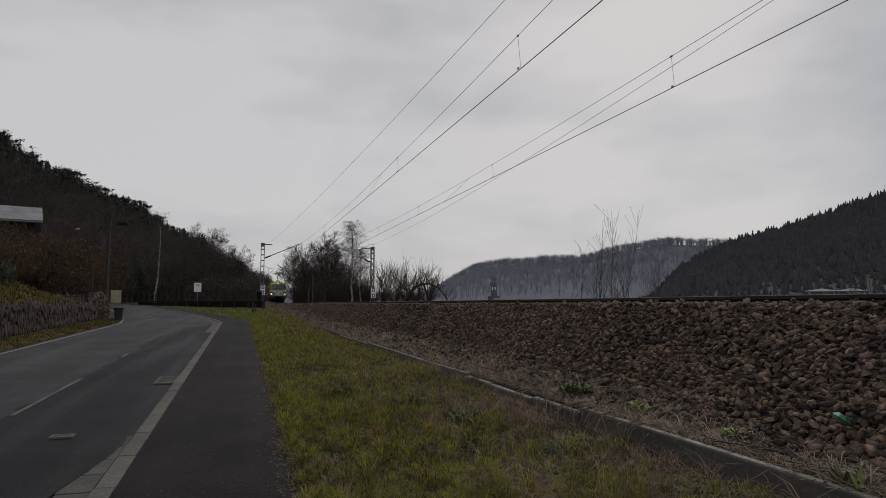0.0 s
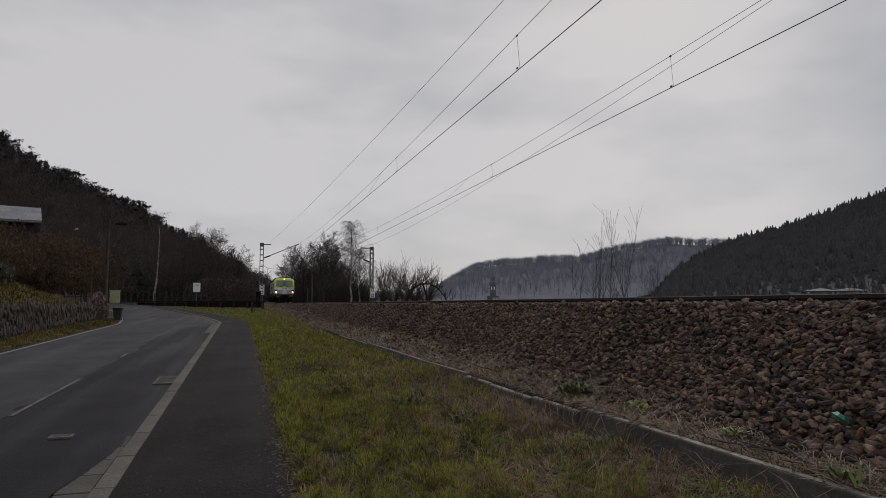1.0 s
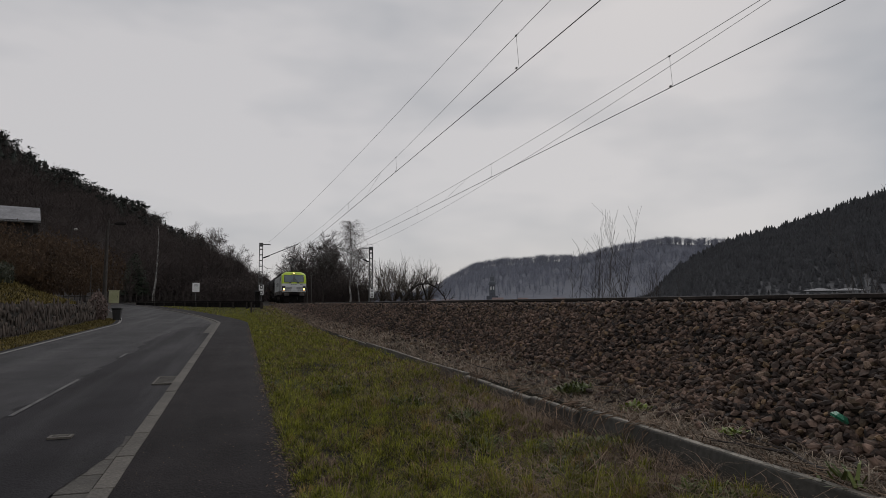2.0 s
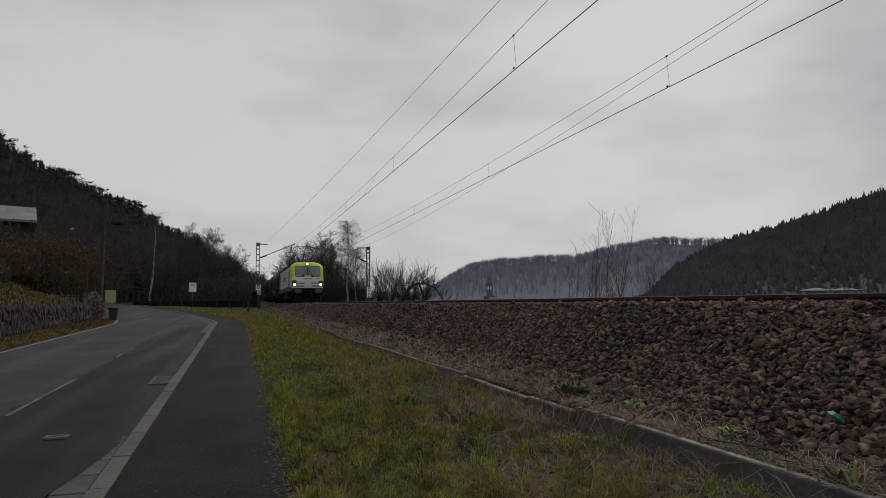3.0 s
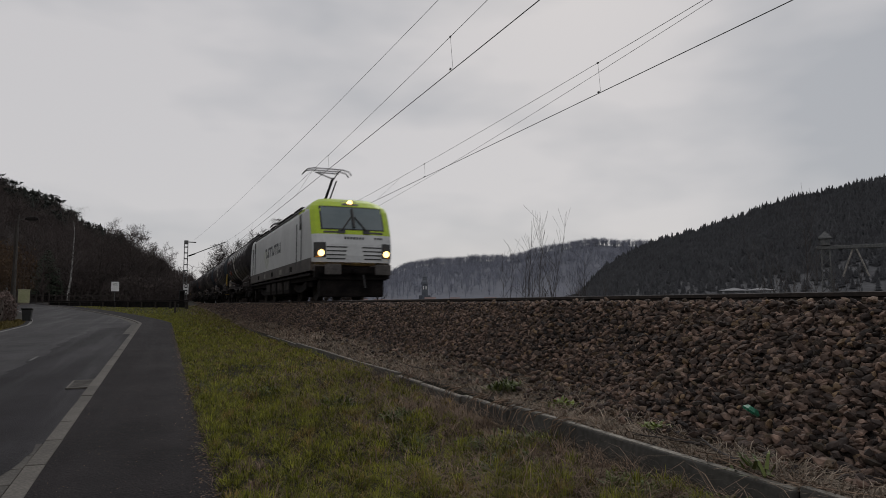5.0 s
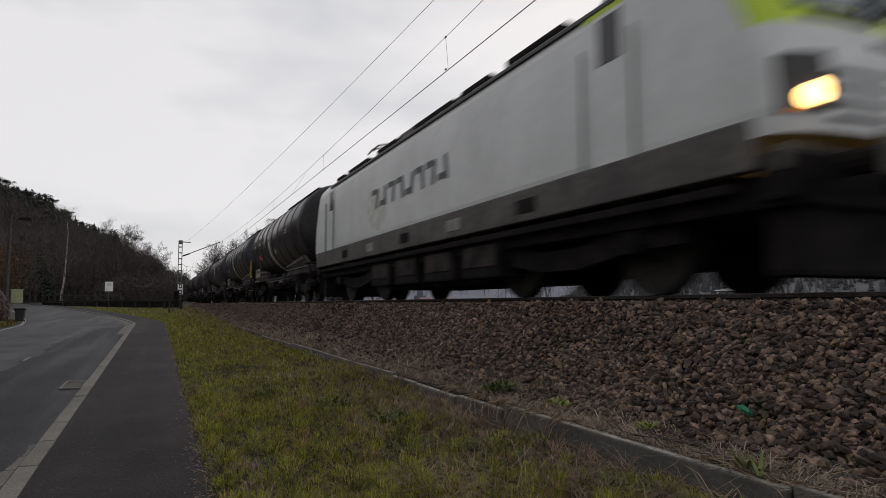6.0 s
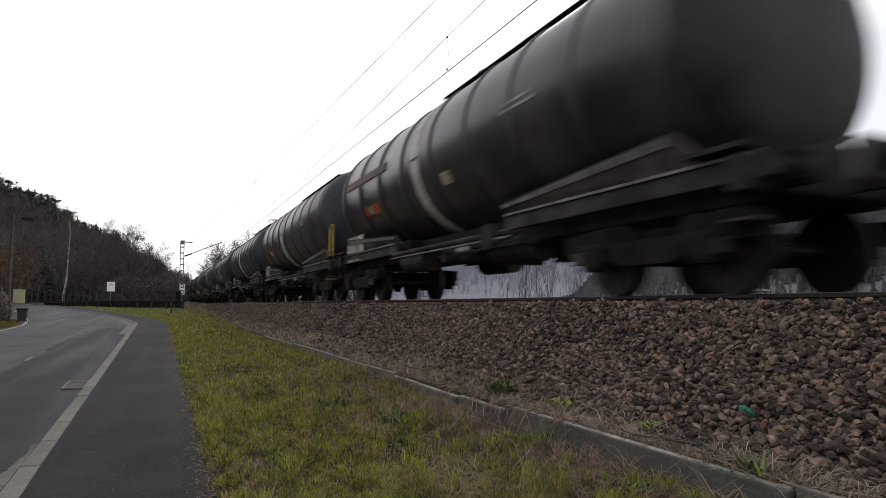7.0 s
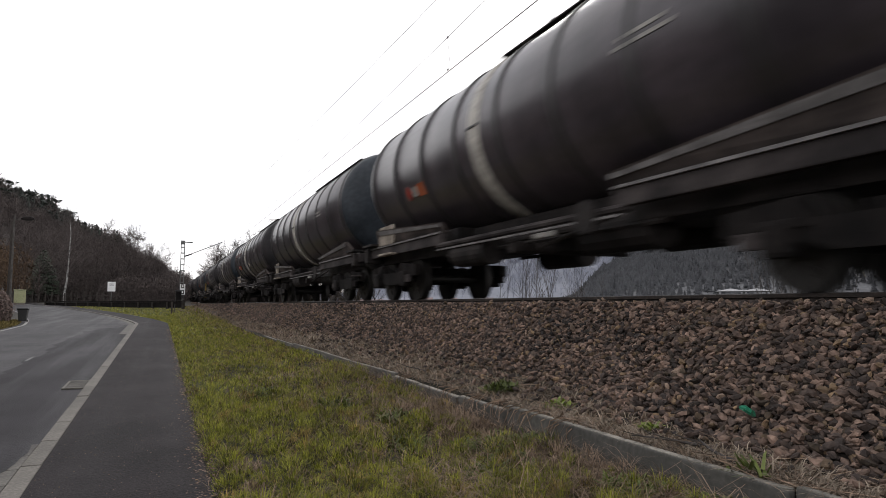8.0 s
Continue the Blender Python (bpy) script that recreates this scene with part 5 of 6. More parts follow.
def thicket(name, cx, cy, z, rx, ry, h, n, material, label, seed, leaf=0.16, twigs=260):
    """Dense shrubs: an uneven mound of upright twigs and small clumps."""
    rng = np.random.default_rng(seed)
    rows = []
    for _ in range(twigs):
        a, r = rng.uniform(0, 6.28), math.sqrt(rng.random())
        p = np.array([cx + rx * r * math.cos(a), cy + ry * r * math.sin(a), z - 0.1])
        hh = h * rng.uniform(0.5, 1.0) * (1 - 0.22 * r * r) * (0.86 + 0.17 * math.sin(p[0] * 1.3 + seed) + 0.07 * math.sin(p[0] * 3.1 + seed * 2))
        d = np.array([rng.normal(0, 0.18), rng.normal(0, 0.18), 1.0])
        q = p
        rad = 0.035
        for s in range(4):
            d = d + rng.normal(0, 0.12, 3)
            e = q + d / np.linalg.norm(d) * hh / 4
            rows.append((*q, *e, rad, rad * 0.6))
            for _k in range(3):
                b = q + (e - q) * rng.random()
                g = b + rng.normal(0, 0.16, 3) * h * 0.45 + np.array([0, 0, 0.10 * h])
                rows.append((*b, *g, rad * 0.4, 0.006))
            q, rad = e, rad * 0.6
    v1, f1 = limbs(rows)
    t = thing(name, label, "shrubs")
    piece("brushwood", tri_mesh("brushwood", v1, f1), material, t)
    if n:
        a, r = rng.uniform(0, 6.28, n), np.sqrt(rng.random(n))
        x, y = cx + rx * r * np.cos(a), cy + ry * r * np.sin(a)
        lump = 1 - 0.4 * r * r + 0.16 * np.sin(x * 2.3 + seed) * np.cos(y * 1.7)
        zz = z + h * lump * rng.random(n) ** 0.7 * 0.93
        lv = np.array([[-0.5, 0, 0], [0.5, 0, 0], [0.1, 0.15, 1.0]])
        s = leaf * rng.uniform(0.5, 1.4, n)
        o, fo = scatter(lv, np.array([[0, 1, 2]]), np.stack([x, y, zz], 1), s, rng.uniform(0, 6.28, n))
        piece("foliage", tri_mesh("foliage", o + rng.normal(0, leaf * 0.3, o.shape), fo), material, t)


thicket("thicket", 17.4, 146, 1.1, 6.3, 6.0, 12.6, 5000, M_TWIG, "dense dark thicket of bare shrubs beyond the tracks", 41, 0.2, 2200)
thicket("thicket", 15.5, 99, 1.0, 4.2, 4.0, 5.4, 3000, M_TWIG, "low dark thicket of bare shrubs by the birch", 42, 0.14, 1100)
thicket("hedge", 22.0, 96, 0.4, 9.5, 3.0, 1.15, 3500, M_TWIG, "low bare hedge beyond the tracks", 51, 0.14, 500)
thicket("thicket", -3.0, 104, 1.2, 5.2, 4.0, 4.8, 5000, M_TWIG, "dark bare shrubs at the foot of the slope", 43, 0.2, 420)
thicket("thicket", -12.0, 110, 1.2, 8, 4.0, 5.5, 6000, M_TWIG, "dark bare shrubs below the wooded hillside", 44, 0.22, 420)
thicket("thicket", -22.0, 84, 3.0, 9, 7.0, 6.5, 7000, M_SHRUB, "brown leafless scrub on the bank", 45, 0.22, 420)
thicket("thicket", -16.5, 62, 3.5, 5.5, 6.0, 4.2, 7000, M_SHRUB, "rust-brown scrub with withered leaves on the bank", 46, 0.14, 360)
thicket("thicket", -12.6, 46, 2.2, 3.2, 4.0, 2.3, 5000, M_SHRUB, "brown scrub with withered leaves above the wall", 47, 0.11, 260)
thicket("thicket", -12.2, 37, 3.0, 2.6, 3.4, 1.9, 4500, M_SHRUB, "brown scrub on the grassy bank", 48, 0.10, 200)
thicket("thicket", -14.5, 43, 2.9, 4.0, 3.2, 3.6, 8000, M_SHRUB, "rust-brown scrub hiding the house wall", 52, 0.12, 380)
thicket("flower_bush", -7.1, 37.7, 0.75, 0.42, 0.8, 1.4, 2200, M_HEDGE, "bush with faded pinkish-brown flower heads at the wall's end", 49, 0.09, 30)
thicket("bramble_bush", -10.0, 31, 2.5, 0.9, 1.3, 0.9, 1500, M_IVY, "low grey-green bramble on the grassy bank", 50, 0.09, 60)


def willow(x, y, z, h, seed, label, n=125):
    """A willow: limbs fanning from the ground and many thin rods."""
    rng = np.random.default_rng(seed)
    rows = [(0, 0, -0.2, 0.1, 0, h * 0.10, 0.20, 0.17)]
    for _ in range(9):
        a, sp = rng.uniform(0, 6.28), rng.uniform(0.25, 1.1)
        p, d, ln, rad = np.array([0.1, 0, h * 0.07]), np.array([math.cos(a) * sp, math.sin(a) * sp, 0.8]), h * rng.uniform(0.55, 0.8), 0.10
        for s in range(5):
            d = d + rng.normal(0, 0.16, 3) + np.array([0, 0, 0.16])
            q = p + d / np.linalg.norm(d) * ln / 5
            rows.append((*p, *q, rad, rad * 0.7))
            for _k in range(n // 9):
                g = p + (q - p) * rng.random()
                w = d / np.linalg.norm(d) + rng.normal(0, 0.42, 3) + np.array([0, 0, 0.2])
                lr, rr = ln * rng.uniform(0.18, 0.42), rad * 0.35
                for _s in range(3):
                    w = w + rng.normal(0, 0.15, 3)
                    e = g + w / np.linalg.norm(w) * lr / 3
                    rows.append((*g, *e, max(rr, 0.011), max(rr * 0.6, 0.008)))
                    g, rr = e, rr * 0.6
            p, rad = q, rad * 0.7
    return tree("willow_tree", rows, x, y, z, (M_BARK, M_WILLOW), label, "tree", "willows", 0.06)


for i, (az, rho, h) in enumerate(((11.9, 92, 7.0), (13.0, 90, 7.6), (14.0, 93, 7.4), (14.9, 91, 7.3), (15.9, 90, 6.2), (10.9, 98, 6.8))):
    willow(rho * math.sin(radians(az)), rho * math.cos(radians(az)), 1.0, h, 60 + i, "leafless willow with a wide fan of bare rods")


def arched_tree():
    rng = np.random.default_rng(70)
    rows = []
    p = np.array([0.0, 0, -0.2])
    pts = [(-0.6, 0, -0.2), (0.1, 0, 1.2), (1.1, 0.1, 2.5), (2.4, 0, 3.4), (3.8, 0, 3.5), (5.0, 0, 2.9), (6.0, 0, 1.7), (6.5, 0, 0.6)]
    for i, (a, b) in enumerate(zip(pts, pts[1:])):
        rows.append((*a, *b, 0.27 - 0.03 * i, 0.27 - 0.03 * (i + 1)))
        for _ in range(7):
            t = rng.random()
            s = np.array(a) * (1 - t) + np.array(b) * t
            d = np.array([rng.normal(0.2, 0.5), rng.normal(0, 0.5), rng.normal(0.55, 0.5)])
            q = s + d * rng.uniform(0.6, 1.5)
            rows.append((*s, *q, 0.05, 0.025))
            for _k in range(6):
                e = q + rng.normal(0, 0.4, 3)
                rows.append((*(s + (q - s) * rng.uniform(0.4, 1)), *e, 0.02, 0.007))
    rows.append((2.9, 0.1, 3.4, 4.1, 0.2, 0.0, 0.16, 0.13))
    tree("leaning_tree", rows, 88 * math.sin(radians(13.8)), 88 * math.cos(radians(13.8)), 0.8, (M_BARK, M_BARK), "old leaning tree whose trunk arches to the ground", "tree", "", 0.06)


arched_tree()


def sapling(az, rho, z, h, seed, n=7):
    rng = np.random.default_rng(seed)
    rows = []
    for _ in range(n):
        p = np.array([rng.normal(0, 1.1), rng.normal(0, 0.5), 0.0])
        d = np.array([rng.normal(0, 0.13), rng.normal(0, 0.1), 1.0])
        ln = h * rng.uniform(0.3, 1.0)
        rad = 0.04
        for s in range(6):
            d = d + rng.normal(0, 0.05, 3) + np.array([0, 0, 0.06])
            q = p + d / np.linalg.norm(d) * ln / 6
            rows.append((*p, *q, rad, rad * 0.75))
            if s > 1:
                for _k in range(5):
                    b = p + (q - p) * rng.random()
                    e = b + np.array([rng.normal(0, 0.3), rng.normal(0, 0.3), 0.8]) * ln * 0.2
                    rows.append((*b, *e, rad * 0.45, 0.009))
            p, rad = q, rad * 0.75
    tree("sapling", rows, rho * math.sin(radians(az)), rho * math.cos(radians(az)), z, (M_SAP, M_SAP), "clump of thin leafless saplings beyond the tracks", "sapling", "saplings beyond the tracks", 0.5)


for i, (az, rho, h, k) in enumerate(((31.6, 44, 8.4, 9), (30.5, 45, 6.4, 7), (32.7, 46, 6.2, 7), (34.4, 46, 5.8, 6), (35.4, 45, 5.6, 5), (51.5, 52, 10.6, 9), (53.0, 55, 8.0, 8), (49.9, 54, 5.8, 6), (55.3, 50, 5.4, 6))):
    sapling(az, rho, -1.2, h, 80 + i, k)

# ---- across the river ----


def bearing(az, rho, z=0.0):
    return pose(rho * math.sin(radians(az)), rho * math.cos(radians(az)), z, 0, 0, -az)


def church_tower():
    t = thing("church_tower", "slate-roofed church tower in the town across the river", "tower", bearing(21.8, 780, -3))
    dk = mat("tower_dark_stone", (0.09, 0.10, 0.12), (0.13, 0.14, 0.16), 0.1, 0.9, 0.1)
    part("base", boxed((0, 0, 5), (14, 14, 18), 0.3), dk, t)
    part("shaft", boxed((0, 0, 20), (7.4, 7.4, 16), 0.3), dk, t)
    bm = bmesh.new()
    loft(bm, [[(r * math.cos(6.283 * i / 8), r * math.sin(6.283 * i / 8), z) for i in range(8)] for r, z in ((4.9, 27), (4.4, 30), (2.8, 32), (2.6, 35), (3.0, 36), (1.7, 38), (0.4, 41))])
    part("lantern", bm, dk, t)
    for s in (-1, 1):
        part("window", boxed((s * 1.6, -3.75, 23), (1.2, 0.3, 4), 0.1), M_WHITE, t)


church_tower()
M_TOWN = [mat("town_wall_pale", (0.45, 0.44, 0.43), (0.6, 0.58, 0.56), 0.1, 0.9, 0), mat("town_roof_red", (0.17, 0.12, 0.115), (0.21, 0.15, 0.14), 0.1, 0.9, 0)]
rng = np.random.default_rng(90)
for i in range(20):
    az = 15.0 + 0.74 * i + rng.uniform(-0.2, 0.2)
    if az > 29.5:
        break
    rho = rng.uniform(640, 740)
    h = thing("town_house", "pale rendered town house with a red roof", "house", bearing(az, rho, -5.0) @ pose(0, 0, 0, 0, 0, rng.uniform(-30, 30)), "houses across the river")
    wd, hh = rng.uniform(8, 13), rng.uniform(6.5, 9.5)
    part("wall", boxed((0, 0, hh / 2), (wd, 9, hh), 0.1), M_TOWN[0], h)
    bm = bmesh.new()
    loft(bm, [[(x, -5, hh), (x, 5, hh), (x, 0, hh + 3.2)] for x in (-wd / 2 - 0.3, wd / 2 + 0.3)])
    part("roof", bm, M_TOWN[1], h)
    for k in (-1, 1):
        part("window", boxed((k * wd * 0.22, -4.55, hh * 0.65), (1.2, 0.15, 1.6)), M_GLASS, h)
for az in (47.7, 49.6):
    p = thing("pavilion", "low pavilion with a shallow pale hipped roof", "pavilion", bearing(az, 130, -2.4), "pavilions by the river")
    bm = bmesh.new()
    loft(bm, [[(-a, -a, z), (a, -a, z), (a, a, z), (-a, a, z)] for a, z in ((2.6, 5.95), (2.65, 6.05), (0.2, 6.55))])
    part("roof", bm, M_ROOF, p)
    for sx in (-1, 1):
        for sy in (-1, 1):
            part("post", boxed((sx * 2.2, sy * 2.2, 3.0), (0.2, 0.2, 6.0)), M_STEEL, p)


def loading_gantry():
    t = thing("lattice_gantry", "grey steel lattice tower with a cross girder by the river", "gantry", bearing(54.2, 110, -3.0))
    for sx in (-1, 1):
        for sy in (-1, 1):
            part("leg", tubed((sx * 0.75, sy * 0.75, 0), (sx * 0.5, sy * 0.5, 12.4), 0.09, n=6), M_STEEL, t)
    for k in range(9):
        z0, z1 = 1.0 + 1.25 * k, 2.25 + 1.25 * k
        a = 0.75 - 0.25 * z0 / 12.4
        for sy in (-1, 1):
            part("brace", tubed((-a, sy * a, z0), (a, sy * a, z1), 0.045, n=5), M_STEEL, t)
            part("brace", tubed((a, sy * a, z0), (-a, sy * a, z1), 0.045, n=5), M_STEEL, t)
    part("girder", boxed((4.6, 0, 12.5), (11.5, 0.7, 0.5), 0.05), M_STEEL, t)
    part("cabin", boxed((0, 0, 13.3), (1.2, 1.2, 1.0), 0.08), M_STEEL, t)
    bm = bmesh.new()
    loft(bm, [[(-a, -a, z), (a, -a, z), (a, a, z), (-a, a, z)] for a, z in ((0.9, 13.8), (0.85, 14.0), (0.08, 14.9))])
    part("cabin_roof", bm, M_STEEL, t)
    for s in (-1, 1):
        part("strut", tubed((3.6 + s * 0.2, 0, 12.3), (3.6 + s * 1.6, 0, 8.2), 0.14, n=6), M_PLATE, t)


loading_gantry()

# green glass shard litter on the ballast
sc = thing("litter", "crumpled green plastic scrap lying on the ballast", "litter", pose(3.66, 3.24, 0.76, 30, 15, 30))
bm = bmesh.new()
loft(bm, [[(0.11 * math.cos(a) * s, 0.05 * math.sin(a) * s * (1.2 if i % 2 else 0.8), z) for i, a in enumerate([0.785 * k for k in range(8)])] for s, z in ((0.9, 0.0), (1.0, 0.015), (0.6, 0.04))])
part("scrap", bm, mat("green_plastic", (0.02, 0.16, 0.09), (0.03, 0.22, 0.13), 8.0, 0.35, 0.3), sc)

# ---- the train; local y runs back along the train, z from the rail top ----
LEVELS = [(1.32, 0.02, 1.40), (1.55, 0.0, 1.42), (1.95, 0.03, 1.43), (2.30, 0.10, 1.43), (2.48, 0.17, 1.43), (2.90, 0.36, 1.43), (3.20, 0.52, 1.42), (3.36, 0.64, 1.38), (3.54, 0.86, 1.22), (3.68, 1.15, 1.0), (3.75, 1.6, 0.75)]
LOCO = 17.5


def cab_at(z):
    zs = [l[0] for l in LEVELS]
    return float(np.interp(z, zs, [l[1] for l in LEVELS])), float(np.interp(z, zs, [l[2] for l in LEVELS]))


def face_y(x, z):
    """The bowed front's setback at a place on it."""
    s, hw = cab_at(z)
    u = min(1.0, abs(x) / hw)
    return s + 0.10 * u * u + 0.22 * u ** 8


def cab_shell(z0, z1, depth, rear=False):
    zs = sorted({z0, z1, *[l[0] for l in LEVELS if z0 < l[0] < z1]})
    us = [-1, -0.97, -0.9, -0.75, -0.5, -0.2, 0.2, 0.5, 0.75, 0.9, 0.97, 1]
    rings = []
    for z in zs:
        hw = cab_at(z)[1]
        back = (depth or face_y(hw, z) + 0.07) if z < 3.3 else 1.75
        ring = [(-hw, back, z)] + [(u * hw, min(face_y(u * hw, z), 1.74), z) for u in us] + [(hw, back, z)]
        rings.append([(x, LOCO - y if rear else y, z) for x, y, z in ring])
    return loft(bmesh.new(), rings, close=False, caps=False)


def on_face(name, x0, x1, z0, z1, out, material, parent, label="", nx=8, nz=3):
    """A thin panel that follows the bowed front."""
    bm = bmesh.new()
    grid = [[[bm.verts.new((x0 + (x1 - x0) * i / nx, face_y(x0 + (x1 - x0) * i / nx, z0 + (z1 - z0) * k / nz) - o, z0 + (z1 - z0) * k / nz)) for i in range(nx + 1)] for k in range(nz + 1)] for o in (out, -0.02)]
    for k in range(nz):
        for i in range(nx):
            bm.faces.new([grid[0][k][i], grid[0][k][i + 1], grid[0][k + 1][i + 1], grid[0][k + 1][i]])
    rim = [(0, i) for i in range(nx)] + [(k, nx) for k in range(nz)] + [(nz, i) for i in range(nx, 0, -1)] + [(k, 0) for k in range(nz, 0, -1)]
    for a, b in zip(rim, rim[1:] + rim[:1]):
        bm.faces.new([grid[0][a[0]][a[1]], grid[1][a[0]][a[1]], grid[1][b[0]][b[1]], grid[0][b[0]][b[1]]])
    bmesh.ops.recalc_face_normals(bm, faces=bm.faces)
    return part(name, bm, material, parent, label)


def wheelset(parent, y, r, mesh_cache={}):
    """Axle with two flanged wheels, turning about its own middle."""
    if r not in mesh_cache:
        bm = bmesh.new()
        tube(bm, (-0.95, 0, 0), (0.95, 0, 0), 0.08, n=10)
        for s in (-1, 1):
            tube(bm, (s * 0.69, 0, 0), (s * 0.82, 0, 0), r, n=28)
            tube(bm, (s * 0.66, 0, 0), (s * 0.695, 0, 0), r + 0.03, n=28)
            tube(bm, (s * 0.82, 0, 0), (s * 0.87, 0, 0), r * 0.42, r * 0.34, n=16)
            for k in range(6):
                a = math.pi * k / 3
                box(bm, (s * 0.825, r * 0.62 * math.cos(a), r * 0.62 * math.sin(a)), (0.02, 0.09, 0.09), 0.01)
        me = bpy.data.meshes.new("wheelset")
        bm.to_mesh(me)
        bm.free()
        mesh_cache[r] = me
    return piece("wheelset", mesh_cache[r], M_WHEEL, parent, m=pose(0, y, r))


def buffers(t, y, s, square=False):
    for sx in (-1, 1):
        b = part("buffer", tubed((sx * 0.875, y, 1.05), (sx * 0.875, y + s * 0.5, 1.05), 0.11, n=12), M_UNDER, t)
        if square:
            part("buffer_plate", boxed((sx * 0.875, y + s * 0.53, 1.05), (0.56, 0.06, 0.36), 0.025), M_SKIRT, b, "rectangular grey buffer plate")
            continue
        part("buffer_plate", tubed((sx * 0.875, y + s * 0.5, 1.05), (sx * 0.875, y + s * 0.56, 1.05), 0.24, 0.25, n=18), M_WHEEL, b)


def bogie(t, yc, base, r, wheels, long=0.6):
    f = bmesh.new()
    for s in (-1, 1):
        pts = [(-base / 2 - long, 0.52), (-base / 2 - long, 0.75), (-base / 2 + 0.25, 0.82), (-0.5, 0.62), (0.5, 0.62), (base / 2 - 0.25, 0.82), (base / 2 + long, 0.75), (base / 2 + long, 0.52), (base / 2, 0.5), (0.4, 0.34), (-0.4, 0.34), (-base / 2, 0.5)]
        loft(f, [[(x, yc + a, z) for a, z in pts] for x in (s * 0.98, s * 1.12)])
    box(f, (0, yc, 0.6), (1.9, 0.5, 0.3), 0.04)
    b = part("bogie", f, M_UNDER, t)
    for s in (-1, 1):
        for k in (-1, 1):
            part("axle_box", boxed((s * 1.13, yc + k * base / 2, r), (0.16, 0.34, 0.34), 0.05), M_UNDER, b)
            part("spring", tubed((s * 1.08, yc + k * base / 2 - 0.22, 0.55), (s * 1.08, yc + k * base / 2 - 0.22, 0.78), 0.09, n=10), M_UNDER, b)
            part("spring", tubed((s * 1.08, yc + k * base / 2 + 0.22, 0.55), (s * 1.08, yc + k * base / 2 + 0.22, 0.78), 0.09, n=10), M_UNDER, b)
    for k in (-1, 1):
        wheels.append(wheelset(t, yc + k * base / 2, r))


def pantograph(t, y, up):
    z0 = 3.86
    p = part("pantograph_base", boxed((0, y, z0), (1.3, 1.9, 0.08), 0.02), M_UNDER, t)
    for sx in (-1, 1):
        for sy in (-1, 1):
            part("insulator", tubed((sx * 0.55, y + sy * 0.75, 3.70), (sx * 0.55, y + sy * 0.75, 3.86), 0.06, n=8), M_UNDER, p)
    top = 5.40 if up else 4.12
    if up:
        knee = (0, y - 1.25, 4.86)
        part("lower_arm", tubed((0, y + 0.55, 3.92), knee, 0.06, 0.05, 8), M_BLACK, p)
        part("coupling_rod", tubed((0.12, y + 0.2, 3.92), (0.12, y - 1.35, 4.74), 0.03, n=6), M_BLACK, p)
        for s in (-1, 1):
            part("upper_arm", tubed((s * 0.06, knee[1], knee[2]), (s * 0.42, y - 0.25, top - 0.14), 0.028, n=6), M_BLACK, p)
        yh = y - 0.25
    else:
        yh = y - 0.9
        part("lower_arm", tubed((0, y - 0.6, 3.94), (0, y + 0.9, 4.0), 0.06, n=8), M_BLACK, p)
        part("upper_arm", tubed((0, y + 0.9, 4.02), (0, yh, top - 0.08), 0.03, n=6), M_BLACK, p)
    for dy in (-0.22, 0.22):
        bm = bmesh.new()
        pts = [(-0.98, -0.22), (-0.86, -0.06), (-0.6, 0.0), (0.6, 0.0), (0.86, -0.06), (0.98, -0.22)]
        for a, b in zip(pts, pts[1:]):
            tube(bm, (a[0], yh + dy, top + a[1]), (b[0], yh + dy, top + b[1]), 0.024, n=6)
        part("contact_strip", bm, M_BLACK, p)
    for s in (-1, 1):
        part("head_frame", tubed((s * 0.5, yh - 0.22, top - 0.05), (s * 0.5, yh + 0.22, top - 0.05), 0.02, n=6), M_BLACK, p)
    part("head_shaft", tubed((-0.5, yh, top - 0.13), (0.5, yh, top - 0.13), 0.025, n=6), M_BLACK, p)


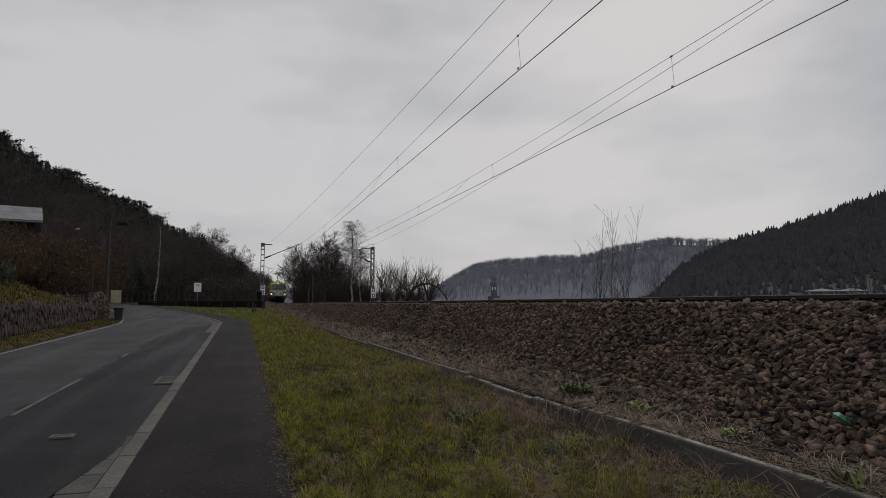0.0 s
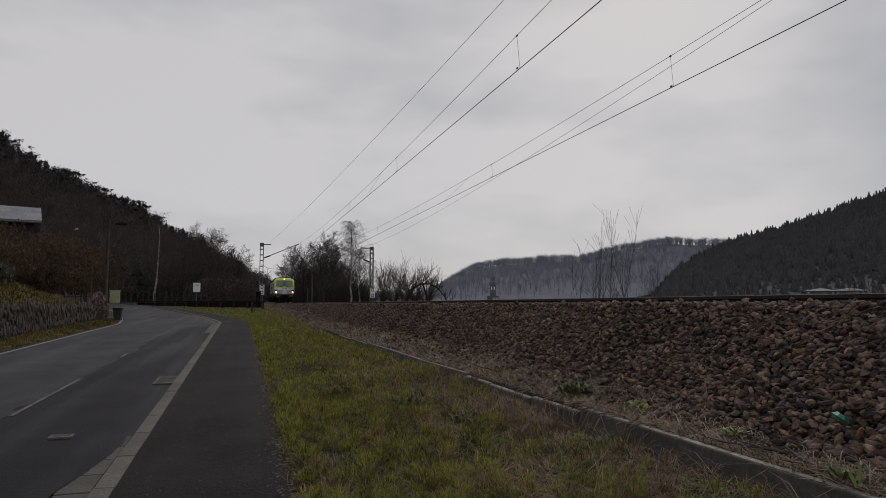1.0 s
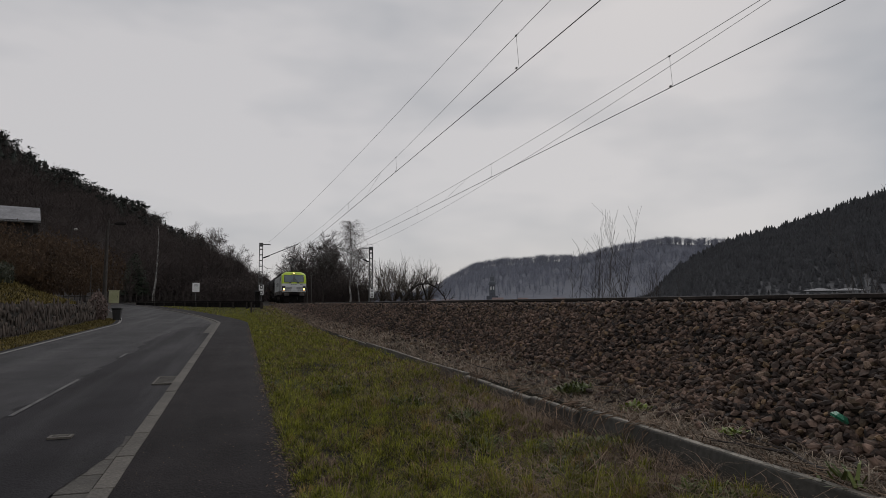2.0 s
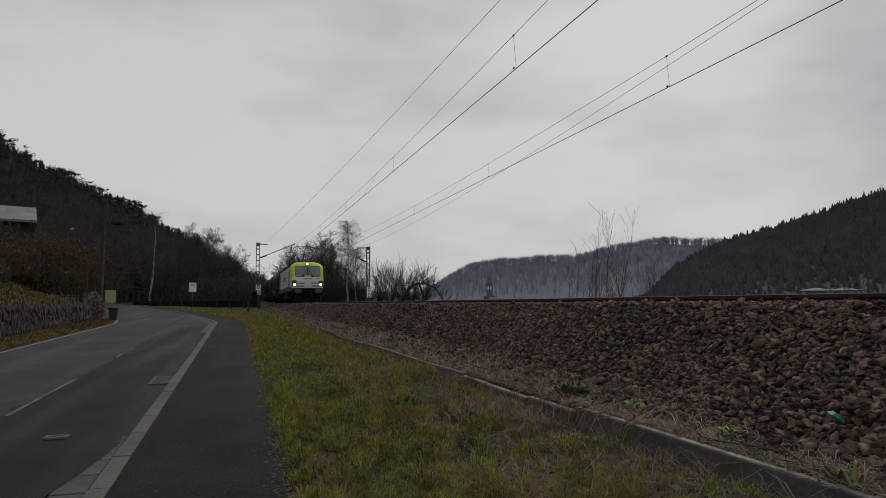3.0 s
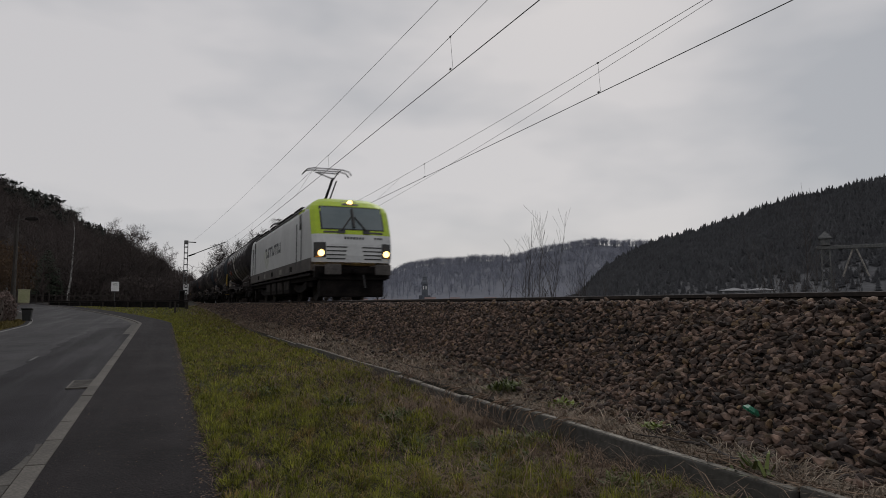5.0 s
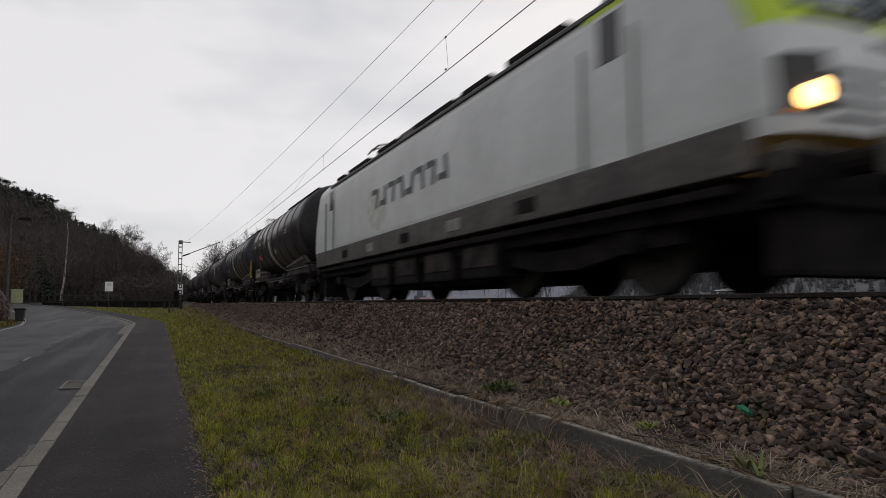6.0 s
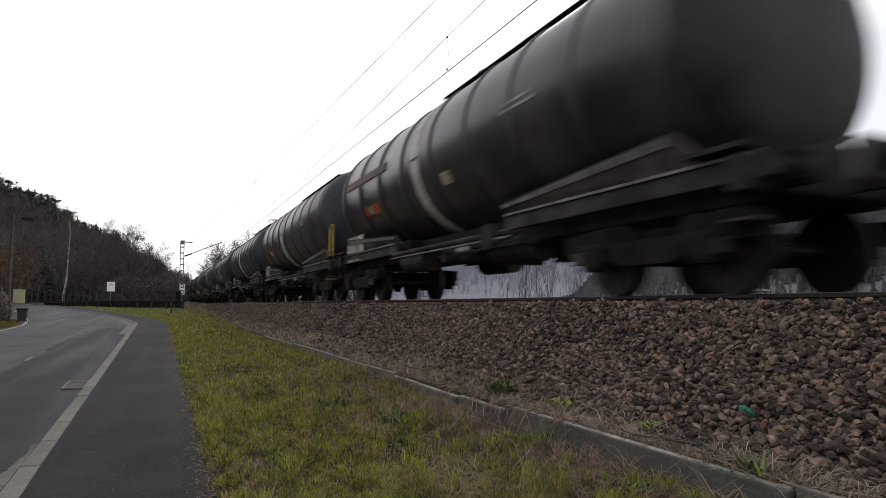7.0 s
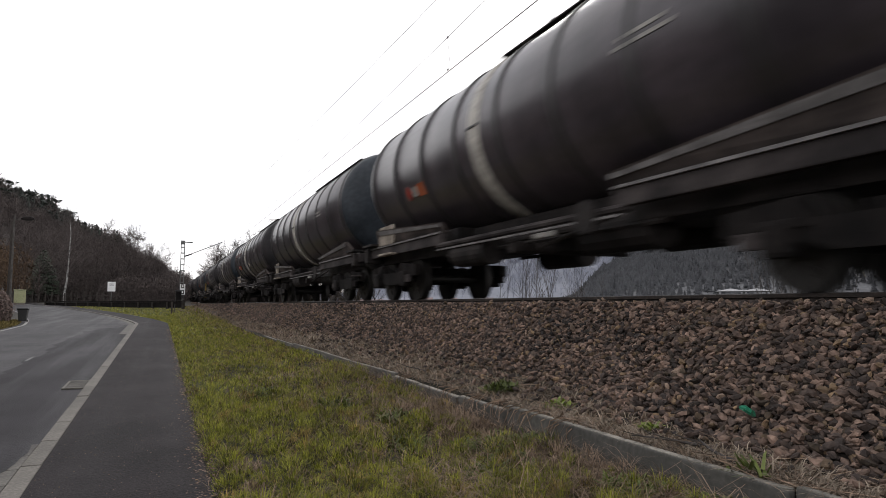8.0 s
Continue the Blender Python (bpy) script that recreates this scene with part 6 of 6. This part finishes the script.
def locomotive():
    t = thing("locomotive", "light grey electric locomotive with a lime-green cab front, headlights lit", "locomotive")
    wheels = []
    depth = 1.75
    # middle of the body
    sec = [(-1.40, 1.32), (-1.43, 1.55), (-1.43, 2.90), (-1.42, 3.20), (-1.38, 3.36), (1.38, 3.36), (1.42, 3.20), (1.43, 2.90), (1.43, 1.55), (1.40, 1.32)]
    body = part("body", extrude_profile(sec, depth, LOCO - depth), M_SILVER, t)
    part("roof", extrude_profile([(-1.38, 3.36), (-1.22, 3.54), (-1.0, 3.68), (-0.75, 3.75), (0.75, 3.75), (1.0, 3.68), (1.22, 3.54), (1.38, 3.36)], depth, LOCO - depth), M_SILVER, t, "plain grey roof")
    for s in (-1, 1):
        part("roof_seam", boxed((s * 1.395, LOCO / 2, 3.355), (0.07, LOCO - 2 * depth - 0.8, 0.05)), M_BLACK, body)
        part("skirt", boxed((s * 1.375, LOCO / 2, 1.265), (0.13, LOCO - 1.0, 0.45), 0.02), M_SKIRT, t, "dark grey side skirt")
    for rear in (False, True):
        c = part("cab_front", cab_shell(1.32, 2.30, depth, rear), M_SILVER, t, "light grey lower cab")
        part("cab_top", cab_shell(2.30, 3.75, 0, rear), M_SILVER if rear else M_LIME, t, "pale cab hood" if rear else "lime-green cab hood round the windscreen")
        zs = [2.30, 2.48, 2.90, 3.20, 3.36]
        for s in (-1, 1):
            bm = bmesh.new()
            loft(bm, [[(s * cab_at(z)[1], LOCO - y if rear else y, z) for y in ((face_y(cab_at(z)[1], z) + 0.07) if z < 3.3 else depth - 0.01, depth)] for z in zs], close=False, caps=False)
            part("cab_side", bm, M_SILVER, t)
            if not rear:
                part("roof_stripe", boxed((s * 1.402, 2.3, 3.30), (0.03, 1.1, 0.09), 0.01), M_LIME, t, "lime-green stripe under the roof edge")
        bm = bmesh.new()
        box(bm, (0, LOCO - 1.7 if rear else 1.7, 3.735), (1.48, 0.24, 0.03))
        part("cab_roof", bm, M_SILVER if rear else M_LIME, t)
    # front details
    on_face("windscreen_seal", -1.14, 1.14, 2.46, 3.34, 0.012, M_BLACK, t)
    w = on_face("windscreen", -1.09, 1.09, 2.50, 3.30, 0.022, M_GLASS, t, "tinted windscreen, its colour lightened for the reflected sky")
    for s in (-1, 1):
        bm = bmesh.new()
        a, b = (s * 0.44, 2.44), (s * 0.06, 2.95)
        tube(bm, (a[0], face_y(*a) - 0.05, a[1]), (b[0], face_y(*b) - 0.06, b[1]), 0.025, 0.02, 6)
        part("wiper", bm, M_BLACK, w)
        on_face("wiper_mount", s * 0.44 - 0.12, s * 0.44 + 0.12, 2.33, 2.45, 0.035, M_BLACK, t, nx=2, nz=1)
        on_face("grab_panel", s * 0.8 - 0.26, s * 0.8 + 0.26, 2.34, 2.41, 0.014, M_SKIRT, t, nx=3, nz=1)
        h = on_face("headlight_housing", s * 1.19 - 0.19, s * 1.19 + 0.19, 1.48, 2.0, 0.015, M_BLACK, t, nx=4, nz=2)
        yy = face_y(s * 1.16, 1.63)
        part("headlight", tubed((s * 1.16, yy - 0.05, 1.63), (s * 1.16, yy + 0.03, 1.63), 0.112, 0.095, 18), M_LAMP, h, "lit warm headlight")
        for k in range(4):
            z = 1.44 + 0.135 * k
            ln = 0.72 - 0.025 * (3 - k)
            x = s * (0.98 - ln / 2)
            on_face("grille_slot", x - ln / 2, x + ln / 2, z - 0.022, z + 0.022, 0.008, M_BLACK, t, nx=3, nz=1)
        part("steps_panel", boxed((s * 1.0, 0.28, 1.12), (0.75, 0.12, 0.24), 0.03), M_SKIRT, t)
        on_face("amber_reflector", s * 1.25 - 0.08, s * 1.25 + 0.08, 1.49, 1.53, 0.024, M_AMBER, t, nx=3, nz=1)
    on_face("top_light_housing", -0.3, 0.3, 3.40, 3.58, 0.015, M_SKIRT, t, nx=4, nz=1)
    part("top_headlight", tubed((0, face_y(0, 3.5) - 0.04, 3.5), (0, face_y(0, 3.5) + 0.05, 3.5), 0.10, 0.09, 16), M_LAMP, t, "lit warm top light")
    for k in range(7):
        on_face("name_mark", -0.36 + 0.105 * k, -0.29 + 0.105 * k, 2.13, 2.21, 0.012, M_LETTER, t, nx=1, nz=1)
    for k in range(3):
        on_face("number_mark", 0.72 + 0.11 * k, 0.80 + 0.11 * k, 2.15, 2.21, 0.012, M_LETTER, t, nx=1, nz=1)
    bm = bmesh.new()
    tube(bm, (0, face_y(0, 2.55) - 0.06, 2.55), (0, face_y(0, 3.24) - 0.06, 3.24), 0.05, 0.045, 8)
    part("wiper_blade", bm, M_BLACK, w)
    # sides
    for s in (-1, 1):
        for y in (2.35, LOCO - 2.35):
            d = part("door", boxed((s * 1.427, y, 2.3), (0.02, 0.72, 1.9), 0.008), M_SILVER, t)
            part("door_window", boxed((s * 1.432, y, 2.92), (0.02, 0.40, 0.56), 0.04), M_GLASS2, d)
            for dy in (-0.45, 0.45):
                part("handrail", tubed((s * 1.49, y + dy, 1.4), (s * 1.49, y + dy, 2.9), 0.018, n=6), M_STEEL, t)
        for k in range(8):
            bm = bmesh.new()
            yk = 6.9 + 0.56 * k
            box(bm, (s * 1.433, yk, 2.34), (0.012, 0.13, 0.46), 0.0, pose(0, 0, 0, 12 if k % 2 else -8))
            box(bm, (s * 1.433, yk + 0.2, 2.52 if k % 3 else 2.2), (0.012, 0.36, 0.12))
            part("lettering_block", bm, M_LETTER, t)
        bm = bmesh.new()
        loft(bm, [[(s * x, 10.9 + 0.75 * math.cos(0.4488 * i), 2.1 + 0.5 * math.sin(0.4488 * i) + 0.12 * math.cos(0.4488 * i)) for i in range(14)] for x in (1.42, 1.4315)])
        part("emblem", bm, M_PALELIME, t, "pale lime rounded emblem")
        for y in (4.2, 6.6, 9.0, 11.4, 13.6):
            part("skirt_plate", boxed((s * 1.443, y, 1.25), (0.012, 0.5, 0.2), 0.004), M_PLATE if y in (6.6, 11.4) else M_UNDER, t)
        for y in (5.9, 7.6, 9.3, 11.0):
            part("equipment_box", boxed((s * 1.05, y, 0.62), (0.5, 1.35, 0.62), 0.05), M_UNDER, t)
            part("box_lid", boxed((s * 1.305, y, 0.66), (0.02, 1.1, 0.34), 0.01), M_GRIMY, t)
        part("cable_trough", boxed((s * 1.30, LOCO / 2, 0.93), (0.18, LOCO - 1.6, 0.10), 0.02), M_UNDER, t)
    part("frame_beam", boxed((0, LOCO / 2, 0.86), (2.5, LOCO - 0.4, 0.28), 0.04), M_UNDER, t)
    part("transformer", boxed((0, LOCO / 2, 0.55), (1.9, 5.2, 0.65), 0.06), M_UNDER, t)
    for y, s in ((0.35, -1), (LOCO - 0.35, 1)):
        part("buffer_beam", boxed((0, y, 0.98), (2.7, 0.3, 0.42), 0.04), M_UNDER, t)
        part("snow_plough", boxed((0, y - s * 0.1, 0.44), (2.3, 0.35, 0.62), 0.06), M_UNDER, t)
        part("coupling_hook", boxed((0, y + s * 0.32, 1.0), (0.1, 0.5, 0.14), 0.03), M_UNDER, t)
        part("brake_hose", tubed((0.35, y + s * 0.2, 0.9), (0.4, y + s * 0.3, 0.45), 0.03, n=6), M_BLACK, t)
        buffers(t, y + s * 0.28, s, True)
    bogie(t, 3.9, 3.0, 0.62, wheels, 0.75)
    bogie(t, LOCO - 3.9, 3.0, 0.62, wheels, 0.75)
    pantograph(t, 4.6, True)
    pantograph(t, LOCO - 3.8, False)
    for y, ln, hh in ((7.6, 1.9, 0.22), (10.2, 2.2, 0.26), (12.4, 1.2, 0.2)):
        part("roof_unit", boxed((0, y, 3.76 + hh / 2), (1.5, ln, hh), 0.05), M_SKIRT, t)
    for s in (-1, 1):
        for y, ln in ((4.4, 1.6), (6.3, 1.1), (8.2, 2.0), (11.0, 1.4), (13.4, 1.9), (15.2, 0.8)):
            part("roof_vent", boxed((s * 1.06, y, 3.645), (0.22, ln, 0.10), 0.03), M_UNDER, t)
    part("roof_line", tubed((0.5, 5.6, 4.05), (0.5, LOCO - 3.0, 4.05), 0.03, n=6), M_BLACK, t)
    for k in range(5):
        part("roof_insulator", tubed((0.5, 6.2 + 1.7 * k, 3.76), (0.5, 6.2 + 1.7 * k, 4.05), 0.06, n=8), M_UNDER, t)
    return t, wheels


M_SOLE = mat("sole_bar_dusty", (0.021, 0.018, 0.018), (0.062, 0.052, 0.05), 1.6, 0.8, 0.3, spec=0.15)
M_SADDLE = mat("saddle_rusty", (0.042, 0.035, 0.033), (0.105, 0.085, 0.078), 2.0, 0.8, 0.3, spec=0.15)
M_GRIME = mat("wagon_underframe_grime", (0.009, 0.008, 0.008), (0.034, 0.028, 0.026), 2.2, 0.8, 0.4, spec=0.2)
# Pale grey that paints skylight onto the edges of the wagon frames.
M_FLANGE = mat("skylit_edge_grey", (0.07, 0.064, 0.062), (0.18, 0.166, 0.162), 2.5, 0.6, 0.2, dark=0.6)
M_TAN = mat("tan_dusty_panel", (0.16, 0.13, 0.10), (0.40, 0.345, 0.285), 2.2, 0.75, 0.2, grain=7, dark=0.65)
M_END = mat("matt_black_tank_end", (0.010, 0.0093, 0.0105), (0.026, 0.022, 0.023), 1.2, 0.6, 0.1, spec=0.25)
M_END_BLUE = mat("blue_black_tank_end", (0.013, 0.017, 0.022), (0.030, 0.036, 0.044), 1.2, 0.5, 0.1, spec=0.3)
M_REDDISH = mat("faded_red_paint", (0.03, 0.018, 0.018), (0.14, 0.036, 0.03), 2.6, 0.6, 0.1)
M_RINGS = mat("tank_ring_dark", (0.015, 0.0135, 0.0135), (0.028, 0.024, 0.023), 2.0, 0.5, 0.1)
WAGON = 15.3
TZ, TR = 2.77, 1.49


def tank_wagon(variant):
    label = ("black bogie tank wagon with pale band and orange hazard plate", "black bogie tank wagon with yellow end rails and pale band", "grimy black bogie tank wagon with a pale band")[variant]
    t = thing("tank_wagon", label, "tank wagon", group="tank wagons of the train")
    wheels = []
    y0, y1 = 0.83, WAGON - 1.25
    n = 40

    def ring(y, r, z=0.0):
        return [(r * math.cos(6.2832 * i / n), y, TZ + z + r * math.sin(6.2832 * i / n)) for i in range(n)]

    ends = [(0.0, 0.02), (0.01, 0.5), (0.04, 0.85), (0.09, 1.15), (0.17, 1.35), (0.27, 1.45)]
    bm = bmesh.new()
    loft(bm, [ring(y0 + a, r) for a, r in ends] + [ring(y0 + 0.36, TR), ring(y1 - 0.36, TR)] + [ring(y1 - a, r) for a, r in reversed(ends)])
    tank = part("tank", bm, M_TANK, t, smooth=True)
    tank.data.materials.append(M_END_BLUE if variant else M_END)
    for p in tank.data.polygons:
        p.material_index = int(p.center.y < y0 + 0.35 or (variant and p.center.y > y1 - 0.35))
    ringm = bpy.data.meshes.new("tank_ring")
    bm = bmesh.new()
    prof = [(-0.07, TR - 0.01), (-0.05, TR + 0.028), (0.05, TR + 0.028), (0.07, TR - 0.01)]
    loft(bm, [ring(a, r) for a, r in prof], caps=False)
    bm.to_mesh(ringm)
    bm.free()
    for k in range(9):
        y = y0 + 0.55 + k * (y1 - y0 - 1.1) / 8
        piece("tank_ring", ringm, M_RINGS, tank, smooth=True, m=pose(0, y, 0))
    bm = bmesh.new()
    yb = WAGON * 0.5 + 0.55
    loft(bm, [ring(yb + a, r) for a, r in ((-0.2, TR), (-0.195, TR + 0.012), (0.195, TR + 0.012), (0.2, TR))], caps=False)
    part("pale_band", bm, M_BAND, tank, "pale painted band", smooth=True)
    for s in (-1, 1):
        part("band_joint", boxed((s * (TR + 0.02), yb, TZ), (0.02, 0.38, 0.03)), M_BLACK, tank)
    # walkway, dome and ladder
    w = part("walkway", boxed((0, WAGON / 2 - 1.9, TZ + TR + 0.085), (1.06, 6.4, 0.022)), M_GRIME, t)
    for k in range(6):
        part("walkway_support", boxed((0, WAGON / 2 - 4.6 + k, TZ + TR + 0.03), (0.95, 0.06, 0.12)), M_GRIME, w)
    part("dome", tubed((0, WAGON / 2, TZ + TR - 0.05), (0, WAGON / 2, TZ + TR + 0.3), 0.32, n=18), M_TANK, t)
    # end frames: sole bars, saddles and platforms
    for ya, yb2 in ((0.35, 5.1), (WAGON - 5.1, WAGON - 0.35)):
        for s in (-1, 1):
            part("sole_bar", boxed((s * 1.12, (ya + yb2) / 2, 1.14), (0.12, yb2 - ya, 0.22), 0.02), M_SOLE, t)
            far = yb2 if ya < 3 else ya
            near = ya + 0.7 if ya < 3 else yb2 - 0.7
            bm = bmesh.new()
            loft(bm, [[(s * x, near, 1.26), (s * x, far, 1.26), (s * (x + 0.14), far, 1.45), (s * (x + 0.2), near + (far - near) * 0.1, 1.66)] for x in (1.0, 1.1)])
            part("saddle", bm, M_SADDLE, t, "rust-dusted saddle plate")
            bm = bmesh.new()
            loft(bm, [[(s * (x + 0.115), far, 1.37), (s * (x + 0.13), far, 1.44), (s * (x + 0.19), near + (far - near) * 0.12, 1.63), (s * (x + 0.16), near + (far - near) * 0.12, 1.53)] for x in (1.085, 1.10)])
            part("saddle_strip", bm, M_FLANGE, t, "pale saddle edge painted as sky-lit")
    for y, s in ((0.5, -1), (WAGON - 0.5, 1)):
        part("headstock", boxed((0, y - s * 0.1, 1.10), (2.6, 0.22, 0.36), 0.03), M_GRIME, t)
        part("centre_sill", boxed((0, y - s * 2.4, 1.12), (1.7, 4.6, 0.5), 0.03), M_GRIME, t)
        part("platform", boxed((0, y - s * 0.35, 1.34), (2.7, 0.75, 0.05)), M_GRIME, t)
        part("hook", boxed((0, y + s * 0.3, 1.02), (0.1, 0.55, 0.14), 0.03), M_GRIME, t)
        buffers(t, y, s)
    for s in (-1, 1):
        if variant == 1:
            for y in (0.2, 0.62):
                part("hand_rail", tubed((s * 1.28, y, 1.35), (s * 1.28, y, 2.3), 0.03, n=6), M_YELLOW, t)
            part("hand_rail_top", tubed((s * 1.28, 0.2, 2.3), (s * 1.28, 0.62, 2.3), 0.03, n=6), M_YELLOW, t)
            for y in (0.2, 0.62):
                part("end_plate", boxed((s * 1.30, y, 1.85), (0.03, 0.13, 0.75), 0.01), M_YELLOW, t, "worn yellow end plate")
        part("step", boxed((s * 1.22, 0.6, 0.66), (0.22, 0.34, 0.03)), M_YELLOW if variant == 1 else M_SOLE, t)
        yo = (11.0, 10.7, 12.6)[variant]
        z = TZ - 0.6
        xx = math.sqrt(TR * TR - 0.6 ** 2) + 0.01
        part("sole_flange", boxed((s * 1.19, 2.75, 1.262), (0.05, 4.6, 0.035)), M_FLANGE, t, "pale flange painted as a sky-lit edge")
        part("sole_flange", boxed((s * 1.19, WAGON - 2.75, 1.262), (0.05, 4.6, 0.035)), M_FLANGE, t, "pale flange painted as a sky-lit edge")
        part("rubbing_strip", boxed((s * 1.2, WAGON / 2, 0.93), (0.04, 5.4, 0.03)), M_FLANGE, t)
        part("side_panel", boxed((s * 1.22, WAGON - 2.0, 1.50), (0.03, (1.5, 1.0, 0.7)[variant], 0.44), 0.01), M_TAN, t, "tan dusty side panel")
        part("foot_board", boxed((s * 1.24, WAGON - 2.1, 1.05), (0.16, 0.9, 0.05), 0.01), M_TAN, t)
        part("side_reservoir", tubed((s * 0.95, 8.5, 0.82), (s * 0.95, 9.8, 0.82), 0.25, n=20), M_GRIME, t, "grey air reservoir")
        part("reservoir_band", tubed((s * 0.95, 8.9, 0.82), (s * 0.95, 8.96, 0.82), 0.258, n=20), M_SOLE, t)
        if variant == 0:
            part("name_plate", boxed((s * 1.37, 6.9, TZ - 0.6), (0.02, 0.36, 0.24), 0.004, pose(0, 0, 0, 0, s * 24, 0)), M_TAN, t)
        for yy in (1.0, 3.2, WAGON - 3.2, WAGON - 1.0):
            part("brake_block", boxed((s * 1.15, yy, 0.46), (0.06, 0.3, 0.16), 0.02), M_SOLE, t)
        if variant == 0:
            part("red_stripe", boxed((s * (TR - 0.012), 11.6, TZ + 0.22), (0.02, 3.2, 0.19), 0.0, pose(0, 0, 0, 0, -s * 8, 0)), M_REDDISH, tank, "faded red stripe")
        if variant < 2:
            part("white_card", boxed((s * xx, yo + 0.38, z), (0.02, 0.26, 0.2), 0.004, pose(0, 0, 0, 0, s * 24, 0)), M_PLATE, t)
            part("hazard_plate", boxed((s * xx, yo, z), (0.02, 0.44, 0.26), 0.004, pose(0, 0, 0, 0, s * 24, 0)), M_ORANGE, t, "orange hazard plate")
            part("hazard_diamond", boxed((s * xx, yo + 0.7, z), (0.02, 0.22, 0.22), 0.004, pose(0, 0, 0, 0, s * 24, 0) @ pose(0, 0, 0, 45)), M_RED, t, "red hazard diamond")
        part("brake_rod", tubed((s * 0.85, 4.6, 0.85), (s * 0.85, WAGON - 4.6, 0.85), 0.035, n=6), M_GRIME, t)
        part("brake_wheel", tubed((s * 1.2, 5.6, 0.98), (s * 1.24, 5.6, 0.98), 0.22, n=14), M_GRIME, t)
    part("brake_cylinder", tubed((0.55, 5.0, 0.85), (0.55, 6.1, 0.85), 0.22, n=14), M_GRIME, t)
    part("air_tank", tubed((-0.6, 4.9, 0.82), (-0.6, 6.3, 0.82), 0.26, n=14), M_GRIME, t)
    part("keel_beam", boxed((0, WAGON / 2, 1.16), (1.1, WAGON - 8, 0.40), 0.05), M_GRIME, t)
    part("discharge_pipe", tubed((0, 6.8, 1.0), (0, 9.0, 1.0), 0.13, n=12), M_GRIME, t)
    part("discharge_valve", tubed((-1.1, WAGON / 2, 0.78), (1.1, WAGON / 2, 0.78), 0.10, n=12), M_GRIME, t)
    part("valve_well", tubed((0, WAGON / 2, 0.75), (0, WAGON / 2, 1.4), 0.24, n=14), M_GRIME, t)
    for s in (-1, 1):
        part("side_pipe", tubed((s * 1.15, 4.9, 1.02), (s * 1.15, WAGON - 4.9, 1.02), 0.05, n=8), M_SOLE, t)
        part("tie_bar", tubed((s * 0.7, 5.0, 1.15), (s * 1.0, 7.0, 0.72), 0.03, n=6), M_GRIME, t)
        part("lever", boxed((s * 1.18, 6.6, 0.86), (0.05, 0.5, 0.08), 0.02), M_PLATE, t)
        for dz in (0.0, 0.1):
            part("lettering_block", boxed((s * (TR + 0.002), 4.2, TZ - 0.05 + dz), (0.012, 0.9 - 2 * dz, 0.045)), M_PLATE, tank)
    bogie(t, 2.05, 1.8, 0.46, wheels)
    bogie(t, WAGON - 2.05, 1.8, 0.46, wheels)
    return t, wheels



# front of the locomotive along y, by time
FRONT = [(0.0, 116.3), (1.5, 87.2), (3.0, 59.0), (4.0, 39.8), (4.7, 27.1), (5.8, 7.0), (6.0, 3.4), (7.0, -14.75), (8.0, -32.65)]
FT, FY = [r[0] for r in FRONT], [r[1] for r in FRONT]
loco, loco_wheels = locomotive()
kinds = [tank_wagon(k) for k in range(3)]
ORDER = [0, 1, 2, 0, 2, 0, 1, 2, 0, 0, 2, 1, 0, 2]
FIRST = 18.35
train = [(loco, 0.0, loco_wheels, 0.62)]
used = set()
for i, k in enumerate(ORDER):
    src, wh = kinds[k]
    if k in used:
        ob = copy_thing(src, Matrix.Identity(4))
        wh = [o for o in ob.children if o.name.startswith("wheelset")]
    else:
        ob = src
        used.add(k)
    train.append((ob, FIRST + WAGON * i, wh, 0.46))


def motions():
    """The train runs towards and past the camera; its wheels roll."""
    for ob, back, wheels, r in train:
        walk(ob, [(t, pose(TRACK, y + back, RAIL)) for t, y in FRONT])
    # wheels of the leading vehicles roll without slipping
    for ob, back, wheels, r in train[:4]:
        for w in wheels:
            y, rows = w.matrix_basis.translation.y, []
            for i in range(241):
                gone = FY[0] - float(np.interp(i / 30, FT, FY))
                rows.append((i / 30, pose(0, y, r, math.degrees(gone / r) % 360.0)))
            walk(w, rows)


motions()
